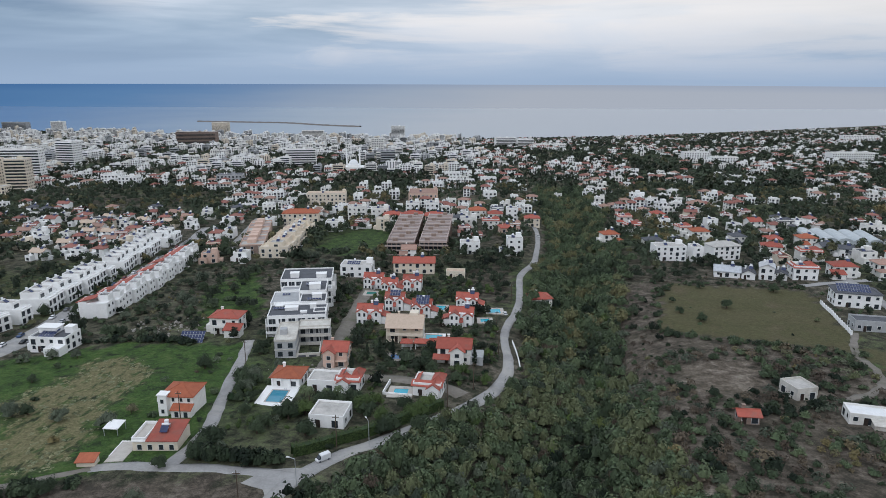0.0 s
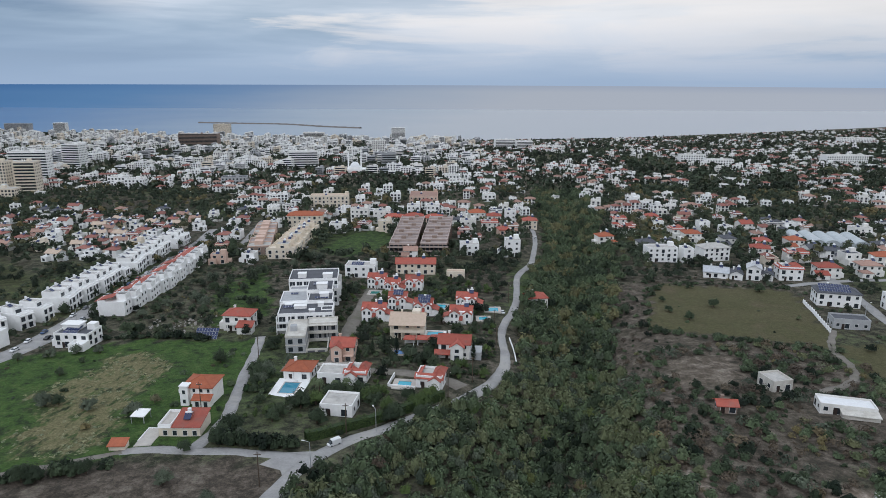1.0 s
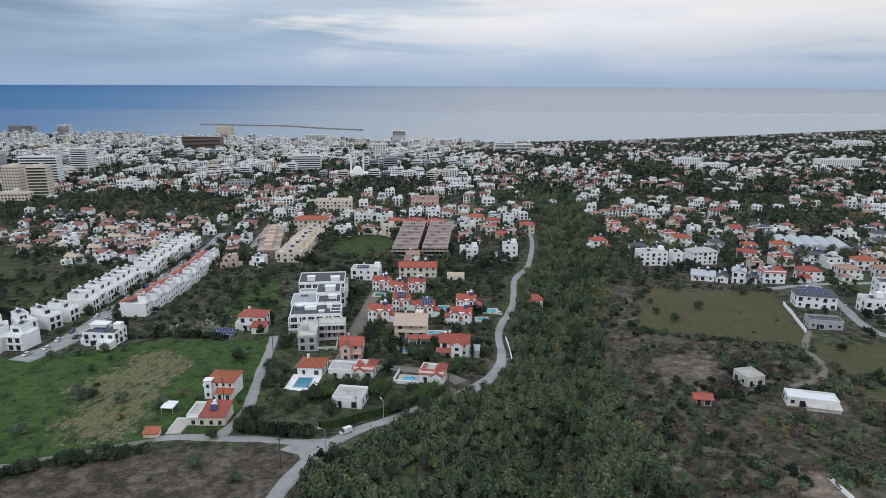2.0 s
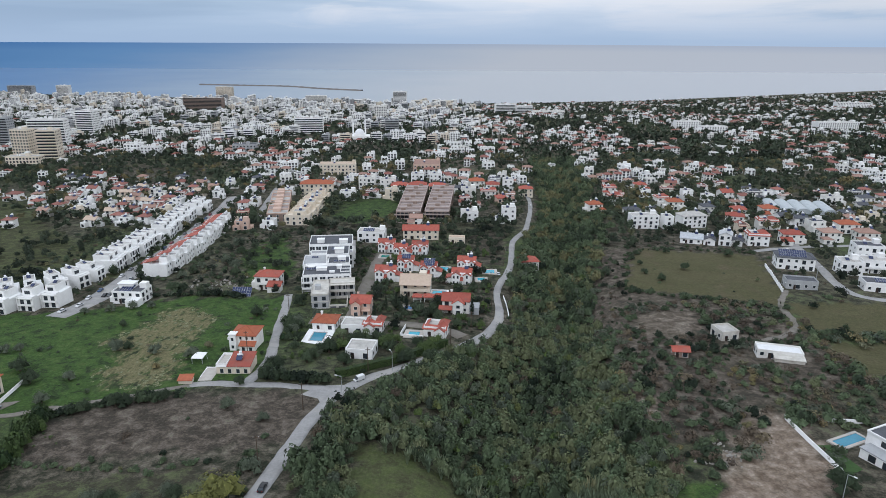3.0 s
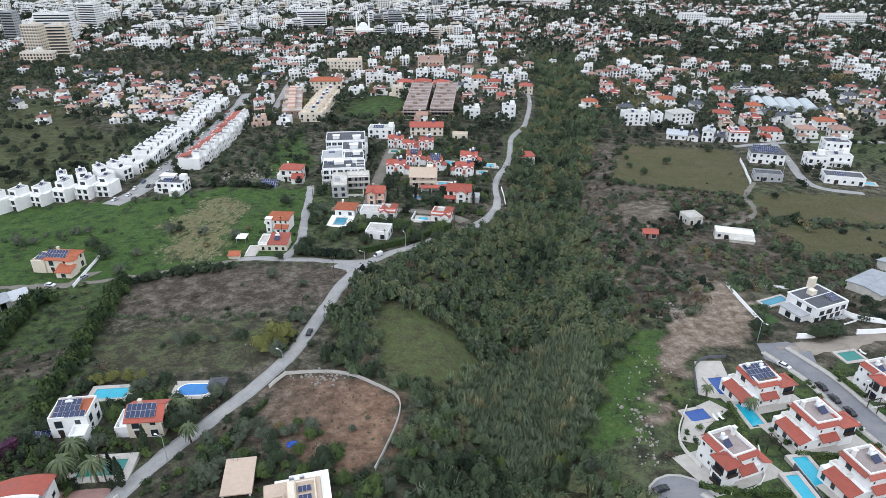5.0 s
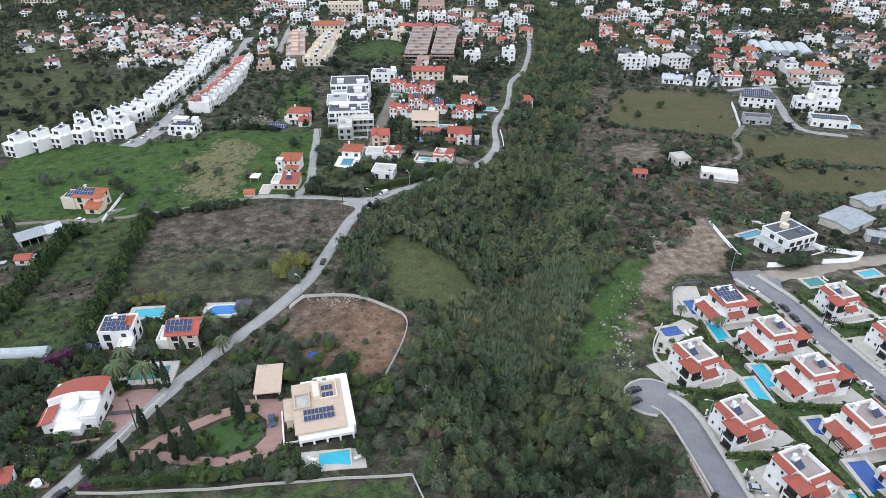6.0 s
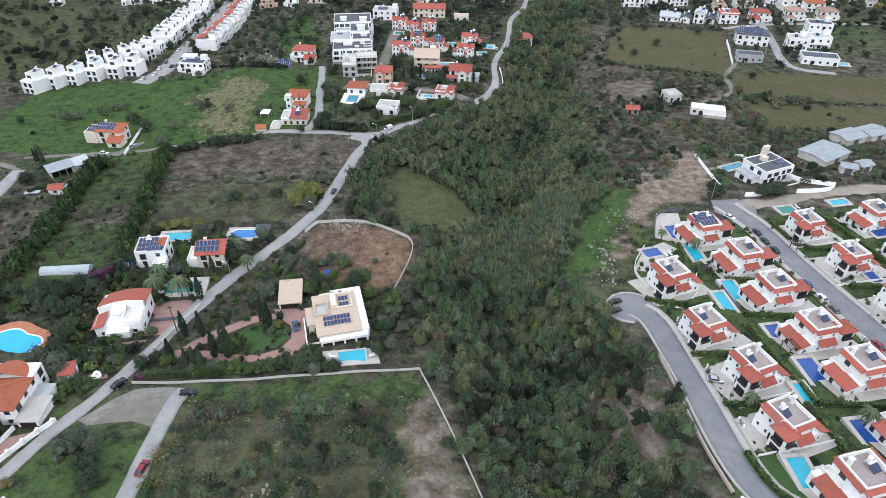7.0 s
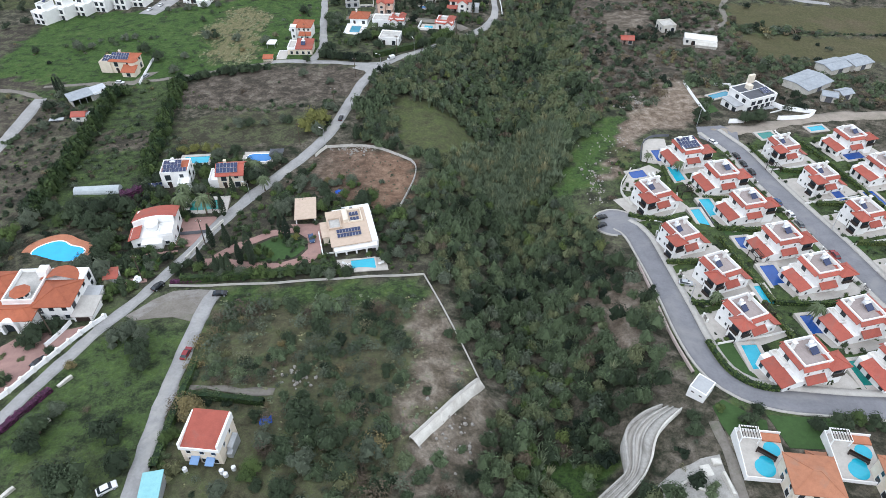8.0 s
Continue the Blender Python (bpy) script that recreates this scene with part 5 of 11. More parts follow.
def round_house():
    """White house whose roof sweeps up in curved tiled planes."""
    x, y = -80.2, 3.6
    root = thing("villa", x, y, 10, "white villa with a curved red tiled roof and arched gables", "villa")
    part("wall", Shape().box(-6.2, 5.6, -5, 5, -2, 4.4).box(-3.2, 2.6, -6.6, -5, -2, 3.4), BRIGHT, root)
    s = Shape()
    n = 10
    for i in range(n):
        a, b = -6.8 + 12.9 * i / n, -6.8 + 12.9 * (i + 1) / n
        za, zb = (4.5 + 2.6 * math.sin(math.pi * (0.12 + 0.62 * k / n)) for k in (i, i + 1))
        for y0, y1, d0, d1 in ((-0.2, 5.6, 0.0, -1.7),):
            s.face([(a, y0, za), (b, y0, zb), (b, y1, zb + d1), (a, y1, za + d1)])
            s.face([(a, y1, za + d1), (b, y1, zb + d1), (b, y1, zb + d1 - 0.25), (a, y1, za + d1 - 0.25)])
    part("roof", s, TILE, root, "curved red tiled roof")
    s = Shape()
    for i in range(n):
        a, b = -6.2 + 11.8 * i / n, -6.2 + 11.8 * (i + 1) / n
        za, zb = (4.9 + 2.6 * math.sin(math.pi * (0.12 + 0.62 * k / n)) for k in (i, i + 1))
        for y0, y1 in ((-0.6, -0.2),):
            s.face([(a, y0, 4.0), (b, y0, 4.0), (b, y0, zb), (a, y0, za)]), s.face([(a, y0, za), (b, y0, zb), (b, y1, zb), (a, y1, za)])
            s.face([(b, y1, 4.0), (a, y1, 4.0), (a, y1, za), (b, y1, zb)])
    part("gable_wall", s, BRIGHT, root, "white curved parapet wall")
    part("turret", Shape().tube(-0.5, -1.8, 4.3, 6.3, 1.7, 1.7, 16).tube(-0.5, -1.8, 6.3, 6.5, 1.9, 1.9, 16), BRIGHT, root, "round white turret")
    part("lower_roof", Shape().lean(-6.8, -3.4, -5.6, -1, 4.2, 5.2, "-x"), TILE, root)
    part("terrace", Shape().parapet(1.4, 5.5, -4.9, -0.8, 4.4, 0.7), BRIGHT, root)
    facade_windows(root, -6.2, 5.6, -5, 5, 0.1, 1, 3.0, 3.0)
    for child in root.children:
        child.matrix_basis = Matrix.Diagonal((0.9, 1.16, 0.86, 1)) @ child.matrix_basis
    claim(x, y, 8.5)
    g = thing("garden_pavilion", -57.6, 47.2, 4, "open garden pavilion with a dark felt roof beside a pool", "pavilion")
    part("roof", Shape().hip(-1.9, 1.9, -1.7, 1.7, 2.2, 0.9, 0.3), DARKROOF, g)
    for px in (-1.7, 1.7):
        for py in (-1.5, 1.5):
            part("post", Shape().box(px - 0.09, px + 0.09, py - 0.09, py + 0.09, -1, 2.2), DARKWOOD, g)
    claim(-57.6, 47.2, 2.2)
    sheet_poly("courtyard", [(-79.4, 10.9), (-67.3, 12.2), (-65.0, 5.2), (-67.6, -2.0), (-74.2, -2.8), (-74.6, 6)], PINK, "pink paved courtyard beside a villa", 0.06, "courtyard", "structure")
    pool(-71.6, 17.6, 9.0, 4.4, 6, POOL_GREEN, "green swimming pool on a pale deck among palms", 1.7)
    claim(-71, 17, 6)
    for px, py, pr in ((-72.4, 7.8, 4.2), (-68.8, 7.6, 3.4), (-70.4, 1.2, 3.2)):
        claim(px, py, pr)
    wall_run([(-74.4, 3.1), (-70.8, 3.4), (-67.0, 3.8)], 1.1, 0.15, DARKROOF, "dark slatted courtyard gate", name="courtyard_gate", cap=False)


round_house()


def villa_garden():
    """Beds, paths and ornaments between the two villas."""
    sheet_poly("path", [(-86.5, -7.6), (-72.6, -4.2), (-72.4, -5.0), (-86.3, -8.4)], PINK, "narrow pink paved garden path", 0.09, "path", "structure")
    sheet_poly("path", [(-80.6, -19.2), (-75.4, -18.0), (-76.2, -15.6), (-79.6, -16.6)], PINK, "pink paved patio by the road", 0.09, "path", "structure")
    sheet_poly("lawn", [(-79.6, -8.6), (-74.4, -7.4), (-75.6, -14.6), (-80.2, -15.6)], LAWN, "small rough lawn in a villa garden", 0.07, "lawn", "structure")
    f = thing("garden_fountain", -77.8, -17.4, 0, "white round stone fountain basin on a patio", "fountain")
    part("basin", Shape().tube(0, 0, -0.2, 0.5, 1.0, 1.1, 16), BRIGHT, f)
    part("pedestal", Shape().tube(0, 0, 0.5, 1.2, 0.2, 0.14, 10).tube(0, 0, 1.2, 1.35, 0.45, 0.5, 12), BRIGHT, f)
    b = thing("outbuilding", -83.6, -17.6, 20, "small white garden building with a red roof", "outbuilding")
    part("wall", Shape().box(-1.5, 1.5, -2.0, 2.0, -1, 2.3), BRIGHT, b)
    part("roof", Shape().lean(-1.7, 1.7, -2.2, 2.2, 2.3, 2.8, "+x"), TILE, b)
    window(b, 1.5, 0, 0.8, 90, 1.0, 1.0)
    claim(-83.6, -17.6, 2.6), claim(-77.8, -17.4, 1.6)


villa_garden()


def big_villa():
    """Large orange-roofed house by the road with a freeform pool."""
    x, y = -95.5, -28.0
    root = thing("villa", x, y, 3, "large white villa with several orange tiled roofs and arched porch", "villa")
    part("wall", Shape().box(1.2, 9.6, -4.8, 7.6, -2, 5.2).box(-11.5, 1.2, -3.6, 6.8, -2, 5.0).box(-7.5, 2.4, -8.2, -3.6, -2, 4.6), BRIGHT, root)
    part("main_roof", Shape().hip(1.6, 9.6, -4.8, 3.0, 5.3, 1.7, 0.45), ORANGE, root, "orange tiled hipped roof")
    s = Shape()
    for k in range(8):
        a, b = math.pi * k / 8, math.pi * (k + 1) / 8
        s.face([(4.2 + 4.4 * math.cos(a), 3.4 + 5.0 * math.sin(a), 5.3), (4.2 + 4.4 * math.cos(b), 3.4 + 5.0 * math.sin(b), 5.3), (4.2, 3.2, 6.9)])
    part("rear_roof", s, ORANGE, root, "rounded orange tiled roof")
    part("rear_bay", Shape().tube(4.2, 3.4, -2, 5.25, 4.1, 4.1, 18), BRIGHT, root, "rounded white bay")
    part("main_roof", Shape().hip(-11.5, -5.6, 0.2, 6.6, 5.15, 1.5, 0.4), ORANGE, root, "orange tiled hipped roof")
    part("flat_roof", Shape().box(-5.2, 1.3, -3.3, 6.3, 5.2, 5.28), FLAT, root, "pale flat roof")
    part("parapet", Shape().parapet(-5.4, 1.5, -3.5, 6.6, 5.0, 1.1, 0.35).box(-0.6, 1.5, 4.4, 6.8, 5.2, 7.0), BRIGHT, root, "tall white parapet")
    part("drum", Shape().tube(-2.0, -1.2, 5.2, 6.5, 1.9, 1.9, 8), BRIGHT, root, "white octagonal roof drum")
    part("drum_roof", Shape().tube(-2.0, -1.2, 6.5, 7.3, 2.3, 0.2, 8), ORANGE, root, "orange octagonal roof")
    for k in range(8):
        a = math.pi * (k + 0.5) / 4
        part("drum_window", Shape().box(-0.5, 0.5, -0.05, 0, 0, 0.6), GLASS, root, m=pose(-2.0 + 1.78 * math.cos(a), -1.2 + 1.78 * math.sin(a), 5.7, 0, 0, math.degrees(a) + 90))
    part("porch_roof", Shape().hip(-7.5, 2.4, -8.2, -3.9, 4.7, 1.4, 0.4), ORANGE, root, "orange tiled porch roof")
    part("porch_roof", Shape().hip(-11.6, -5.8, -3.9, 0.0, 4.9, 1.3, 0.4), ORANGE, root, "orange tiled side roof")
    part("entrance_arch", Shape().lying(0, 0.01, 0, 0, 0.01, 4).box(-1.9, -1.3, -0.9, 0.0, -2, 3.2).box(1.3, 1.9, -0.9, 0.0, -2, 3.2), BRIGHT, root, "white entrance arch", m=pose(-2.4, -8.25, 0))
    s = Shape()
    for k in range(8):
        a, b = math.pi * k / 8, math.pi * (k + 1) / 8
        for r0, r1 in ((1.3, 1.95),):
            s.face([(r0 * math.cos(a), -0.9, 3.2 + r0 * math.sin(a)), (r1 * math.cos(a), -0.9, 3.2 + r1 * math.sin(a)), (r1 * math.cos(b), -0.9, 3.2 + r1 * math.sin(b)), (r0 * math.cos(b), -0.9, 3.2 + r0 * math.sin(b))])
            s.face([(r1 * math.cos(a), -0.9, 3.2 + r1 * math.sin(a)), (r1 * math.cos(a), 0.4, 3.2 + r1 * math.sin(a)), (r1 * math.cos(b), 0.4, 3.2 + r1 * math.sin(b)), (r1 * math.cos(b), -0.9, 3.2 + r1 * math.sin(b))])
    part("arch_hood", s, BRIGHT, root, "rounded white arch hood", m=pose(-2.4, -8.25, 0))
    part("arched_glazing", Shape().box(-1.3, 1.3, -0.05, 0, 0, 3.2), GLASS, root, m=pose(-2.4, -8.21, 0))
    part("garage", Shape().box(9.6, 13.6, -5.5, 0.2, -2, 2.8), BRIGHT, root, "white garage block")
    part("carport", Shape().box(9.6, 14.4, -6.2, 0.4, 2.85, 3.1), KERB, root, "pale flat carport roof")
    part("carport", Shape().box(8.4, 13.2, 0.6, 4.2, 2.3, 2.5), GREY, root, "grey flat link roof")
    part("link_wall", Shape().box(8.6, 13.0, 0.8, 4.0, -2, 2.28), BRIGHT, root)
    part("garage_door", Shape().box(-1.5, 1.5, -0.06, 0, 0, 2.2), DARKWOOD, root, m=pose(11.6, -5.5, 0.1))
    facade_windows(root, 1.2, 9.6, -4.8, 7.6, 0.1, 2, 2.5, 2.8, skip=("k", "l"))
    claim(x, y, 12), claim(-87, -30, 7), claim(-104, -26, 6)
    wall_run([(-87.8, -41.5), (-86.6, -37), (-86.2, -33.5)], 1.0, 0.3, BRIGHT, "curved white garden wall beside a drive")
    sheet_poly("forecourt", [(-95, -38), (-88, -36.5), (-80, -33.5), (-82.2, -37.5), (-87.5, -52), (-91, -60), (-102, -60), (-100, -44)], PINK, "pink paved forecourt behind a white wall", 0.07, "forecourt", "structure")
    wall_run([(-93, -62), (-88.9, -55.5), (-85.7, -47), (-82.9, -38.5), (-79.0, -31.5)], 1.1, 0.3, BRIGHT, "low white wall with piers along the road", 3.0)
    r = thing("swimming_pool", -103.3, -7.8, 20, "large freeform bright blue swimming pool with terracotta deck", "swimming pool", lift=0.12)

    def lobe(grow, z0, z1):
        s, pts = Shape(), []
        for i in range(40):
            a = 2 * math.pi * i / 40
            rr = 1 + 0.13 * math.cos(3 * a + 0.6) + 0.06 * math.cos(5 * a)
            pts.append(((6.3 * rr + grow) * math.cos(a), (5.6 * rr + grow) * math.sin(a)))
        s.face([(px, py, z1) for px, py in pts])
        for i in range(40):
            p, q = pts[i], pts[(i + 1) % 40]
            s.face([(p[0], p[1], z0), (q[0], q[1], z0), (q[0], q[1], z1), (p[0], p[1], z1)])
        return s
    part("deck", lobe(2.9, -1.5, 0.0), TERRA, r, "terracotta paved deck")
    part("coping", lobe(0.4, -1.4, 0.05), BRIGHT, r, "white pool coping")
    part("water", lobe(0.0, -1.3, 0.054), POOL_VIVID, r, "bright blue pool water")
    claim(-103.3, -7.8, 9.5)


big_villa()


def near_houses():
    r = house(-84.0, 31.6, 8.0, 7.0, 2, 8, BRIGHT, "flat", ORANGE, tall=2.4, label="white villa with roof solar panels among palms", solar=(5, 3), heat=True, wing=3)
    solar_array(r, 1.6, -2.9, 5.7, 4, 1, 14)
    r = house(-67.6, 31.8, 7.4, 6.6, 2, 6, CREAM, "gable", TILE, tall=2.4, label="cream villa with red roof and solar panels", solar=(6, 2), heat=False)
    part("side_terrace", Shape().box(-6.6, -3.7, -3.0, 3.2, -2, 2.6).parapet(-6.6, -3.7, -3.0, 3.2, 2.6, 0.6), BRIGHT, r, "white walled side terrace")
    r = thing("house", -44.6, -66.9, -5, "cream house with one sloping red tiled roof between white parapets", "house")
    part("wall", Shape().box(-4.2, 4.0, -4.4, 4.6, -2, 4.6), CREAM, r)
    part("roof", Shape().lean(-3.9, 3.7, -4.5, 4.9, 4.8, 5.9, "-y"), TILE, r, "plain red tiled roof")
    part("parapet", Shape().box(-4.35, -3.9, -4.6, 4.75, 4.2, 5.6), BRIGHT, r, "white side parapet")
    part("parapet", Shape().box(3.7, 4.15, -4.6, 4.75, 4.2, 5.9), BRIGHT, r, "white side parapet")
    part("eaves", Shape().box(-4.3, 4.1, -4.75, -4.5, 4.2, 4.85), BRIGHT, r)
    part("steps", Shape().box(4.15, 5.3, -1.5, 2.5, -1, 2.2).box(4.15, 5.3, -2.5, -1.5, -1, 1.4), METAL, r)
    for xx in (-2.6, 0.2, 2.6):
        window(r, xx, -4.4, 0.4, 0, 1.2, 1.4), window(r, xx, -4.4, 2.9, 0, 1.1, 1.0)
    window(r, 4.0, -1.8, 2.9, 90, 1.0, 1.1), window(r, 4.0, 1.8, 2.9, 90, 1.0, 1.1)
    part("door", Shape().box(-0.5, 0.5, -0.08, 0, 0, 2.1), DARKWOOD, r, m=pose(-1.2, -4.4, 0.1))
    for i, xx in enumerate((-1.4, 1.8)):
        part("awning", Shape().lean(-0.9, 0.9, -1.9, -0.02, 1.9, 2.3, "-y"), paint("blue_awning", (0.20, 0.33, 0.55), (0.16, 0.27, 0.46), 0.8, 0.7), r, "faded blue awning", m=pose(xx, -4.42, 0))
    for child in r.children:
        child.matrix_basis = Matrix.Diagonal((0.86, 0.76, 1.05, 1)) @ child.matrix_basis
    for i, (bx, by) in enumerate(((-39.4, -71.6), (-41.3, -72.3), (-40.4, -73.0), (-47.8, -72.0))):
        b = thing("drum_barrel", bx, by, 0, "white plastic barrel standing on bare earth", "barrel", "barrels")
        part("body", Shape().tube(0, 0, -0.1, 0.9, 0.42, 0.42, 12).tube(0, 0, 0.9, 0.98, 0.34, 0.3, 12), TANK, b)
    r = house(-133.4, 118.0, 9.6, 7.5, 2, -4, CREAM, "hip", ORANGE, tall=2.5, label="cream house with orange roofs and solar panels", solar=(7, 2), heat=False, wing=5)
    part("side_block", Shape().box(-9.2, -4.51, -4.2, 2.8, -2, 4.2), CREAM, r, "cream side block")
    part("side_terrace", Shape().parapet(-9.2, -4.5, -4.2, 2.8, 4.2, 0.7), CREAM, r)
    part("bay", Shape().tube(4.2, -2.6, -2, 5.2, 1.9, 1.9, 14), CREAM, r, "rounded cream bay")
    part("bay_roof", Shape().tube(4.2, -2.6, 5.2, 6.3, 2.3, 0.1, 14), ORANGE, r, "conical orange roof")
    solar_array(r, -6.8, -0.6, 4.6, 4, 2, 16)
    sheet_poly("driveway", [(-124.5, 115), (-120.5, 116.5), (-125.5, 103), (-137, 101.5), (-137, 105.5), (-127, 106.5)], TRACK, "grey gravel drive beside a house", 0.1, "driveway", "structure")
    claim(-124, 109, 4)
    pool(-82.9, 44.5, 7.8, 3.8, 6, POOL_CYAN, "turquoise garden pool on a pale deck", 1.3)
    round_pool(-63.2, 46.8, 8.2, 4.2, 3, POOL_SKY, "bright blue rounded garden pool on a pale deck", 1.4)
    for (ax, ay), (bx, by), r in (((-8.1, -14.0), (4.6, -46.7), 1.3), ((6.5, -48.5), (-7, -67.2), 2.8), ((40.5, -56), (34.5, -60.5), 3.6), ((33, -63), (32.5, -68.5), 3.6), ((31, -70), (22, -77.5), 3.2), ((-69, -20), (-8, -14.6), 0.9)):
        for k in range(13):
            claim(ax + (bx - ax) * k / 12, ay + (by - ay) * k / 12, r)
    for x, y, r in ((-84, 31, 6.5), (-67.5, 31, 6.5), (-43.5, -66, 7), (-133, 116, 9), (-84, 44.7, 6), (-63.4, 47, 6)):
        claim(x, y, r)
    b = thing("pump_house", 48.0, -52.3, -42, "small white box building with grey flat roof", "outbuilding")
    part("wall", Shape().box(-1.75, 1.75, -2.1, 2.1, -3, 2.7), BRIGHT, b)
    part("roof", Shape().box(-1.55, 1.55, -1.9, 1.9, 2.7, 2.74), GREY, b)
    part("parapet", Shape().parapet(-1.75, 1.75, -2.1, 2.1, 2.7, 0.15, 0.2), BRIGHT, b)
    for i in (-1, 1):
        part("vent", Shape().box(-0.3, 0.3, -0.05, 0, 0, 0.3), DARKWOOD, b, m=pose(i * 0.8, -2.1, 1.6))
    claim(48.0, -52.3, 3.6)
    for x, y in ((58.9, -73.2), (75.3, -73.4)):
        r = thing("villa", x, y, -6, "cream villa with terracotta hipped roof and split pool terrace", "villa", "terrace villas")
        part("wall", Shape().box(-4.6, 5.4, -5.5, 3.2, -3, 5.0), CREAM, r)
        part("roof", Shape().hip(-4.6, 5.4, -5.5, 3.2, 5.1, 1.7, 0.5), CLAY, r, "orange clay tiled roof")
        part("porch_roof", Shape().hip(1.2, 5.2, 2.0, 5.4, 3.6, 1.0, 0.3), CLAY, r)
        part("terrace", Shape().box(-12.0, -4.62, -0.3, 11.5, -3, 0.3).box(-4.62, -2.0, 3.22, 11.5, -3, 0.3), PAVE, r, "pale paved terrace")
        part("terrace_wall", Shape().box(-12.2, -12.0, -0.5, 11.7, -3, 1.1).box(-12.0, -4.6, -0.5, -0.3, -3, 1.1).box(-12.0, -1.8, 11.5, 11.7, -3, 1.1), BRIGHT, r)
        part("upper_terrace", Shape().box(-6.3, -2.1, 9.3, 11.4, 0.3, 0.6), TERRA, r, "terracotta paved terrace")
        part("pergola", Shape().parapet(-11.8, -7.4, 8.2, 11.4, 2.4, 0.25, 0.2), BRIGHT, r)
        for k in range(7):
            part("pergola_slat", Shape().box(-0.06, 0.06, 8.3, 11.3, 2.65, 2.75), DARKWOOD, r, m=pose(-11.5 + k * 0.63, 0, 0))
        for px, py in ((-11.6, 8.4), (-7.6, 8.4), (-11.6, 11.2), (-7.6, 11.2)):
            part("post", Shape().box(px - 0.12, px + 0.12, py - 0.12, py + 0.12, 0.3, 2.45), BRIGHT, r)
        part("lower_pool", Shape().tube(-7.2, 2.6, 0.0, 0.34, 2.3, 2.3, 18).tube(-6.7, 3.9, 0.0, 0.335, 1.7, 1.7, 16), POOL_CYAN, r, "turquoise pool water")
        part("upper_pool", Shape().tube(-4.6, 7.4, 0.0, 0.36, 1.9, 1.9, 16).tube(-5.6, 6.6, 0.0, 0.355, 1.3, 1.3, 14), POOL_CYAN, r, "turquoise pool water")
        part("bridge", Shape().box(-2.2, 2.2, -0.4, 0.4, 0.7, 0.85).box(-2.2, 2.2, -0.46, -0.38, 0.85, 1.4).box(-2.2, 2.2, 0.38, 0.46, 0.85, 1.4).box(-2.2, -1.9, -0.4, 0.4, 0.3, 0.7).box(1.9, 2.2, -0.4, 0.4, 0.3, 0.7), DARKWOOD, r, "small dark footbridge", m=pose(-6.4, 5.6, 0, 0, 0, -32))
        for xx in (-3, 0, 3):
            window(r, xx, -5.5, 0.4, 0, 1.6, 1.9), window(r, xx, -5.5, 3.0, 0, 1.4, 1.4)
        for yy in (-3.5, 0):
            window(r, -4.6, yy, 0.4, -90, 1.6, 1.9), window(r, -4.6, yy, 3.0, -90, 1.2, 1.4)
        for child in r.children:
            child.matrix_basis = Matrix.Diagonal((0.78, 0.8, 0.85, 1)) @ child.matrix_basis
        claim(x, y, 6), claim(x - 6, y + 4, 5)
    t = thing("garden_shed", -51.5, -76.6, 8, "small turquoise metal clad shed", "shed")
    part("wall", Shape().box(-1.6, 1.6, -2.6, 2.6, -1, 2.2), METAL, t)
    part("roof", Shape().lean(-1.8, 1.8, -2.8, 2.8, 2.2, 2.6, "-x"), paint("turquoise_sheet", (0.25, 0.52, 0.55), (0.2, 0.44, 0.47), 0.8, 0.5), t, "turquoise sheet roof")
    claim(-50.8, -77, 4)


near_houses()


def west_farm():
    """Outbuildings beside the west road."""
    b = thing("farm_shed", -137.6, 90.0, 42, "long open farm shed with a grey blue sheet roof", "shed")
    part("wall", Shape().box(-6.5, 6.5, 2.4, 2.7, -1, 2.9).box(-6.5, -6.2, -2.7, 2.4, -1, 2.9).box(0.4, 6.5, -2.6, -2.3, -1, 2.8), WALLSTONE, b)
    part("roof", Shape().lean(-7, 1.6, -3.2, 3.1, 2.9, 3.4, "-y"), SHEET, b, "grey sheet roof")
    part("roof", Shape().lean(1.7, 7.2, -3.4, 3.1, 2.6, 3.1, "-y"), METAL, b, "pale metal sheet roof")
    for k in range(4):
        part("post", Shape().box(-0.1, 0.1, -0.1, 0.1, -1, 2.85), METAL, b, m=pose(-6.2 + k * 2.4, -2.9, 0))
    h = thing("farm_hut", -132.6, 74.0, 5, "small white hut with a low red roof", "hut")
    part("wall", Shape().box(-3.2, 1.4, -1.8, 1.8, -1, 2.4).box(1.4, 3.4, -1.6, 1.4, -1, 2.2), WHITE, h)
    part("roof", Shape().gable(-3.2, 1.4, -1.8, 1.8, 2.4, 0.8, 0.3), [TILE, WHITE], h)
    part("annex_roof", Shape().box(1.3, 3.6, -1.8, 1.6, 2.2, 2.35), METAL, h)
    window(h, -1.0, -1.8, 0.8, 0, 1.4, 1.1), window(h, 2.4, -1.6, 0.7, 0, 1.2, 1.2)
    t = thing("trailer", -141.5, 72.5, 10, "low pale flatbed trailer on bare earth", "trailer")
    part("bed", Shape().box(-2.4, 2.4, -0.9, 0.9, 0.5, 0.75), METAL, t)
    for k in (-1, 1):
        part("wheel", Shape().lying(-0.1, 0.1, 0, 0, 0.32, 12), DARKROOF, t, m=pose(0.6, k * 0.85, 0.32, 0, 0, 90))
    claim(-137.6, 90, 7), claim(-132.6, 74, 4), claim(-141.5, 72.5, 3)
    r = thing("solar_rack", -90.6, 27.6, 8, "low ground mounted solar panel rack beside a villa", "solar panels")
    solar_array(r, 0, 0, 0.7, 5, 1, 20)


west_farm()


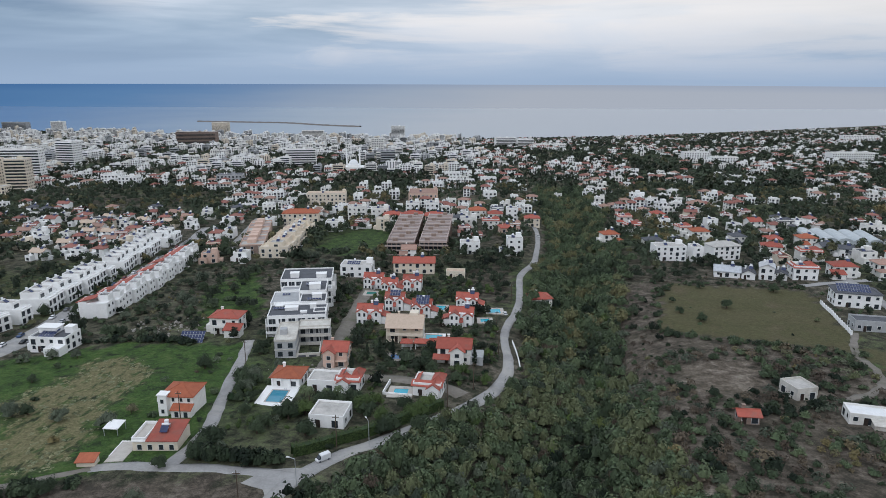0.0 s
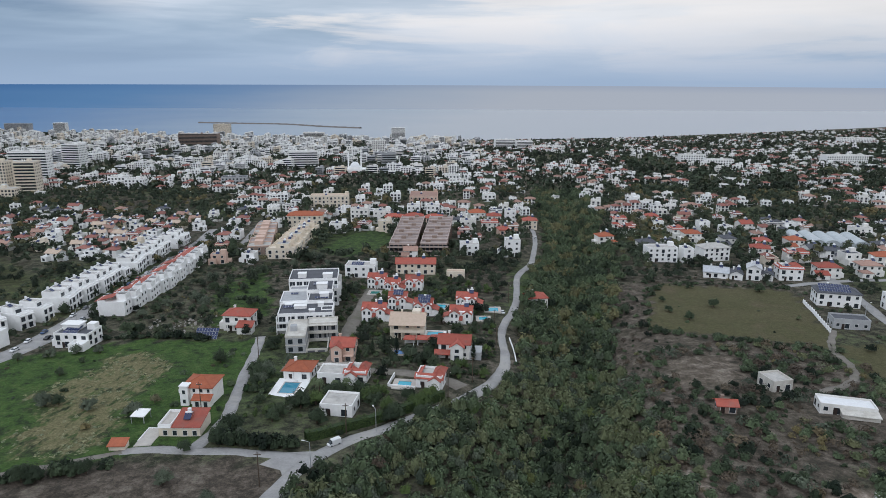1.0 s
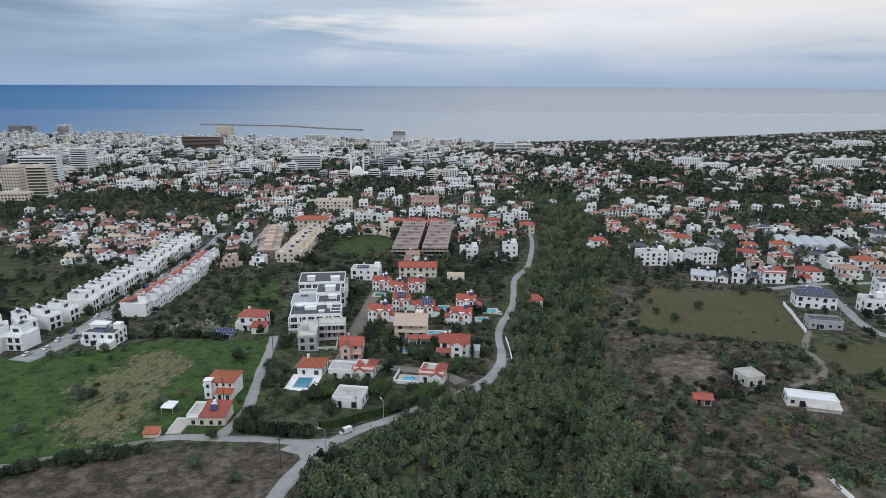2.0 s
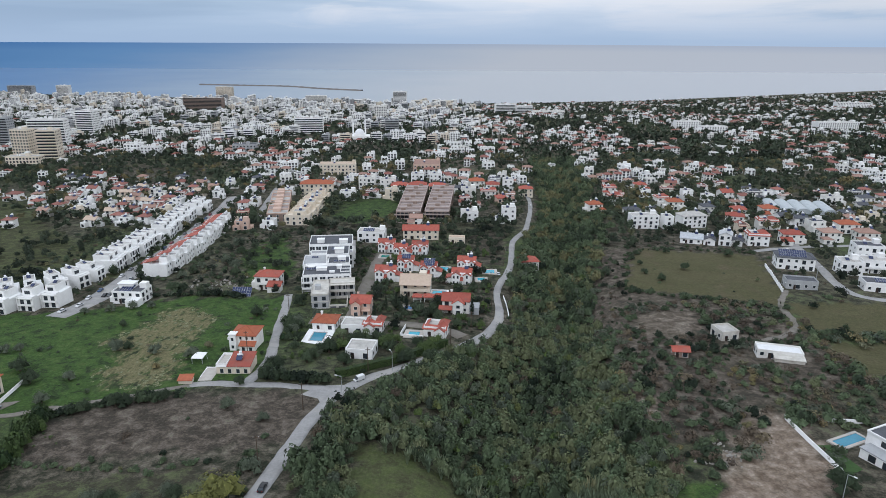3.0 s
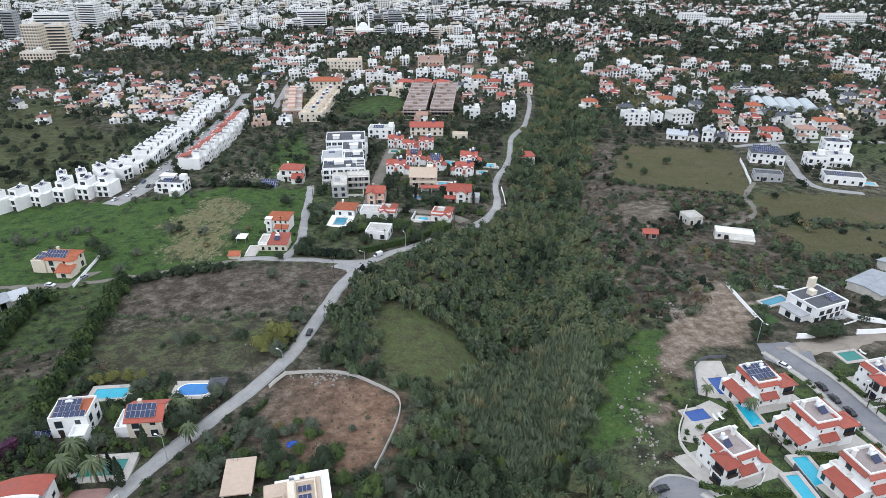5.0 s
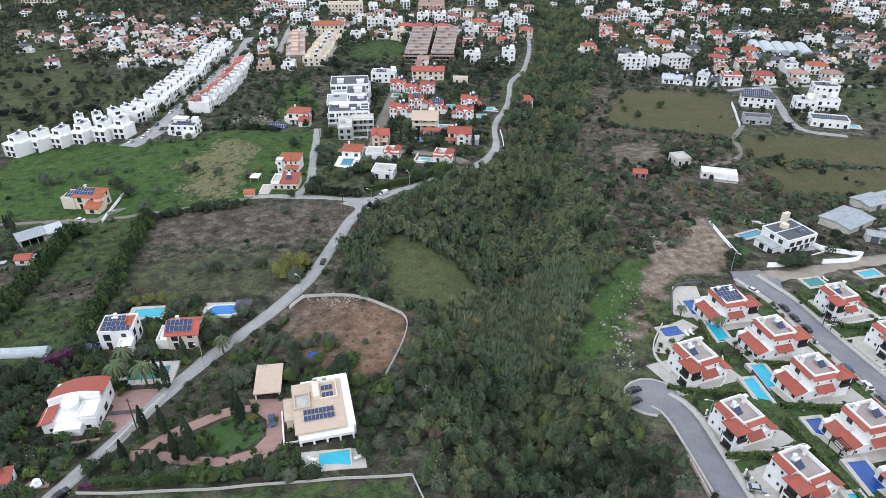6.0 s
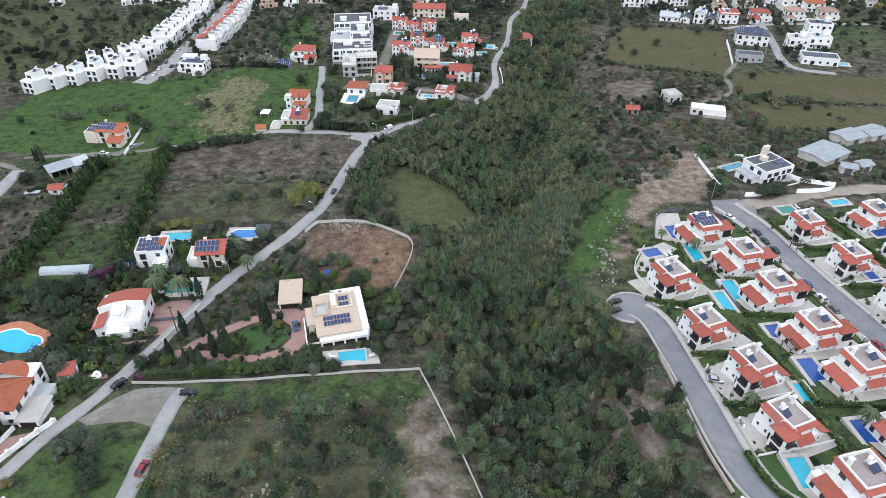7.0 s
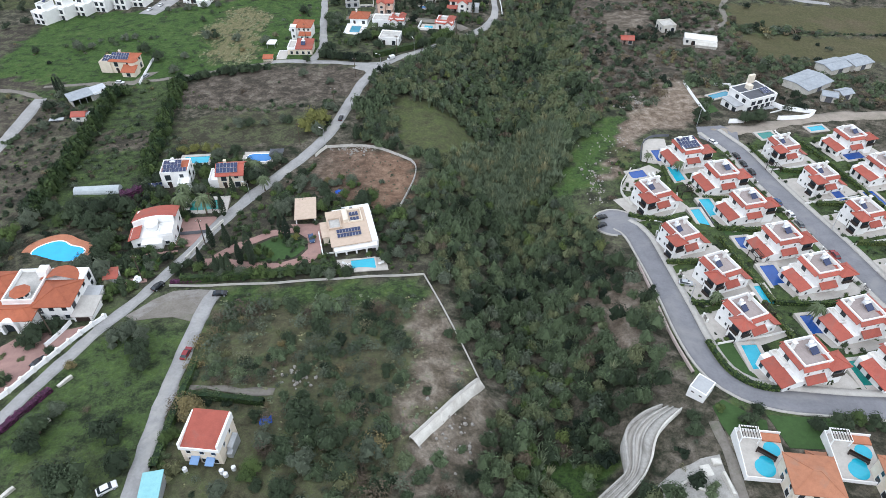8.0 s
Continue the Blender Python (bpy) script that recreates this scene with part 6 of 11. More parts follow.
def modern_villa():
    x, y = 110.2, 91.1
    root = thing("villa", x, y, 24, "white modern villa with grey flat roof and tall beige chimney wall", "villa")
    part("wall", Shape().box(-7.2, 7.2, -5, 5, -2, 5.6), BRIGHT, root)
    part("upper_overhang", Shape().box(-7.6, 7.5, -6.0, -5.0, 2.9, 5.6).box(7.2, 8.4, -5.0, 3.0, 2.9, 5.6), BRIGHT, root, "white upper floor overhang")
    part("roof", Shape().box(-7.2, 7.1, -5.6, 4.7, 5.6, 5.68), DARKROOF, root, "dark grey flat roof")
    part("parapet", Shape().parapet(-7.6, 7.5, -6.0, 5.0, 5.6, 0.4, 0.35), BRIGHT, root)
    part("chimney_wall", Shape().box(2.2, 5.2, 4.2, 5.4, -2, 9.0), CREAM, root, "tall beige stone chimney wall")
    part("roof_box", Shape().box(-1.6, 0.8, 0.6, 2.6, 5.68, 7.2), CREAM, root, "low beige roof box")
    part("roof_divider", Shape().box(-7.2, 7.1, -0.2, 0.0, 5.68, 5.9), BRIGHT, root)
    part("lower_wing", Shape().box(-11.6, -7.2, -3.4, 3.6, -2, 2.7), BRIGHT, root, "white single-storey wing")
    part("wing_roof", Shape().box(-11.9, -7.21, -3.8, 3.8, 2.7, 2.95), GREY, root, "grey wing roof slab")
    part("terrace", Shape().box(-13.5, 8.5, -9.4, -5.0, -2, 0.3), GREY, root, "grey paved terrace")
    part("terrace_wall", Shape().box(-13.5, -2.0, -9.6, -9.4, -2, 1.0).box(2.0, 8.5, -9.6, -9.4, -2, 1.0).box(8.4, 8.6, -9.4, -5, -2, 1.0), BRIGHT, root)
    part("entrance_ramp", Shape().lean(-1.6, 1.6, -12.5, -9.6, -0.8, 0.3, "-y"), CREAM, root, "beige paved ramp")
    for k, (u, w) in enumerate(((-5.2, 2.2), (-1.6, 2.6), (2.2, 1.6), (5.2, 2.2))):
        window(root, u, -5.0, 0.4, 0, w, 2.0, DARKWOOD), window(root, u, -6.0, 3.4, 0, w, 1.5, DARKWOOD)
    for v in (-3, 0.5):
        window(root, 8.4, v, 3.5, 90, 1.8, 1.4, DARKWOOD), window(root, -11.6, v, 0.5, -90, 1.8, 1.8, DARKWOOD), window(root, -7.2, v, 3.4, -90, 1.6, 1.5, DARKWOOD)
    solar_array(root, 4.0, -2.6, 5.9, 4, 2, 10)
    for child in root.children:
        child.matrix_basis = pose(0.9, 0, 0) @ Matrix.Diagonal((0.86, 1, 1, 1)) @ child.matrix_basis
    pool(102.2, 97.6, 9.0, 3.0, 24, POOL_TEAL, "long teal pool on a raised terrace beside a modern villa", 0.8)
    wall_run([(91.4, 109.0), (101.0, 108.2), (112.4, 107.2)], 1.1, 0.25, BRIGHT, "white garden wall of a modern villa")
    wall_run([(91.6, 108.8), (91.7, 95.7), (92.0, 82.3)], 1.1, 0.25, BRIGHT, "white garden wall beside a dirt plot")
    wall_run([(98.2, 75.2), (104.8, 75.6), (107.5, 79.0)], 1.6, 0.3, BRIGHT, "white retaining wall along a dirt road")
    wall_run([(119.6, 90.6), (121.8, 86.3), (127, 84.6), (132.5, 83.6)], 1.5, 0.3, BRIGHT, "white curved retaining wall beside a drive")
    wall_run([(116.5, 77.6), (122, 78.2), (128.7, 79.0), (132.6, 83.4)], 1.6, 0.3, BRIGHT, "white retaining wall below a modern villa")
    claim(x, y, 13), claim(101, 97.6, 6)
    sheet_poly("lawn", [(92.8, 95.6), (96.5, 95.9), (98.2, 85.2), (92.6, 82.0)], LAWN, "small green lawn by a white wall", 0.08, "lawn", "structure")
    for px, py, w, d, rz in ((139.6, 107.2, 15, 11, 32), (157.2, 123.6, 11, 8, 24), (168.6, 127.6, 10, 8, 24), (142.4, 94.6, 5, 4, -20), (148.8, 96.6, 5, 4, 20)):
        s = thing("shed", px, py, rz, "low farm shed with pale sheet metal roof", "shed", "farm sheds")
        part("wall", Shape().box(-w / 2, w / 2, -d / 2, d / 2, -1, 3.0), WALLSTONE, s)
        part("roof", Shape().gable(-w / 2, w / 2, -d / 2, d / 2, 3.0, 0.7), [SHEET, WALLSTONE], s)
        part("door", Shape().box(-1.2, 1.2, -0.06, 0, 0, 2.4), DARKROOF, s, m=pose(0, -d / 2, 0))
        claim(px, py, max(w, d) * 0.6)


modern_villa()


def right_houses():
    for x, y, w, d, n, rz, wall, roof, tile, label in [
            (120.4, 342, 16.6, 9, 3, 2, BRIGHT, "flat", FLAT, "white three-storey apartment block with rooftop heaters"), (134.2, 340, 5.6, 8, 3, 2, BRIGHT, "flat", FLAT, "narrow white apartment block"),
            (151, 346, 16, 9, 3, 12, BRIGHT, "hip", FLAT, "white apartment house with pale roof"), (137.5, 307, 11.5, 8, 1, -20, BRIGHT, "gable", METAL, "white modern house with sloping metal roof"),
            (146.4, 304, 6.0, 8, 1, -20, BRIGHT, "gable", DARKROOF, "white modern house with steep grey gable"), (155, 303.5, 6.4, 9, 2, -24, BRIGHT, "gable", METAL, "white modern house with steep grey roof"), (161.5, 303, 5.6, 9, 1, -24, BRIGHT, "gable", DARKROOF, "white and grey modern house with dark gable"),
            (172.5, 304, 11, 9, 2, -8, BRIGHT, "half", TILE, "white villa with solar roof and red tiles")]:
        house(x, y, w, d, n, rz, wall, roof, tile, tall=2.5 if n == 3 else 3.0, label=label)
        claim(x, y, max(w, d) * 0.7)
    for x, y, w, n, rz, roof, tile in [(193.7, 308, 14, 2, -6, "hip", TILE), (217.2, 312, 13, 2, -4, "hip", PALE_TILE), (238.7, 313, 14, 2, -4, "hip", PALE_TILE), (180.5, 352, 13, 2, -20, "hip", TILE), (195.7, 342, 14, 2, -8, "half", TILE),
                                       (223.2, 338, 11, 2, 0, "flat", DARKROOF), (239.1, 333, 15, 2, -5, "hip", ORANGE), (192.2, 374, 11.5, 2, -5, "hip", TILE), (212.7, 377, 12, 2, 0, "hip", ORANGE), (174.8, 383, 10, 2, 4, "hip", DARKROOF)]:
        house(x, y, w * 0.8, 8, n, rz, WHITE, roof, tile, tall=2.8, wing=1 + int(x * 3 + y) % 6, label="white house with %s roof among garden trees" % {"hip": "a hipped tiled", "half": "a part tiled", "flat": "a flat"}[roof])
        claim(x, y, w * 0.7)
    for x, y, w, n, rz, roof, tile in [(124.5, 382, 13, 1, 0, "hip", DARKROOF), (153.7, 414, 10, 2, 8, "half", TILE), (158.0, 398, 13, 2, 0, "hip", ORANGE), (208.6, 436, 11, 2, 10, "gable", TILE), (228.8, 436, 13, 2, 0, "half", DARKROOF),
                                       (277.7, 417, 15, 2, -4, "flat", FLAT), (301.7, 417, 12, 2, 4, "hip", DARKROOF), (121.0, 416, 10, 2, 15, "half", TILE), (101.2, 393, 12, 2, 10, "hip", ORANGE), (126.2, 453, 11, 2, -5, "half", TILE), (152.8, 464, 11, 2, 0, "hip", TILE)]:
        house(x, y, w * 0.82, 8, n, rz, WHITE, roof, tile, tall=2.8, wing=1 + int(x * 3 + y) % 6, label="white hillside house with tiled roof and small garden")
        claim(x, y, w * 0.7)
    house(171, 260.5, 17, 10, 2, -14, BRIGHT, "hip", DARKROOF, label="large white villa with solar panels covering its roof", solar=(12, 3), heat=False)
    house(158, 229, 13, 7, 1, -12, GREY, "flat", DARKROOF, tall=3.4, label="low grey modern annexe with dark flat roof", heat=False)
    house(192.6, 251.5, 10, 9, 2, -10, BRIGHT, "flat", FLAT, label="white cube house with flat roof")
    house(205.6, 254, 12, 9, 2, -10, BRIGHT, "flat", FLAT, label="white cube house with roof terrace", porch=True)
    house(212.8, 271, 13, 9, 3, -10, BRIGHT, "flat", DARKROOF, label="white modern house with blue glass bands", porch=True)
    house(193.7, 226, 18, 9, 1, -14, BRIGHT, "flat", DARKROOF, tall=3.6, label="low white modern house with dark roof and solar panels", solar=(5, 2), heat=False)
    pool(205, 223, 6, 3.5, -14, POOL_CYAN, "turquoise pool beside a low modern house", 1.2)
    wall_run([(147, 222), (152, 240), (158, 262)], 1.4, 0.25, BRIGHT, "white villa boundary wall with piers", 3.0)
    house(99.8, 169.0, 6.6, 7, 1, 12, WALLSTONE, "flat", FLAT, label="small bare block farm building", heat=False, gap=3)
    r = house(110.8, 152.0, 14, 6.0, 1, -15, WHITE, "flat", TANK, tall=2.4, label="long low white farm building with flat roof", heat=False, gap=2.6)
    part("lean_to", Shape().box(-2, 7, -5.6, -3.0, -1, 1.8).lean(-2.3, 7.2, -6.0, -2.9, 1.9, 2.4, "-y", 0), WALLSTONE, r, "pale block lean-to")
    house(78.2, 152.6, 5.2, 3.6, 1, -6, BROWN, "gable", TILE, tall=2.4, label="tiny hut with a red sheet roof", heat=False, gap=2.5)
    for x, y, r in ((171, 260, 12), (160, 230, 12), (193, 251, 8), (206, 254, 9), (213, 271, 9), (194, 226, 12), (100, 170, 6), (111, 150, 10), (78, 152.6, 5)):
        claim(x, y, r)
    g = thing("greenhouse", 243, 396, -12, "large pale film greenhouse of five rounded tunnels", "greenhouse")
    for i in range(5):
        s = Shape()
        for k in range(8):
            a, b = math.pi * k / 8, math.pi * (k + 1) / 8
            xa, xb, za, zb = 4.2 * math.cos(a), 4.2 * math.cos(b), 2.2 + 2.4 * math.sin(a), 2.2 + 2.4 * math.sin(b)
            s.face([(xa, -14, za), (xb, -14, zb), (xb, 14, zb), (xa, 14, za)][::-1])
            for yy in (-14, 14):
                s.face([(xa, yy, za), (xb, yy, zb), (xb, yy, -1), (xa, yy, -1)])
        s.box(-4.2, -4.1, -14, 14, -1, 2.2).box(4.1, 4.2, -14, 14, -1, 2.2)
        part("tunnel", s, GREENHOUSE, g, m=pose((i - 2) * 8.4, 0, 0))
    claim(243, 396, 24)
    t = thing("growing_tunnel", -106.5, 25.5, 6, "low translucent film growing tunnel in a vegetable plot", "greenhouse")
    s = Shape()
    for k in range(8):
        a, b = math.pi * k / 8, math.pi * (k + 1) / 8
        s.face([(-6.5, 1.8 * math.cos(a), 1.9 * math.sin(a)), (6.5, 1.8 * math.cos(a), 1.9 * math.sin(a)), (6.5, 1.8 * math.cos(b), 1.9 * math.sin(b)), (-6.5, 1.8 * math.cos(b), 1.9 * math.sin(b))])
    for e in (-6.5, 6.5):
        s.face([(e, 1.8 * math.cos(math.pi * k / 8), 1.9 * math.sin(math.pi * k / 8)) for k in range(9)])
    part("cover", s, GREENHOUSE, t)
    for i in range(6):
        part("hoop", Shape().box(-0.05, 0.05, -1.84, 1.84, -0.3, 0.1), METAL, t, m=pose(-6.2 + i * 2.5, 0, 0))
    claim(-106.5, 25.5, 7)


right_houses()


def gable_villa(x, y, w, rz, label, flip=1, solar=None, wide=False):
    """A white villa of small bays, each with its own red gable, and a low tiled porch."""
    r = thing("villa", x, y, rz, label, "villa", "villas of the small estate")
    a, h = w / 2, 5.0
    part("wall", Shape().box(-a, a, -2.6, 3.6, -2, h).box(-a * 0.95, -a * 0.1, -4.2, -2.6, -2, h - 0.2).box(a * 0.22, a * 0.98, -3.6, -2.6, -2, h - 0.5), BRIGHT, r)
    part("main_roof", Shape().gable(-a, a, -1.6, 3.6, h, 1.5, 0.35), [TILE, BRIGHT], r)
    part("front_gable", Shape().gable(-a * 0.95, -a * 0.1, -4.2, 0.6, h - 0.2, 1.15, 0.3, along="y"), [TILE, BRIGHT], r, "small red front gable")
    part("front_gable", Shape().gable(a * 0.22, a * 0.98, -3.6, 0.6, h - 0.5, 1.05, 0.3, along="y"), [TILE, BRIGHT], r, "small red front gable")
    b0, b1 = sorted((flip * a, flip * (a + 2.6)))
    part("side_wing", Shape().box(b0, b1, -3.2, 1.6, -2, 2.7), BRIGHT, r, "low white side wing")
    part("side_roof", Shape().lean(b0 - 0.2, b1 + 0.2, -3.6, 1.8, 2.75, 3.9, "+x" if flip > 0 else "-x"), TILE, r, "red tiled lean-to roof")
    part("porch_roof", Shape().lean(-a * 0.08, a * 0.24, -5.4, -2.6, 2.5, 3.3, "-y"), TILE, r, "red tiled porch roof")
    for k in (-a * 0.06, a * 0.2):
        part("porch_column", Shape().box(k - 0.14, k + 0.14, -5.2, -4.9, -1.5, 2.45), BRIGHT, r)
    part("chimney", Shape().box(-0.35, 0.35, -0.35, 0.35, -1.0, 1.1).box(-0.45, 0.45, -0.45, 0.45, 1.1, 1.25), BRIGHT, r, m=pose(a * 0.1, 1.6, h + 1.3))
    for xx, yy in ((-a * 0.72, -4.2), (-a * 0.32, -4.2), (a * 0.6, -3.6)):
        for fl in (0.2, 2.9):
            window(r, xx, yy, fl, 0, 0.95, 1.5)
    for yy in (-1.0, 1.4):
        window(r, -a, yy, 3.0, -90, 1.0, 1.3), window(r, a, yy, 3.0, 90, 1.0, 1.3)
    if solar:
        solar_array(r, 0.2, -0.2, h + 1.15, solar[0], solar[1], 24)
    else:
        heater(r, a * 0.45, 1.2, h + 1.1)
    claim(x, y, 6.5)
    return r


def apartment_complex():
    """White apartment blocks that step down a slope under dark flat roofs, with a bare concrete one in front."""
    ox, oy, turn = -52.0, 235.0, 7.0
    c, q, base = math.cos(radians(turn)), math.sin(radians(turn)), gz(-52.0, 235.0)

    def lift(u, v):
        return gz(ox + u * c - v * q, oy + u * q + v * c) - base

    root = thing("apartment_block", ox, oy, turn, "white stepped apartment block with dark flat roofs and solar panels", "apartment block", "apartment complex")
    bay_glass = shared("wide_glazing", lambda: Shape().box(-1.15, 1.15, -0.05, 0.0, 0, 2.0).box(-1.25, 1.25, -0.09, -0.05, 2.0, 2.1, 1).box(-0.04, 0.04, -0.09, -0.05, 0, 2.0, 1).mesh("glazing", [GLASS, FRAME]))
    for u0, u1, v0, v1, h, roof in ((-11.8, 8.6, -17.0, -5.0, 7.6, DARKROOF), (-11.9, -1.0, -5.0, 4.0, 6.2, BRIGHT), (-13.6, -2.8, 4.0, 18.0, 6.6, GREY), (-1.6, 8.0, -5.0, 5.0, 9.3, DARKROOF), (-2.8, 7.6, 5.0, 18.6, 10.8, DARKROOF), (-12.0, 9.0, 24.0, 40.0, 10.4, DARKROOF), (-11.0, 9.0, 18.6, 24.0, 7.2, GREY)):
        top = h + lift((u0 + u1) / 2, (v0 + v1) / 2)
        part("wall", Shape().box(u0, u1, v0 + 0.01, v1, -5, top), BRIGHT, root)
        part("flat_roof", Shape().box(u0 + 0.3, u1 - 0.3, v0 + 0.3, v1 - 0.3, top, top + 0.06), roof, root, "flat felted roof")
        part("parapet", Shape().parapet(u0, u1, v0, v1, top, 0.5, 0.28), BRIGHT, root)
        n = max(2, int((u1 - u0) / 3.0))
        for fl in range(int(h / 2.9)):
            z = top - 2.7 - fl * 2.9
            for k in range(n):
                part("glazing", bay_glass, None, root, m=pose(u0 + (k + 0.5) * (u1 - u0) / n, v0 - 0.01, z))
            for k in range(max(2, int((v1 - v0) / 3.4))):
                part("glazing", bay_glass, None, root, m=pose(u1 + 0.01, v0 + (k + 0.5) * (v1 - v0) / max(2, int((v1 - v0) / 3.4)), z, 0, 0, 90))
    # terraces with parapets and fins along the front of the lower block
    top = 7.6 + lift(-1.5, -11)
    for fl in range(3):
        z = top - 2.75 - fl * 2.6
        part("terrace", Shape().box(-12.2, 8.9, -18.8, -17.0, z - 0.2, z).box(-12.2, 8.9, -18.8, -18.68, z, z + 0.75), BRIGHT, root, "long white terrace with parapet")
        for k in range(5):
            part("fin", Shape().box(-0.1, 0.1, -18.7, -17.0, z, z + 2.4), BRIGHT, root, m=pose(-12.1 + k * 5.2, 0, 0))
    part("roof_canopy", Shape().parapet(4.2, 8.6, -16.8, -12.4, top + 1.3, 0.3, 0.35), BRIGHT, root, "open white roof frame")
    for u, v, w, d, h in ((-4.0, -9.6, 4.6, 2.6, 1.1), (-8.6, -7.2, 2.6, 1.8, 0.9), (3.6, -8.6, 2.2, 1.8, 1.6), (0.6, -13.6, 2.2, 1.4, 0.7)):
        part("skylight", Shape().box(u - w / 2, u + w / 2, v - d / 2, v + d / 2, top, top + h).box(u - w / 2 - 0.12, u + w / 2 + 0.12, v - d / 2 - 0.12, v + d / 2 + 0.12, top + h, top + h + 0.12), BRIGHT, root, "white skylight box")
    for u, v, w, d, z in ((3.2, 8.6, 4.2, 3.2, 10.9), (4.6, -1.0, 3.4, 2.6, 9.4), (-6.5, 28.5, 3.4, 2.8, 10.2), (4.5, 27.5, 4.0, 3.0, 10.2)):
        z += lift(u, v)
        part("stair_box", Shape().box(u - w / 2, u + w / 2, v - d / 2, v + d / 2, z - 0.4, z + 1.9).box(u - w / 2 - 0.2, u + w / 2 + 0.2, v - d / 2 - 0.2, v + d / 2 + 0.2, z + 1.9, z + 2.05), BRIGHT, root, "white stair housing")
    for k in range(4):
        part("side_wall", Shape().box(9.0, 9.4 + 0.8 * (k % 2), 19 + k * 5.4, 19.3 + k * 5.4, -5, 8.8 - 0.6 * (k % 2)), BRIGHT, root, "white party wall fin")
    for u, v, z, nx, ny, tilt in ((-1.5, 34.0, 9.6, 17, 4, 4), (-8.0, -9.0, 7.9, 5, 1, 12), (2.5, 13.5, 11.1, 6, 2, 6), (-8.6, 14.5, 6.8, 3, 1, 10), (3.6, -2.6, 9.6, 5, 1, 10)):
        solar_array(root, u, v, z + lift(u, v), nx, ny, tilt)
    bare = thing("apartment_block", ox, oy, turn, "unfinished grey concrete apartment block with open floors", "apartment block", "apartment complex")
    g = lift(0, -30)
    for u0, u1, v0, v1 in ((-6.6, 0.0, -38.4, -22.0), (0.0, 10.4, -26.5, -20.5)):
        for fl in range(3):
            part("slab", Shape().box(u0 - 0.15, u1 + 0.15, v0 - (0.15 if u0 < 0 else 1.6), v1, g + fl * 2.9 - 0.25 + 0.4, g + fl * 2.9 + 0.4), WALLSTONE, bare, "bare concrete floor slab")
        part("wall", Shape().box(u0, u1, v0, v1, g - 4, g + 5.95), GREY, bare, "bare concrete wall")
        part("upstand", Shape().parapet(u0 - 0.15, u1 + 0.15, v0 - 0.15, v1, g + 6.2, 0.45, 0.25), WALLSTONE, bare)
        for fl in range(2):
            z = g + fl * 2.9 + 0.45
            n = 2 if u0 < 0 else 4
            for k in range(n):
                # dark plate on the solid wall in place of a shaded window hole
                part("opening", Shape().box(-0.75, 0.75, -0.04, 0.0, 0, 1.6), GLASS, bare, m=pose(u0 + (k + 0.5) * (u1 - u0) / n, v0 - 0.01, z + 0.4))
            if u0 >= 0:
                part("rail", Shape().box(u0, u1 + 0.1, v0 - 1.6, v0 - 1.48, z, z + 0.85), WALLSTONE, bare)
                for k in range(4):
                    part("column", Shape().box(-0.16, 0.16, -0.16, 0.16, 0, 2.6), GREY, bare, m=pose(u0 + 0.4 + k * 3.2, v0 - 1.4, z))
    part("roof_box", Shape().box(-5.4, -3.2, -33, -30.5, g + 6.2, g + 8.0), GREY, bare)
    yard = thing("boundary_wall", ox, oy, turn, "bare concrete yard wall with openings before an unfinished block", "wall")
    part("wall", Shape().box(0.1, 7.4, -38.2, -37.9, g - 3, g + 1.6).box(7.2, 7.5, -37.9, -27, g - 3, g + 1.4).box(0.1, 0.4, -37.9, -28, g - 3, g + 1.2), WALLSTONE, yard)
    for k in range(2):
        # dark plate painted as the shade of a gap; the wall is solid
        part("opening", Shape().box(-1.2, 1.2, -0.05, 0, 0, 1.1), DARKROOF, yard, m=pose(1.9 + 3.4 * k, -38.22, g - 0.2))
    for yy in (199, 208, 218, 230, 240, 252, 264, 273):
        claim(ox - (yy - 235) * 0.12, yy, 10.5)


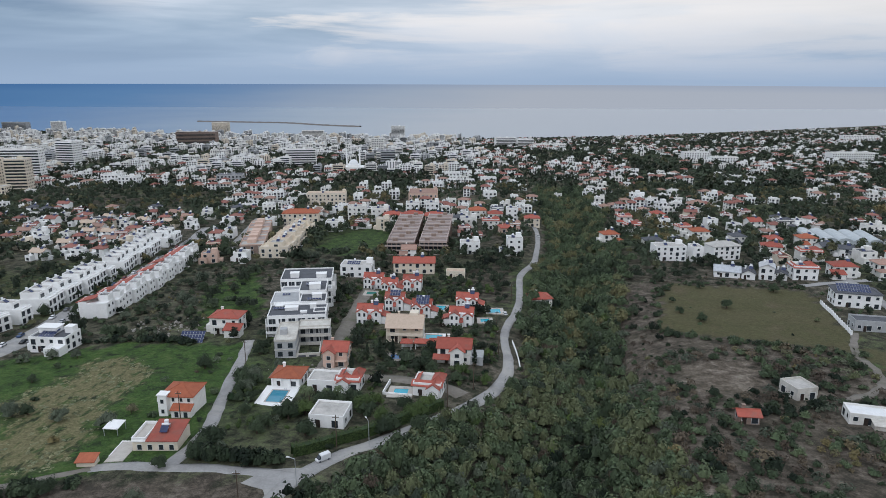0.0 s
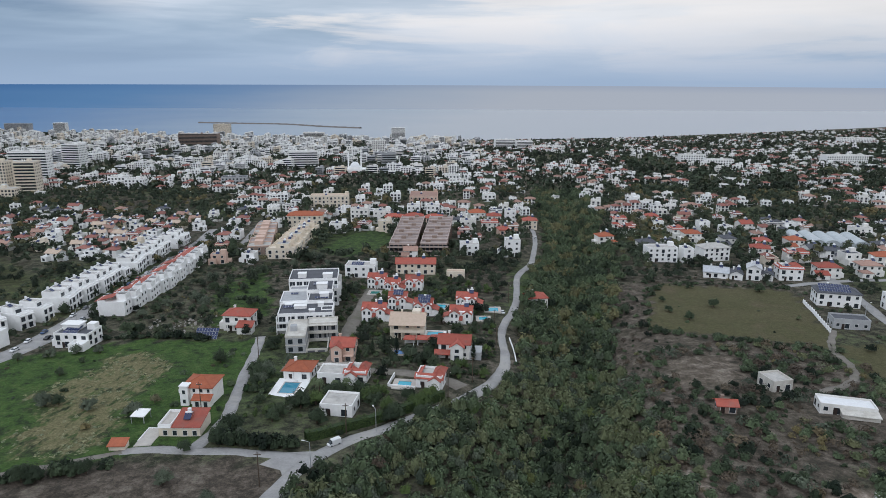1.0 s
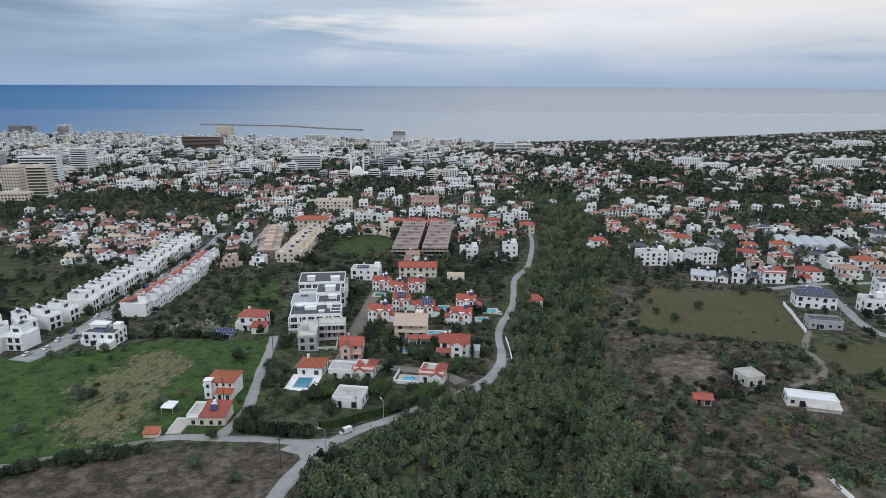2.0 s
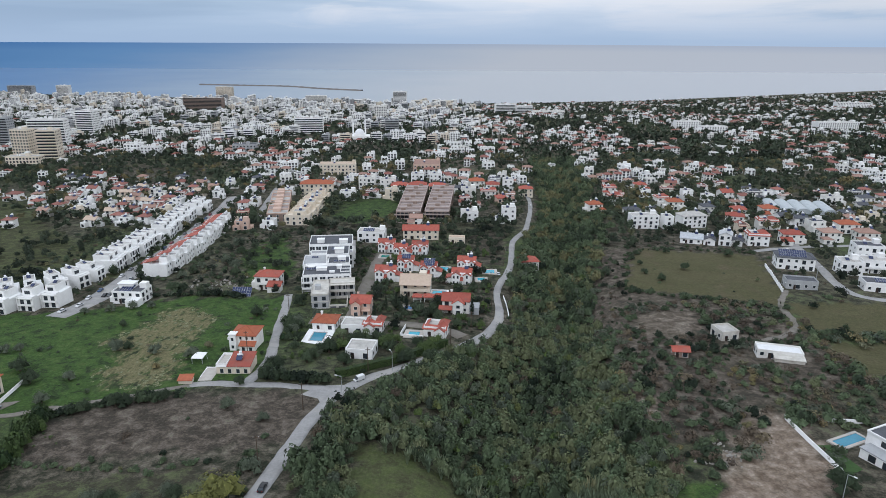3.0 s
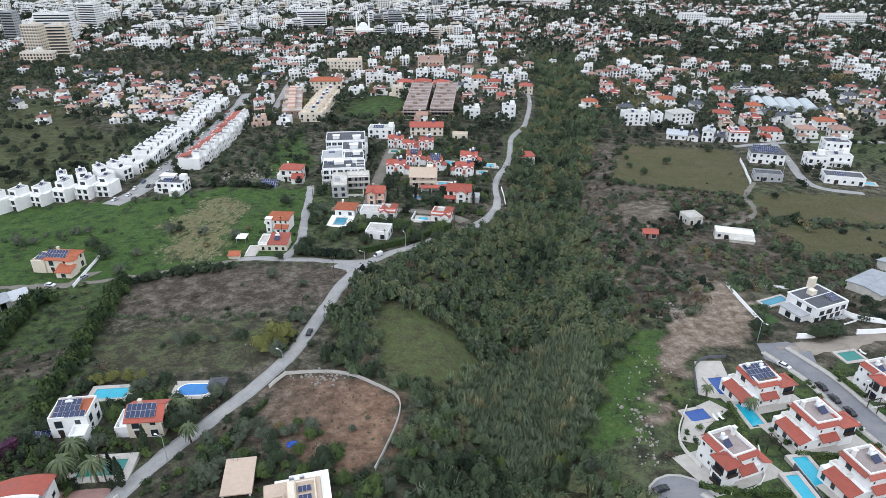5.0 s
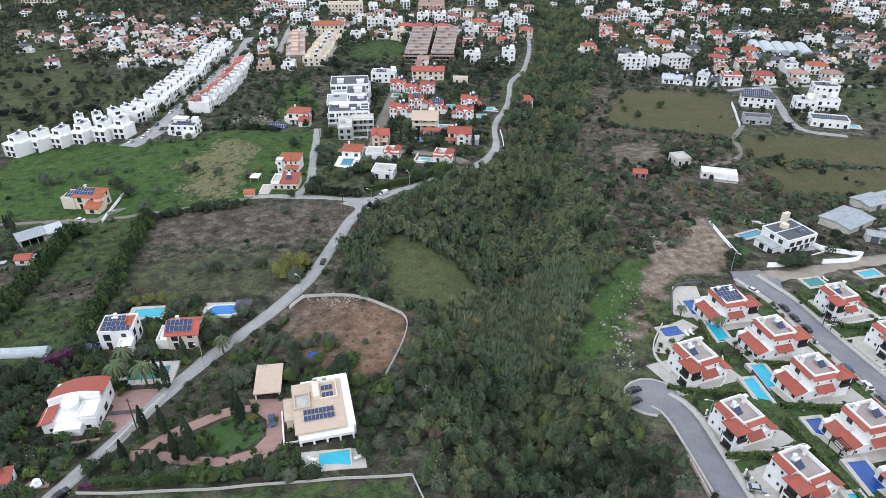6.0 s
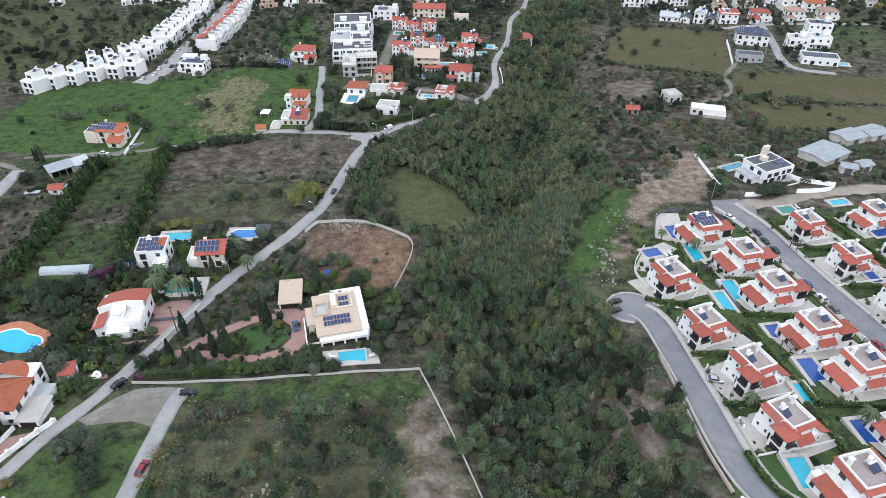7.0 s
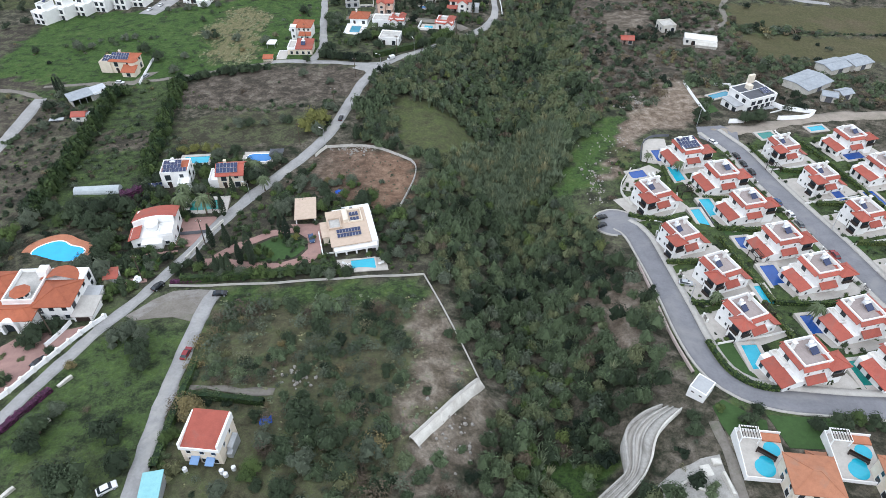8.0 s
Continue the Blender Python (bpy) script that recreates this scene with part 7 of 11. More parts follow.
def centre_houses():
    apartment_complex()
    for x, y, w, d, n, rz, wall, roof, tile, sol, label in [
            (-41.7, 306, 15, 9, 2, -4, BRIGHT, "flat", FLAT, (6, 2), "white flat-roofed building with solar racks"), (-14.5, 312.5, 20, 8, 2, 0, CREAM, "gable", TILE, None, "long cream house with red roof and blue porch"),
            (5.8, 303, 9, 5, 1, -2, CREAM, "flat", SAND_TILE, None, "low cream garden building with flat roof"), (42.5, 276, 9, 8, 1, 10, WHITE, "hip", TILE, None, "white bungalow with red roof beside the wood")]:
        house(x, y, w, d, n, rz, wall, roof, tile, tall=2.8, label=label, solar=sol, heat=n > 1)
        claim(x, y, max(w, d) * 0.65)
    # cream house with sand coloured roofs
    r = house(-13.0, 217, 12.5, 8.5, 2, -3, CREAM, "gable", SAND_TILE, tall=3.2, label="cream house with low sand coloured roofs and loggia", heat=False)
    part("front_roof", Shape().lean(-6.6, 6.6, -6.4, -4.2, 5.9, 6.7, "-y"), SAND_TILE, r, "sand tiled front roof")
    part("loggia", Shape().box(-6.2, 6.2, -6.0, -4.26, 2.9, 3.15).box(-6.2, 6.2, -6.0, -5.85, 3.15, 4.0), CREAM, r)
    for k in range(4):
        part("column", Shape().box(-0.16, 0.16, -0.16, 0.16, -1, 5.85), CREAM, r, m=pose(-6 + k * 4, -5.8, 0))
    part("roof_block", Shape().box(1.4, 4.4, -0.6, 3.2, 6.6, 9.4), CREAM, r)
    pool(-3.2, 216, 5.6, 4.2, -4, POOL_CYAN, "turquoise pool raised on a white terrace", 1.3, BRIGHT)
    for x, y, w, d in ((-12, 206, 3.6, 3.2), (-7.2, 206, 4.2, 3.4), (-2.5, 206.8, 3.8, 3.4)):
        p = thing("garden_pavilion", x, y, -4, "open garden pavilion with a red tiled roof", "pavilion", "garden pavilions")
        part("roof", Shape().hip(-w / 2, w / 2, -d / 2, d / 2, 2.5, 0.9, 0.3), TILE, p)
        part("wall", Shape().box(-w / 2, w / 2, d / 2 - 0.3, d / 2, -1, 2.45), BRIGHT, p)
        for c in (-1, 1):
            part("post", Shape().box(-0.12, 0.12, -0.12, 0.12, -1, 2.45), BRIGHT, p, m=pose(c * w * 0.42, -d * 0.42, 0))
    # white house with several red gables, and the pink one
    r = house(4.0, 196, 10.5, 7.5, 2, -6, WHITE, "gable", TILE, tall=2.7, label="white house with red gables and a garden terrace", heat=False)
    part("front_gable", Shape().gable(-1.2, 3.4, -5.6, 0.4, 5.2, 1.5, 0.35, along="y"), [TILE, WHITE], r, "red front gable")
    part("front_bay", Shape().box(-1.0, 3.2, -5.6, -3.75, -1, 5.2), WHITE, r)
    part("porch_roof", Shape().lean(-6.6, -1.2, -6.2, -3.7, 2.5, 3.4, "-y"), TILE, r, "red tiled porch roof")
    part("side_room", Shape().box(5.25, 9.2, -4.0, 2.0, -1, 2.9), GREY, r, "grey side wing")
    window(r, 1.1, -5.6, 0.3, 0, 1.8, 1.9), window(r, 1.1, -5.6, 3.0, 0, 1.5, 1.4)
    r = house(-33.2, 192.5, 7.6, 7, 2, -4, PEACH, "gable", TILE, tall=2.7, label="pinkish house with red gables beside a paved yard", heat=False)
    part("front_gable", Shape().gable(-3.4, 0.4, -5.2, 0.4, 5.5, 1.3, 0.35, along="y"), [TILE, PEACH], r, "red front gable")
    part("front_bay", Shape().box(-3.2, 0.2, -5.2, -3.5, -1, 5.5), PEACH, r)
    part("porch", Shape().box(0.4, 3.8, -5.0, -3.5, 2.5, 2.7), PEACH, r)
    window(r, -1.5, -5.2, 0.3, 0, 1.6, 1.9), window(r, -1.5, -5.2, 3.1, 0, 1.4, 1.4)
    sheet_poly("terrace", [(-41.5, 187.5), (-29, 188.3), (-29, 184.5), (-40, 184)], PAVE, "pale pink paved yard of a house", 0.12, "terrace", "structure")
    for x, y in ((-13, 205), (-13, 217), (4, 196), (-33, 192), (-3, 216)):
        claim(x, y, 7)
    for x, y, w, rz, flip, sol in [(-27.6, 235.5, 9.4, -4, 1, None), (-19.4, 252.0, 7.6, -4, 1, (4, 2)), (-8.2, 244, 7.4, -6, 1, (5, 3)), (9.8, 253, 8.6, -8, 1, None), (7.0, 233, 8.8, -8, -1, None), (-31.6, 286, 8.6, -4, 1, None), (-23.6, 277, 6.6, -4, 1, None), (-13.8, 281.8, 8.2, -4, -1, None)]:
        gable_villa(x, y, w, rz, "white villa with %s red gables" % ("solar panels and small" if sol else "several small"), flip, sol)
    r = house(-44.4, 176.0, 8.4, 7.5, 1, -4, BRIGHT, "hip", ORANGE, tall=3.2, label="white pavilion house with orange hipped roof", heat=False)
    for k in range(4):
        part("porch_column", Shape().box(-0.18, 0.18, -0.18, 0.18, -1, 3.3), BRIGHT, r, m=pose(-3.9 + k * 2.6, -4.1, 0))
    house(-33.5, 173, 8.5, 7, 1, -6, BRIGHT, "flat", FLAT, tall=2.9, label="low white villa with a flat roof terrace", heat=False)
    r = house(-26.2, 172.5, 6.6, 6.5, 1, -6, BRIGHT, "half", TILE, tall=3.2, label="low white villa with red tiles and turned gable", heat=False)
    part("front_gable", Shape().gable(-2.8, 0.6, -4.4, 0, 3.4, 1.1, 0.3, along="y"), [TILE, BRIGHT], r, "red front gable")
    part("front_bay", Shape().box(-2.6, 0.4, -4.4, -3.25, -1, 3.4), BRIGHT, r)
    r = house(-3.6, 170.5, 8, 7, 1, -10, BRIGHT, "half", TILE, tall=3.3, label="low white villa with red tiled pavilion roofs", heat=False)
    part("front_gable", Shape().gable(0.2, 3.6, -4.8, 0, 3.5, 1.2, 0.3, along="y"), [TILE, BRIGHT], r, "red front gable")
    part("front_bay", Shape().box(0.4, 3.4, -4.8, -3.5, -1, 3.5), BRIGHT, r)
    part("garden_wall", Shape().box(-12.5, -4.0, -4.6, -4.3, -1, 1.1).box(-12.5, -12.2, -4.6, 3.5, -1, 1.3), BRIGHT, r)
    house(-28.2, 151.5, 9, 8, 1, -8, BRIGHT, "flat", FLAT, tall=2.8, label="low white flat-roofed garden house among trees", heat=False)
    for x, y, r in ((-44.5, 175, 6), (-33, 173, 6), (-26, 172, 5), (-4, 169, 7), (-28, 151.5, 6)):
        claim(x, y, r)
    pool(-45.7, 166.2, 4.6, 7.0, -4, POOL_TEAL, "teal blue pool on a broad pale terrace", 2.6, BRIGHT)
    pool(-11.6, 169.2, 4.0, 3.6, -6, POOL_CYAN, "turquoise pool on a pale terrace", 1.6, PAVE)
    for x, y, w, d, r in ((-1.2, 252, 4.2, 5.0, -6), (20.6, 248.5, 4.6, 4.6, 0), (16.0, 236.5, 3.4, 3.4, 0), (-31.4, 273, 4.2, 4, -4), (-15.2, 197.5, 3.4, 3.4, -4)):
        pool(x, y, w, d, r, POOL_CYAN if r != -4 else POOL_GREEN if x < -20 else POOL_SKY, "small turquoise villa pool with pale deck", 1.3)
        claim(x, y, 4)
    house(-77.9, 224, 10.5, 7.5, 2, -4, WHITE, "hip", TILE, label="white house with red roof beside a field", porch=True, wing=5, heat=False)
    p = thing("solar_rack", -87.0, 213, 0, "ground mounted blue solar panel rack", "solar panels")
    solar_array(p, 0, 0, 1.2, 8, 3, 32)
    r = thing("house", -68.4, 158.4, -3, "white two-storey house with tiers of orange roofs", "house")
    part("wall", Shape().box(-4.2, 4.2, -3.8, 4.2, -2, 5.3), WHITE, r)
    part("roof", Shape().hip(-4.2, 4.2, -3.8, 4.2, 5.32, 1.9, 0.45), ORANGE, r, "broad orange tiled roof")
    part("stair_tower", Shape().box(-4.5, -2.2, -4.9, -2.6, -2, 5.9).box(-4.7, -2.0, -5.1, -2.4, 5.9, 6.1), BRIGHT, r, "square white stair tower")
    part("porch_roof", Shape().lean(-1.0, 4.6, -6.2, -3.75, 2.5, 3.4, "-y"), ORANGE, r, "orange tiled porch roof")
    part("porch_wall", Shape().box(-0.8, 4.4, -5.8, -3.82, -2, 2.5), WHITE, r)
    part("balcony", Shape().box(-6.0, -4.2, -2.4, 2.0, 2.7, 2.9).box(-6.0, -5.8, -2.4, 2.0, 2.9, 3.7), BRIGHT, r, "white side balcony")
    for xx in (-0.9, 1.2, 3.2):
        window(r, xx, -3.8, 3.7, 0, 0.9, 1.2)
    window(r, -3.35, -4.9, 3.6, 0, 1.0, 1.3), window(r, -3.35, -4.9, 0.8, 0, 1.0, 1.3), window(r, 0.6, -5.8, 0.3, 0, 1.2, 1.7), window(r, 3.0, -5.8, 0.3, 0, 1.2, 1.7)
    window(r, -4.2, 0.4, 3.2, -90, 1.6, 1.8), window(r, -4.2, 0.4, 0.5, -90, 1.6, 1.8)
    r = thing("house", -66.0, 139.0, 0, "low cream house with red roofs, white roof terrace and water heater", "house")
    part("wall", Shape().box(-5.2, 5.2, -3.8, 3.8, -2, 3.0), CREAM, r)
    part("roof_terrace", Shape().box(-5.0, -2.2, -3.6, 3.6, 3.0, 3.05), PAVE, r, "pale roof terrace")
    part("parapet", Shape().parapet(-5.3, -2.0, -3.9, 3.9, 3.0, 0.7, 0.22), BRIGHT, r, "white terrace parapet")
    part("roof", Shape().lean(-1.95, 5.5, -4.3, 3.9, 3.05, 4.3, "-y"), TILE, r, "red tiled sloping roof")
    part("eaves_band", Shape().box(-5.3, 5.4, -4.2, -3.85, 2.75, 3.0), BRIGHT, r)
    heater(r, 1.2, -0.6, 3.75)
    for xx in (-3.6, -1.2, 1.4, 3.8):
        window(r, xx, -3.8, 0.5, 0, 1.2, 1.5)
    part("terrace_wall", Shape().parapet(-9.8, -5.25, -9.0, 0.6, -0.6, 0.9, 0.22), BRIGHT, r, "low white terrace wall")
    sheet_poly("terrace", [(-75.6, 139.4), (-71.4, 139.2), (-71.2, 130.2), (-75.4, 130.0)], PAVE, "pale paved terrace beside a low house", 0.14, "terrace", "structure")
    s = thing("garden_shed", -78.5, 129.4, 4, "small shed with one sloping orange roof", "shed")
    part("wall", Shape().box(-1.9, 1.9, -1.3, 1.3, -1, 1.5), CREAM, s)
    part("roof", Shape().lean(-2.2, 2.2, -1.7, 1.5, 1.5, 2.1, "-y"), ORANGE, s, "orange tiled roof")
    s = thing("carport", -80.0, 144.6, -4, "small white carport on thin posts", "carport")
    part("roof", Shape().lean(-1.9, 1.9, -2.0, 2.0, 2.1, 2.4, "-y"), BRIGHT, s)
    for px in (-1.7, 1.7):
        for py in (-1.8, 1.8):
            part("post", Shape().box(px - 0.07, px + 0.07, py - 0.07, py + 0.07, -1, 2.2), METAL, s)
    claim(-78.5, 129.4, 2.4), claim(-80, 144.6, 2.6)
    r = house(-129.6, 205.0, 12.5, 8.6, 2, -4, BRIGHT, "flat", DARKROOF, tall=2.3, label="white corner house with dark roofs and solar panels", solar=(5, 3), heat=False, wing=3, gap=2.6)
    part("upper_room", Shape().box(-5.6, 0.6, 0.2, 4.0, 4.9, 6.9).box(-6.0, 1.0, -0.2, 4.3, 6.9, 7.1), BRIGHT, r, "white upper room under a flat slab")
    for x, y, r in ((-78, 222, 8), (-69, 159, 7), (-67, 141, 7), (-128, 204, 11), (-45, 166, 6), (-12, 169, 5), (-87, 213, 6)):
        claim(x, y, r)
    # unfinished brown terraces
    for side, x in ((-1, -24.2), (1, -6.2)):
        root = thing("unfinished_block", x, 353, -1, "long unfinished brown terraced block with stepped floors", "building", "unfinished blocks")
        for i in range(9):
            y0, z, o = i * 7.4, 6.6 + 0.32 * i + 0.25 * (i % 2), x * 0.0 + i * 0.35 * (1 if side > 0 else 0.7)
            part("bay", Shape().box(-7.0 + o, 7.4 + o, y0, y0 + 7.38, -4, z), BROWN, root)
            part("front_slab", Shape().box(-7.5 + o, 7.9 + o, y0 - 0.9, y0 + 0.3, z - 0.3, z + 0.75), SLAB, root, "raw concrete upstand")
            part("flat_roof", Shape().box(-6.8 + o, 7.2 + o, y0 + 0.32, y0 + 7.3, z, z + 0.1), SCREED, root, "bare screed roof")
            part("parapet", Shape().box(-7.5 + o, -7.0 + o, y0 + 0.3, y0 + 7.38, -0.5, z + 0.7), SLAB, root)
            part("parapet", Shape().box(7.4 + o, 8.0 + o, y0 + 0.3, y0 + 7.38, z - 0.3, z + 0.7), SLAB, root)
            part("stair_head", Shape().box(-4.5 + 3 * (i % 3) + o, -1.8 + 3 * (i % 3) + o, y0 + 2.4, y0 + 4.6, z, z + 1.7), BROWN, root)
            for fl in range(2):
                # dark side plate stands in for a shaded hole in the bay
                part("opening", Shape().box(-1.6, 1.6, -0.04, 0, 0, 2.0), GLASS, root, m=pose(7.42 + o, y0 + 3.8, fl * 3.1 + 0.6, 0, 0, 90))
        for fl in range(3):
            part("slab", Shape().box(-8.3, 8.6, -3.2, -0.92, fl * 2.6 - 0.25, fl * 2.6), SLAB, root)
            part("rail", Shape().box(-8.3, 8.6, -3.2, -3.05, fl * 2.6, fl * 2.6 + 0.7), SLAB, root)
            for k in range(6):
                # dark front plate stands in for the shade inside each floor
                part("opening", Shape().box(-1.0, 1.0, -0.04, 0.0, 0.1, 2.1), GLASS, root, m=pose(-6 + k * 2.5, -0.02, fl * 2.4))
        claim(x, 355, 11), claim(x + 1, 376, 11), claim(x + 2, 398, 11), claim(x + 2, 415, 9)
    for x, y, w, d, n, rz, wall, roof, tile in [(14.5, 357, 11, 9, 2, 0, BRIGHT, "flat", FLAT), (39.2, 355, 8.6, 8, 3, 0, BRIGHT, "flat", FLAT), (33.4, 353, 5.5, 7, 1, 0, BRIGHT, "flat", DARKROOF), (24.2, 475, 12, 9, 2, 6, WHITE, "hip", ORANGE),
                                                (36, 458, 10, 8, 2, 0, WHITE, "hip", TILE), (48.4, 463, 8, 8, 3, 0, BRIGHT, "flat", FLAT), (60.3, 444, 10, 8, 2, 0, CREAM, "hip", TILE), (16.5, 438, 11, 9, 2, 0, WHITE, "flat", FLAT), (31, 432, 11, 8, 2, 0, WHITE, "half", TILE), (38.5, 406, 7, 9, 2, 10, PEACH, "hip", TILE)]:
        house(x, y, w, d, n, rz, wall, roof, tile, label="%s house with %s roof on the hillside" % ({"white_render": "white", "fresh_white_render": "bright white"}.get(wall.name, "warm coloured"), {"hip": "hipped tiled", "flat": "flat", "half": "part tiled"}[roof]))
        claim(x, y, max(w, d) * 0.7)
    for x, y, w, d, n, rz, wall, roof, tile in [(-36, 452, 13, 9, 2, 0, WHITE, "hip", TILE), (-22, 455, 13, 9, 2, 0, WHITE, "hip", TILE), (-7, 453, 13, 9, 2, 0, PEACH, "hip", TILE), (-24, 489, 10, 10, 3, 0, BRIGHT, "flat", FLAT), (-9, 489, 10, 10, 3, 0, BRIGHT, "flat", FLAT),
                                                (-98, 441, 24, 10, 3, 4, CREAM, "hip", ORANGE), (-72, 423, 11, 9, 2, 0, BRIGHT, "flat", FLAT), (-63, 468, 13, 9, 3, 0, WHITE, "flat", FLAT), (-46, 461, 12, 9, 3, 0, WHITE, "flat", FLAT)]:
        house(x, y, w, d, n, rz, wall, roof, tile, label="%s %d-storey building with %s roof" % ({"cream_render": "cream", "peach_render": "pinkish"}.get(wall.name, "white"), n, {"hip": "hipped red", "flat": "flat"}[roof]))
        claim(x, y, max(w, d) * 0.6)
    for i in range(8):
        x, y = -91.5 + (0.0, 0.9, -0.6, 0.4)[i % 4], 346 + i * 9.4
        r = thing("apartment_house", x, y, 0, "cream stepped apartment house in a street row", "apartment house", "cream apartment row")
        e = (0.0, 0.5, -0.4)[i % 3]
        part("wall", Shape().box(-7.6, 7.4, -4.6, 4.6, -3, 5.4 + e), CREAM, r)
        part("upper_wall", Shape().box(-3.0 - e * 3, 4.4, -2.6 + e, 4.4, 5.4 + e, 7.9 + e), CREAM, r)
        part("flat_roof", Shape().box(-2.8 - e * 3, 4.2, -2.4 + e, 4.2, 7.9 + e, 7.96 + e), SAND_TILE if i % 3 else FLAT, r)
        part("parapet", Shape().parapet(-7.6, 7.4, -4.6, 4.6, 5.4 + e, 0.7).parapet(-3.0 - e * 3, 4.4, -2.6 + e, 4.4, 7.9 + e, 0.5), CREAM, r)
        part("party_wall", Shape().box(-7.9, 7.7, -4.75, -4.6, -3, 6.5 + e), CREAM, r)
        part("balcony", Shape().box(7.42, 8.8, -3.6, 3.6, 2.5, 2.7).box(8.65, 8.8, -3.6, 3.6, 2.7, 3.5), CREAM, r)
        for yy in (-2.4, 0.2, 2.6):
            window(r, 7.4, yy, 0.3, 90, 1.3, 1.9), window(r, 7.4, yy, 3.0, 90, 1.3, 1.6)
        if i == 0:
            facade_windows(r, -7.6, 7.4, -4.75, 4.6, 0.1, 2, 2.6, 3.2)
        window(r, 0.8, -2.6 + e, 5.6 + e, 0, 2.2, 1.7)
        heater(r, 1.0, 2.2, 7.96 + e)
        claim(x, y, 8.5)
    for i in range(7):
        x, y = -106.5 - i * 2.1, 355 + i * 10.6
        r = thing("terraced_house", x, y, 10, "pinkish unfinished terraced house in a street row", "terraced house", "pink terraced row")
        e = (0.0, 0.6, 0.2, -0.3)[i % 4]
        part("wall", Shape().box(-6.6, 6.4, -5.2, 5.2, -3, 5.2 + e), PEACH if i % 3 else BROWN, r)
        part("parapet", Shape().parapet(-6.6, 6.4, -5.2, 5.2, 5.2 + e, 0.6), PEACH, r)
        part("flat_roof", Shape().box(-6.3, 6.1, -4.9, 4.9, 5.2 + e, 5.26 + e), SCREED if i % 2 else FLAT, r)
        part("roof_room", Shape().box(-3.0, 1.8, -0.5, 4.6, 5.26 + e, 7.4 + e), PEACH, r)
        for xx in (-4, 0, 4):
            window(r, xx, -5.2, 0.3, 0, 1.4, 1.8), window(r, xx, -5.2, 2.9, 0, 1.4, 1.6)
        claim(x, y, 8)
    house(-18, 552, 24, 26, 3, 0, PEACH, "flat", PALE_TILE, label="large pinkish brown apartment block")
    house(-98, 541, 32, 12, 3, 4, CREAM, "flat", SAND_TILE, label="long beige apartment building with flat roof")
    claim(-18, 552, 18), claim(-98, 541, 19)


centre_houses()


def terrace_rows():
    """Two rows of white stepped town houses either side of a street."""
    def unit(red):
        root = thing("town_house", 0, 0, 0, "white stepped terraced town house" + (" with red tiled front" if red else " with roof terrace"), "town house", "terraced row with tiled fronts" if red else "terraced row", z=0)
        part("wall", Shape().box(-3.55, 3.55, -5.5, 5.5, -3, 6.3), BRIGHT, root)
        part("upper_wall", Shape().box(-3.4, 1.4 if not red else 0.8, -2.4 if not red else 1.2, 5.2, 6.3, 9.2 if not red else 8.4), BRIGHT, root)
        part("parapet", Shape().parapet(-3.5, 3.5, -5.45, -2.4, 6.3, 0.7), BRIGHT, root)
        part("roof_parapet", Shape().parapet(-3.4, 1.4 if not red else 0.8, -2.4 if not red else 1.2, 5.2, 9.2 if not red else 8.4, 0.5), BRIGHT, root)
        part("roof", Shape().box(-3.1, 1.1 if not red else 0.5, -2.1 if not red else 1.5, 4.9, 9.2 if not red else 8.4, (9.2 if not red else 8.4) + 0.06), FLAT, root)
        part("fin", Shape().box(-3.72, -3.45, -6.3, 5.5, -3, 7.0), BRIGHT, root, "white party wall fin")
        if red:
            part("tiled_front", Shape().lean(-3.5, 3.5, -6.6, 1.15, 6.7, 8.5, "-y"), TILE, root, "red tiled lean-to roof")
        for fl in range(2):
            for xx in (-1.7, 1.5):
                if red:
                    window(root, xx, 5.5, fl * 3.1 + 1.0, 180, 1.3, 1.3)
                else:
                    window(root, xx, -5.5, fl * 3.1 + 0.3, 0, 1.8, 2.2, DARKROOF)
            part("balcony", Shape().box(-3.3, 3.3, -6.4, -5.52, 2.9, 3.05).box(-3.3, 3.3, -6.4, -6.3, 3.05, 3.9) if fl == 0 else Shape().box(-3.3, 3.3, -6.2, -5.52, 6.2, 6.32), BRIGHT, root)
        if not red:
            window(root, -1, -2.4, 6.5, 0, 2.6, 2.1, DARKROOF)
        heater(root, -1.2, 2.2, (9.2 if not red else 8.4) + 0.06)
        return root

    first = {}

    def place(x, y, rz, red, size=0.96):
        m = pose(x, y, gz(x, y) + (0.0, 0.4, -0.3, 0.2)[int(y) % 4], 0, 0, rz) @ Matrix.Scale(size, 4)
        if red in first:
            copy_thing(first[red], m)
        else:
            first[red] = unit(red)
            first[red].matrix_basis = m
        claim(x, y, 5)
    rows = ((smooth_line([(-160.0, 246), (-160.6, 266), (-160.0, 286), (-161.0, 312), (-164.6, 350), (-164.6, 384)], 6.9), False, 92), (smooth_line([(-133.8, 240), (-132.6, 260), (-133.0, 288), (-134.6, 316), (-136, 338)], 6.7), True, -88))
    for line, red, turn in rows:
        for i, (x, y) in enumerate(line):
            out = (0.0, 0.7, -0.4, 0.3, -0.8)[i % 5] * (1 if red else -1)
            if i % 9 != 8 or red:
                place(float(x) + out, float(y), turn + (0, 2, -1)[i % 3], red)
    for x, y, rz in ((-192, 173, -20), (-186.5, 180.5, -16), (-180, 186.5, -12), (-172.6, 192, -10), (-164.5, 196, -6), (-157.4, 199.6, -4), (-178.5, 203, 30), (-172.0, 208, 34), (-166.4, 215.0, 50), (-162.6, 223, 70), (-160.8, 232, 84)):
        place(x, y, rz, False, 0.92)


terrace_rows()


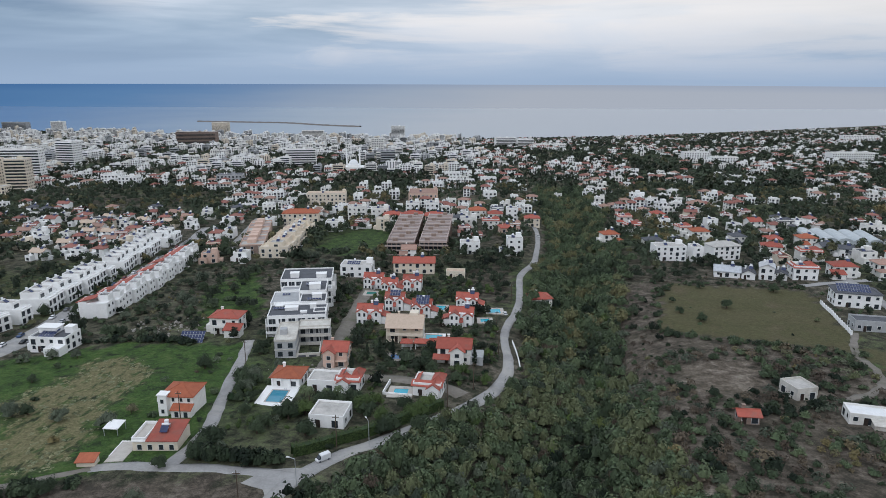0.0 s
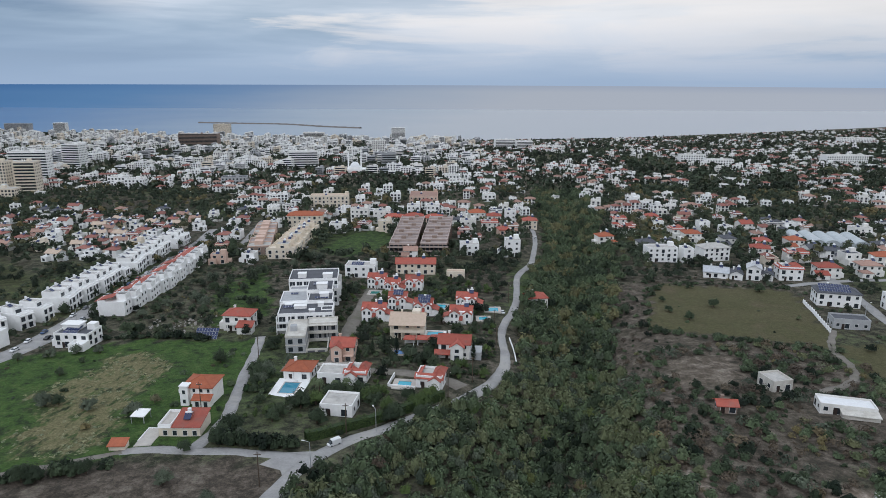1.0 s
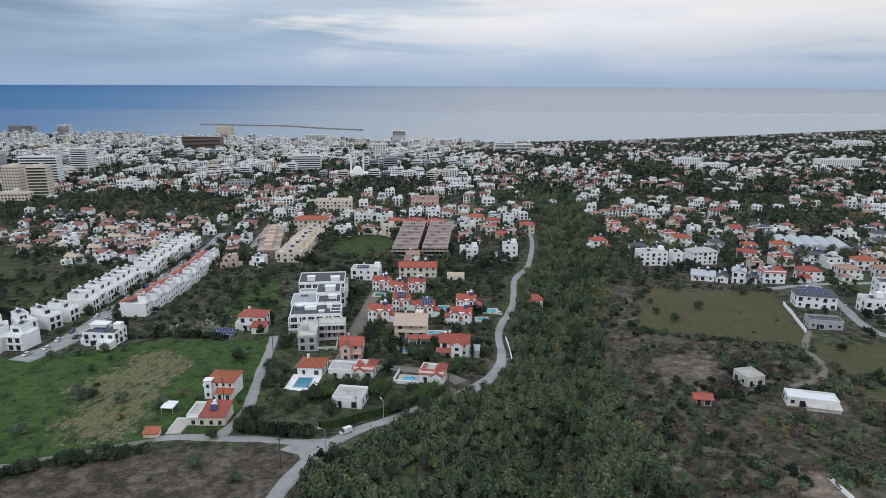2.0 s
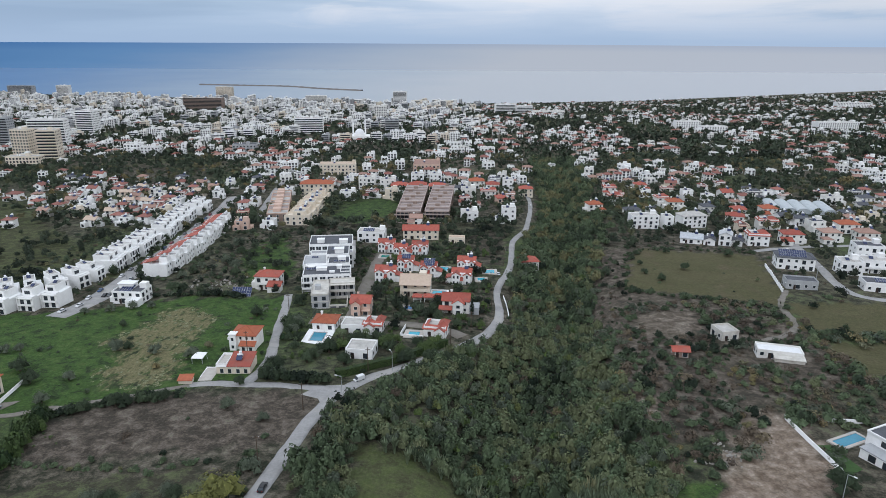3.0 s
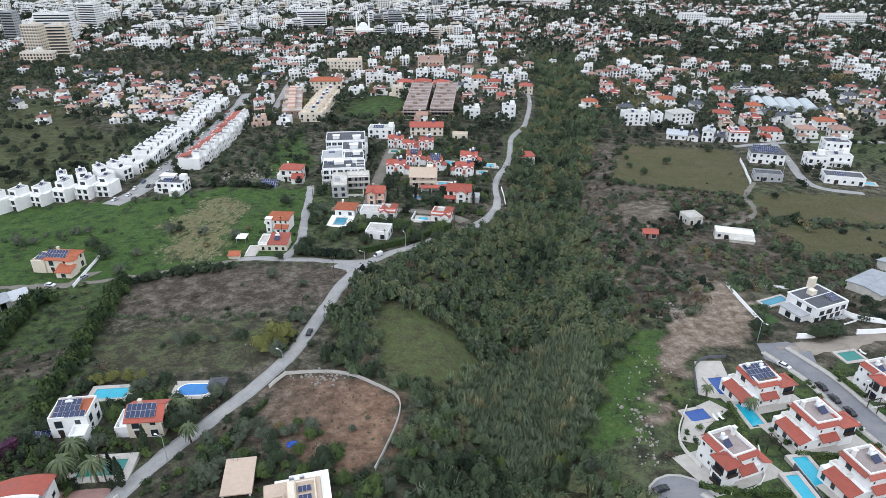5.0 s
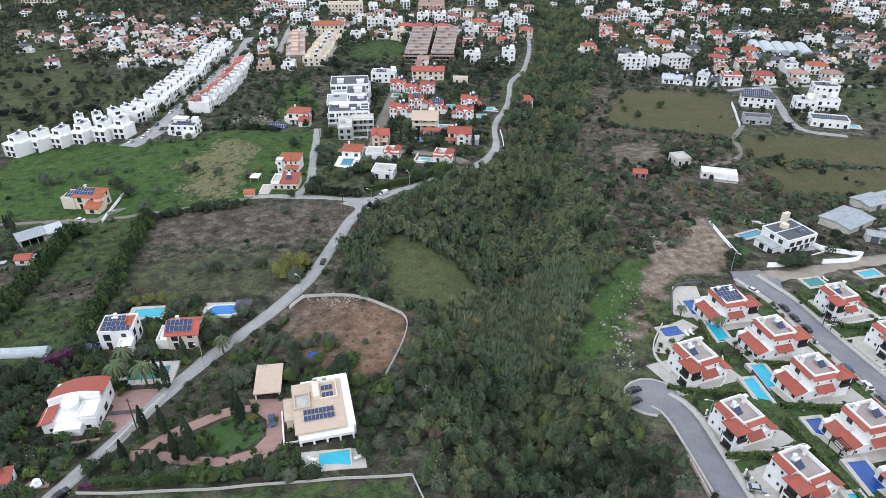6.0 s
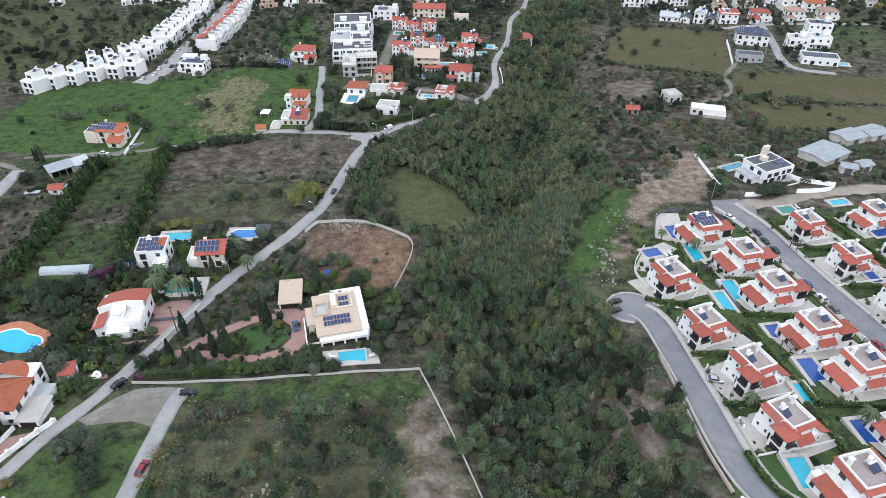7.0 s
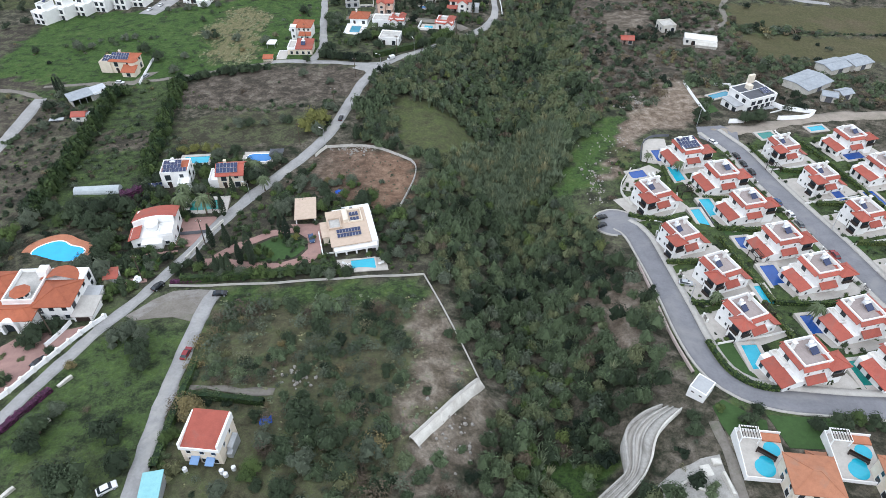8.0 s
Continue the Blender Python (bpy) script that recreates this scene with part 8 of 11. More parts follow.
# ---- the town below, down to the shore
def free(x, y, r, roads=True):
    for px, py, pr in PLACED:
        if (x - px) ** 2 + (y - py) ** 2 < (r + pr) ** 2:
            return False
    if roads:
        for line, w in ROAD_LINES:
            if np.min((line[:, 0] - x) ** 2 + (line[:, 1] - y) ** 2) < (r * 0.8 + w) ** 2:
                return False
    return True


TOWN_MATS = [BRIGHT, WHITE, CREAM, TOWN_TILE, FLAT, GLASS, ORANGE, PEACH, GREY, DARKROOF, BROWN, PALE_TILE]


def far_block(s, x, y, w, d, n, rz, wall, roof, tall=3.0, gap=3.4, bands=False):
    """One building of the distant town, with its roof and rows of windows."""
    t, z = Shape(), gz(x, y)
    h = n * tall + 0.3
    t.box(-w / 2, w / 2, -d / 2, d / 2, -4, h, wall)
    if roof in (3, 6, 11):
        t.hip(-w / 2, w / 2, -d / 2, d / 2, h + 0.02, min(w, d) * 0.25, 0.5, roof)
    else:
        t.parapet(-w / 2, w / 2, -d / 2, d / 2, h, 0.6, 0.3, wall)
        t.box(-w / 2 + 0.3, w / 2 - 0.3, -d / 2 + 0.3, d / 2 - 0.3, h, h + 0.08, roof)
        if n > 2:
            t.box(w * 0.05, w * 0.05 + 3.5, -1.5, 1.8, h, h + 2.6, wall)
        for k in range(1 + int(w > 12)):
            t.tube(-w * 0.25 + k * 2.2, d * 0.2, h, h + 1.7, 0.55, 0.55, 6, 0)
    for fl in range(n):
        zz = fl * tall + 0.9
        if bands:
            t.face([(-w / 2 + 0.6, -d / 2 - 0.05, zz), (w / 2 - 0.6, -d / 2 - 0.05, zz), (w / 2 - 0.6, -d / 2 - 0.05, zz + 1.5), (-w / 2 + 0.6, -d / 2 - 0.05, zz + 1.5)], 5)
            t.box(-w / 2 - 0.4, w / 2 + 0.4, -d / 2 - 1.2, -d / 2, zz - 0.9, zz - 0.6, wall).box(-w / 2 - 0.4, w / 2 + 0.4, -d / 2 - 1.2, -d / 2 - 1.05, zz - 0.6, zz, wall)
        else:
            m = max(1, int(w / gap))
            for i in range(m):
                c = -w / 2 + (i + 0.5) * w / m
                t.face([(c - 0.85, -d / 2 - 0.05, zz - 0.2), (c + 0.85, -d / 2 - 0.05, zz - 0.2), (c + 0.85, -d / 2 - 0.05, zz + 1.5), (c - 0.85, -d / 2 - 0.05, zz + 1.5)], 5)
        m = max(1, int(d / gap))
        for side in (-1 if x > 0 else 1,):
            for i in range(m):
                c = -d / 2 + (i + 0.5) * d / m
                e = side * (w / 2 + 0.05)
                t.face([(e, c - 0.65, zz), (e, c + 0.65, zz), (e, c + 0.65, zz + 1.35), (e, c - 0.65, zz + 1.35)], 5)
    c, q, k = math.cos(radians(rz)), math.sin(radians(rz)), len(s.v)
    s.v += [(x + a * c - b * q, y + a * q + b * c, z + e) for a, b, e in t.v]
    s.f += [tuple(k + i for i in f) for f in t.f]
    s.s += t.s


def patch(x, y, size, seed=0.0):
    return noise.noise(Vector((x / size, y / size, seed)))


def landmarks():
    """Tall and large buildings that stand out above the town."""
    for x, y, w, d, n, wall, bands, label in [
            (-402, 617, 19, 14, 10, 2, True, "beige ten-storey apartment slab"), (-455, 708, 40, 14, 11, 0, True, "white eleven-storey slab with dark glass bands"), (-431, 622, 18, 13, 10, 2, False, "beige ten-storey apartment tower"),
            (-487, 853, 24, 18, 11, 0, True, "white rounded balcony tower"), (-522, 733, 15, 14, 11, 8, True, "dark grey office tower"), (-550, 1470, 88, 20, 9, 10, True, "wide brown unfinished hotel block"),
            (-404, 577, 30, 12, 3, 2, False, "low beige apartment row below towers"), (-685, 2030, 50, 18, 13, 2, False, "tall pale hotel slab by the harbour"), (-127, 1782, 36, 16, 13, 0, True, "white balcony tower near the shore"), (-120, 1176, 22, 14, 8, 1, False, "pale eight-storey block")]:
        s = Shape()
        far_block(s, 0, 0, w, d, n, 0, wall, 4, 3.0, 3.0, bands)
        z = gz(0, 0)
        root = thing("tower_block", x, y, random.uniform(-12, 12), label + " in the town", "apartment tower")
        s.v = [(a, b, c - z) for a, b, c in s.v]
        part("block", s, TOWN_MATS, root)
        claim(x, y, w * 0.7)
    for x, y, w, d, n, wall, roof, label in [
            (-79, 909, 20, 16, 6, 8, 9, "dark grey banded office block"), (377, 997, 38, 14, 4, 0, 4, "large white institutional building"), (399, 948, 38, 14, 3, 0, 4, "long white institutional building"),
            (609, 996, 66, 18, 4, 0, 4, "very long white building on the hillside"), (218, 1393, 68, 24, 2, 1, 4, "broad flat-roofed pale hall"), (1032, 1660, 86, 22, 4, 0, 4, "long white resort hotel"),
            (130, 1445, 44, 20, 6, 0, 4, "white seaside hotel"), (172, 1440, 36, 20, 5, 0, 4, "white seaside hotel wing")]:
        s = Shape()
        far_block(s, 0, 0, w, d, n, 0, wall, roof, 3.2, 3.6, n > 4)
        z = gz(0, 0)
        root = thing("large_building", x, y, random.uniform(-8, 8), label + " among trees", "building")
        s.v = [(a, b, c - z) for a, b, c in s.v]
        part("block", s, TOWN_MATS, root)
        claim(x, y, w * 0.6)
    for x, y, w, d, n, wall, roof, label in [
            (-69, 1702, 45, 18, 6, 2, 4, "beige seaside hotel"), (-6, 1709, 45, 18, 6, 2, 4, "beige seaside hotel"), (7, 745, 20, 12, 2, 0, 4, "white two-storey school building"), (46, 692, 16, 10, 2, 0, 4, "white flat-roofed house"),
            (40, 577, 11, 9, 2, 0, 4, "white cube house"), (-346, 678, 18, 11, 3, 0, 4, "white framed apartment house"), (-317, 656, 19, 11, 3, 0, 4, "white apartment house"), (-1440, 2230, 88, 22, 9, 8, 9, "dark unfinished shore block"),
            (-1245, 2140, 40, 18, 11, 0, 4, "white shore towers"), (-350, 1757, 56, 20, 8, 1, 4, "pale shore hotel"), (-224, 683, 26, 13, 3, 8, 9, "grey apartment building"), (-197, 904, 40, 16, 7, 0, 4, "white banded apartment slab")]:
        s = Shape()
        far_block(s, 0, 0, w, d, n, 0, wall, roof, 3.1, 3.4, n > 5)
        z = gz(0, 0)
        root = thing("large_building", x, y, random.uniform(-8, 8), label + " in the town", "building")
        s.v = [(a, b, c - z) for a, b, c in s.v]
        part("block", s, TOWN_MATS, root)
        claim(x, y, w * 0.6)
    m = thing("mosque", -113, 812, 4, "white mosque with low dome and two minarets", "mosque")
    part("hall", Shape().box(-13, 13, -9, 9, -3, 7).box(-7, 7, -7, 7, 7, 9.5), BRIGHT, m)
    dome = Shape()
    for k in range(5):
        a, b = k * math.pi / 10, (k + 1) * math.pi / 10
        dome.tube(0, 0, 9.5 + 6 * math.sin(a), 9.5 + 6 * math.sin(b), 6 * math.cos(a), max(0.05, 6 * math.cos(b)), 16)
    part("dome", dome, TANK, m)
    for sx in (-9, 7):
        part("minaret", Shape().tube(sx, 10, -3, 24, 1.1, 0.9, 10).tube(sx, 10, 20, 20.8, 1.7, 1.7, 10).tube(sx, 10, 24, 29, 1.1, 0.05, 10), BRIGHT, m)
    claim(-113, 812, 18)


landmarks()


def mid_town():
    """Single houses of the nearer town, at random within its quarters."""
    rng = random.Random(11)
    # the quarter behind the terraced rows
    for i, (x, y) in enumerate([(-258, 377), (-260, 397), (-238, 361), (-237, 375), (-248, 407), (-214, 336), (-215, 361), (-196, 341), (-192, 356), (-217, 380), (-258, 361), (-271, 433), (-270, 457), (-270, 479), (-235, 424), (-234, 449), (-209, 422), (-204, 349), (-205, 368), (-195, 372), (-183, 366), (-184, 380), (-195, 388), (-206, 394), (-220, 396), (-186, 398), (-197, 406), (-184, 415),
                                (-222, 412), (-247, 391), (-229, 388), (-195, 424), (-184, 433), (-205, 438), (-219, 436), (-248, 436), (-194, 446), (-180, 452)]):
        if not free(x, y, 3.4):
            continue
        wall = (WHITE, BRIGHT, CREAM, BRIGHT, WHITE, BRIGHT)[i % 6]
        roof, tile = (("hip", TOWN_TILE), ("flat", FLAT), ("gable", SAND_TILE), ("half", TOWN_TILE), ("flat", FLAT), ("gable", PALE_TILE))[(i * 5 + i // 3) % 6]
        house(x, y, 6.6 + 0.8 * (i % 3), 5.8, 2, (-14, 8, 0, -6, 12)[i % 5], wall, roof, tile, tall=2.25, wing=1 + i % 6, gap=3.2, label="%s two-storey house with %s roof behind terraced rows" % ("cream" if wall is CREAM else "white", {"flat": "flat", "half": "part tiled"}.get(roof, "tiled")), group="houses of the town")
        claim(x, y, 4.4)
    for gy in range(335, 500, 13):
        for gx in range(-380, 390, 13):
            x, y = gx + rng.uniform(-4.5, 4.5), gy + rng.uniform(-4.5, 4.5)
            if abs(x) > 0.66 * (y + 90):
                continue
            grove = (x < -180 and 495 < y < 620 - (x + 190) * 0.1) or (ravine_x(y) - 35 < x < ravine_x(y) + 30) or (-110 < x < 60 and 565 < y < 625)
            left = x < -150
            p = 0.36 if left else 0.56 if x < 70 else 0.30
            p += 0.55 * patch(x, y, 70, 3.0)
            if grove or (-82 < x < -30 and 300 < y < 425) or (5 < x < 60 and 300 < y < 395):
                p = 0.0 if y < 430 else 0.05
            if rng.random() > p or not free(x, y, 5.2):
                continue
            kind = rng.random()
            wall = WHITE if kind < 0.35 else BRIGHT if kind < 0.90 else CREAM if kind < 0.96 else PEACH
            roof = rng.choice(["hip", "hip", "half", "flat", "gable"] if x > -20 or left else ["flat", "flat", "hip", "half"])
            tile = rng.choice([TOWN_TILE, TOWN_TILE, TOWN_TILE, PALE_TILE, DARKROOF]) if roof != "flat" else FLAT
            n = 2 if rng.random() < 0.8 else 3 if rng.random() < 0.5 else 1
            tone = {"white_render": "white", "fresh_white_render": "bright white", "cream_render": "cream", "peach_render": "peach"}[wall.name]
            house(x, y, rng.uniform(6.0, 9.0), rng.uniform(5.4, 7.0), n, rng.choice([-12, -5, 0, 6, 14, 88]), wall, roof, tile, label="%s %s-storey house with %s roof in the town" % (tone, {1: "single", 2: "two", 3: "three"}[n], {"flat": "flat", "half": "part tiled"}.get(roof, "tiled")),
                  tall=2.35, wing=rng.randint(1, 6), heat=rng.random() < 0.8, gap=3.8 if y < 400 else 5.4, group="houses of the town")
            claim(x, y, 4.6)


mid_town()


def far_town():
    """The rest of the town: houses, flats and hotels, thinning out to the right."""
    rng = random.Random(5)
    homes, flats = Shape(), Shape()
    y = 496.0
    while y < 2500:
        step = 10.6 + (y - 496) * 0.0062
        x = -0.72 * y - 150
        while x < 0.78 * y + 150:
            px, py = x + rng.uniform(-0.35, 0.35) * step, y + rng.uniform(-0.35, 0.35) * step
            x += step
            if py > shore_y(px) - 35:
                continue
            clump = patch(px, py, 120, 7.0) + 0.5 * patch(px, py, 45, 9.0)
            west = np.interp(px / py, [-0.7, -0.25, 0.0, 0.15, 0.3, 0.7], [0.30, 0.33, 0.33, 0.26, 0.20, 0.16])
            p = west + 1.35 * clump + (0.06 if py > 1500 and px < 0 else 0)
            if py > 1400 and px > 0.16 * py:
                p -= 0.14
            grove = (px < -180 and 480 < py < 610 - (px + 190) * 0.1) or ravine_x(py) - 30 < px < ravine_x(py) + 26
            if py < 680 and grove:
                p *= 0.12
            if rng.random() > p or not free(px, py, 4.6, False):
                continue
            claim(px, py, 4.2)
            town = px < 0.05 * py and py > 780
            rz = rng.choice([-14, -6, 0, 5, 12]) + rng.uniform(-4, 4)
            if town and rng.random() < 0.5 + 0.2 * (py > 1300):
                n = rng.choice([2, 3, 3, 4, 4, 5]) + (rng.choice([0, 1, 3]) if py > 1500 else 0)
                far_block(flats, px, py, rng.uniform(8, 15), rng.uniform(7, 10), n, rz, rng.choice([0, 0, 0, 0, 1, 1, 2, 8]), rng.choice([4, 9, 9]), 2.5, 2.8, rng.random() < 0.5)
            else:
                roof = rng.choice([3, 11, 3, 9, 4, 4, 4]) if not town else rng.choice([4, 4, 9, 0, 3])
                far_block(homes, px, py, rng.uniform(5.6, 9.4), rng.uniform(5.2, 7.4), rng.choice([1, 2, 2, 2, 3]), rz, rng.choice([0, 0, 0, 1]), roof, 2.4, 2.9)
        y += step
    for name, s, label in (("town_houses", homes, "white and red-roofed houses filling the coastal plain"), ("town_flats", flats, "white apartment blocks crowding the harbour town")):
        tagged(new(name, s.mesh(name, TOWN_MATS)), label, "town", kind="stuff")


far_town()


def harbour():
    """Stone breakwaters and the cove inside them."""
    line = smooth_line([(-1030, 2770), (-800, 2720), (-640, 2700), (-480, 2560), (-318, 2490)], 14)
    n = sides(line)
    w = 9 + 2 * np.sin(np.arange(len(line)) * 1.7)
    rows = []
    for o, h in ((-1, -3), (-0.55, 4.2), (0.5, 4.6), (1, -3)):
        rows.append(np.column_stack([line + n * (o * w)[:, None], np.full(len(line), h) + 0.6 * np.sin(np.arange(len(line)) * 2.3 + o)]))
    v = np.stack(rows, 1).reshape(-1, 3)
    at = np.arange(len(line) * 4).reshape(-1, 4)
    f = np.stack([at[:-1, :-1], at[1:, :-1], at[1:, 1:], at[:-1, 1:]], -1).reshape(-1, 4)
    tagged(new("breakwater", mesh_np("breakwater", v, f, paint("breakwater_stone", (0.20, 0.18, 0.16), (0.13, 0.12, 0.11), 0.08, 0.95, 0.4))), "long dark stone harbour breakwater", "breakwater", kind="structure")


harbour()


# ---- plants
def leaf_quads(rng, centre, normal, size, up=0.25):
    """Small leaf sprays as three-cornered faces, turned about their outward normals."""
    n = len(centre)
    a = rng.normal(size=(n, 3))
    nn = normal + 0.22 * rng.normal(size=(n, 3))
    nn[:, 2] += up
    nn /= np.linalg.norm(nn, axis=1)[:, None]
    u = np.cross(nn, a)
    u /= np.linalg.norm(u, axis=1)[:, None]
    w = np.cross(nn, u)
    s = (size * rng.uniform(0.6, 1.35, n))[:, None]
    k = rng.uniform(0.5, 1.0, n)[:, None]
    return np.stack([centre - u * s - w * s * k * 0.8, centre + u * s * 1.1 - w * s * k * 0.5, centre + w * s * k * 1.1 + u * s * 0.2], 1)


def three(q):
    """Four-cornered faces cut into three-cornered ones."""
    q = np.asarray(q).reshape(-1, 4, 3)
    return q[:, [0, 1, 2, 0, 2, 3]].reshape(-1, 3)


def crown(seed, lobes, leaves, size, flat=0.8, core=True):
    """A crown of unit radius round (0, 0, 0.9): lobes of leaf sprays over a dark lumpy inside."""
    rng = np.random.default_rng(seed)
    c = rng.normal(size=(lobes, 3)) * [0.34, 0.34, 0.20 * flat]
    c[:, 2] += 0.95 * flat
    r = rng.uniform(0.42, 0.66, lobes)
    who = rng.integers(0, lobes, leaves)
    d = rng.normal(size=(leaves, 3))
    d[:, 2] = np.where(d[:, 2] < -0.2, -d[:, 2] * 0.7, d[:, 2])
    d /= np.linalg.norm(d, axis=1)[:, None]
    at = c[who] + d * (r[who] * rng.uniform(0.82, 1.14, leaves))[:, None]
    quads = leaf_quads(rng, at, d, size).reshape(-1, 3)
    if core:
        g = []
        for k in range(lobes):
            e = [c[k] + 0.92 * r[k] * np.array(d) for d in ((1, 0, -0.2), (0, 1, -0.2), (-1, 0, -0.2), (0, -1, -0.2), (0, 0, 0.9))]
            for i in range(4):
                g += [e[i], e[(i + 1) % 4], e[4]]
        quads = np.vstack([quads, np.array(g)])
    return quads


def grown(variants, pos, size, tint, rng, tallness=1.0, lean=0.0):
    """Copies of crown variants at many places, as one array of corners with a tint for each."""
    out, tone = [], []
    pick = rng.integers(0, len(variants), len(pos))
    for k, v in enumerate(variants):
        i = np.where(pick == k)[0]
        if not len(i):
            continue
        a = rng.uniform(0, 2 * math.pi, len(i))
        c, s = np.cos(a), np.sin(a)
        sx, sz = size[i] * rng.uniform(0.85, 1.15, len(i)), size[i] * tallness * rng.uniform(0.8, 1.2, len(i))
        x = (v[None, :, 0] * c[:, None] - v[None, :, 1] * s[:, None]) * sx[:, None]
        y = (v[None, :, 0] * s[:, None] + v[None, :, 1] * c[:, None]) * sx[:, None]
        z = v[None, :, 2] * sz[:, None]
        out.append((np.stack([x, y, z], -1) + pos[i][:, None, :]).reshape(-1, 3))
        tone.append(np.repeat(tint[i], len(v)))
    return np.vstack(out), np.concatenate(tone)


def stuff(name, verts, tint, material, label, category, corners=3):
    quads = np.arange(len(verts)).reshape(-1, corners)
    return tagged(new(name, mesh_np(name, verts, quads, material, tint)), label, category, kind="stuff")


CROWN_FINE = [crown(30 + i, 6, 350, 0.076) for i in range(7)]
BUSH_FINE = [crown(35 + i, 6, 300, 0.076, 0.55) for i in range(6)]
BUSH_AIRY = [crown(45 + i, 7, 270, 0.074, 0.55, core=False) for i in range(4)]
CROWN_MID = [crown(40 + i, 4, 90, 0.155) for i in range(5)]
CROWN_BACK = [crown(50 + i, 2, 32, 0.245) for i in range(5)]
CROWN_FAR = [crown(60 + i, 3, 9, 0.57, core=False) for i in range(4)]
TUFT = [crown(95 + i, 2, 28, 0.27, 0.5, core=False) for i in range(4)]
BUSH_NEAR = [crown(80 + i, 5, 120, 0.150, 0.55) for i in range(6)]
BUSH_LOW = [crown(85 + i, 4, 84, 0.165, 0.6) for i in range(5)]
BUSH_SPARSE = [crown(90 + i, 6, 105, 0.150, 0.55, core=False) for i in range(4)]

WEST_EDGE = ([-130, -75, -47, -14, 18, 45, 60, 96, 110, 130, 150, 170, 195, 230, 260, 310, 360, 420, 520, 700], [4, 4, 7, -5, -11, -8, -34, -34, -31, -18, 3, 18, 27, 29, 37, 43, 58, 68, 76, 92])
EAST_EDGE = ([-130, -75, -58, -36, -10, 3, 15, 27, 50, 79, 110, 150, 190, 225, 290, 330, 400, 520, 700], [36, 37, 41, 45.5, 44, 38, 39, 31, 37, 54, 54, 51, 58, 65, 84, 97, 101, 128, 135])
REED_BED = [(-2, 46), (7, 68), (20, 76), (34, 80), (39, 72), (38, 56), (31, 33), (16, 25), (4, 37)]
BARE_PATCHES = [(36, -34, 5.5), (41, -26, 5), (33, -22, 3), (43, -19, 4.5), (27, -68, 3), (22, -72, 3), (-6, 110, 5), (57, 118, 3), (20, -66, 4)]


def scatter(rng, x0, x1, y0, y1, cell):
    gx, gy = np.meshgrid(np.arange(x0, x1, cell), np.arange(y0, y1, cell))
    p = np.stack([gx.ravel(), gy.ravel()], -1)
    return p + rng.uniform(-0.48, 0.48, p.shape) * cell


def keep_off(p, pad=1.5, roads=True, road_pad=None):
    road_pad = pad if road_pad is None else road_pad
    ok = np.ones(len(p), bool)
    for px, py, pr in PLACED:
        ok &= (p[:, 0] - px) ** 2 + (p[:, 1] - py) ** 2 > (pr + pad * 0.4) ** 2
    if roads:
        for line, w in ROAD_LINES:
            lo, hi = line.min(0) - w - 8, line.max(0) + w + 8
            i = np.where(ok & (p[:, 0] > lo[0]) & (p[:, 0] < hi[0]) & (p[:, 1] > lo[1]) & (p[:, 1] < hi[1]))[0]
            if len(i):
                d = ((p[i][:, None, :] - line[None]) ** 2).sum(-1).min(1)
                ok[i] &= d > (w + road_pad) ** 2
    return p[ok]


def with_z(p, sink=0.0):
    return np.column_stack([p, ground_z(p[:, 0], p[:, 1]) - sink])


def value(p, size, seed):
    return np.array([noise.noise(Vector((a / size, b / size, seed))) for a, b in p])


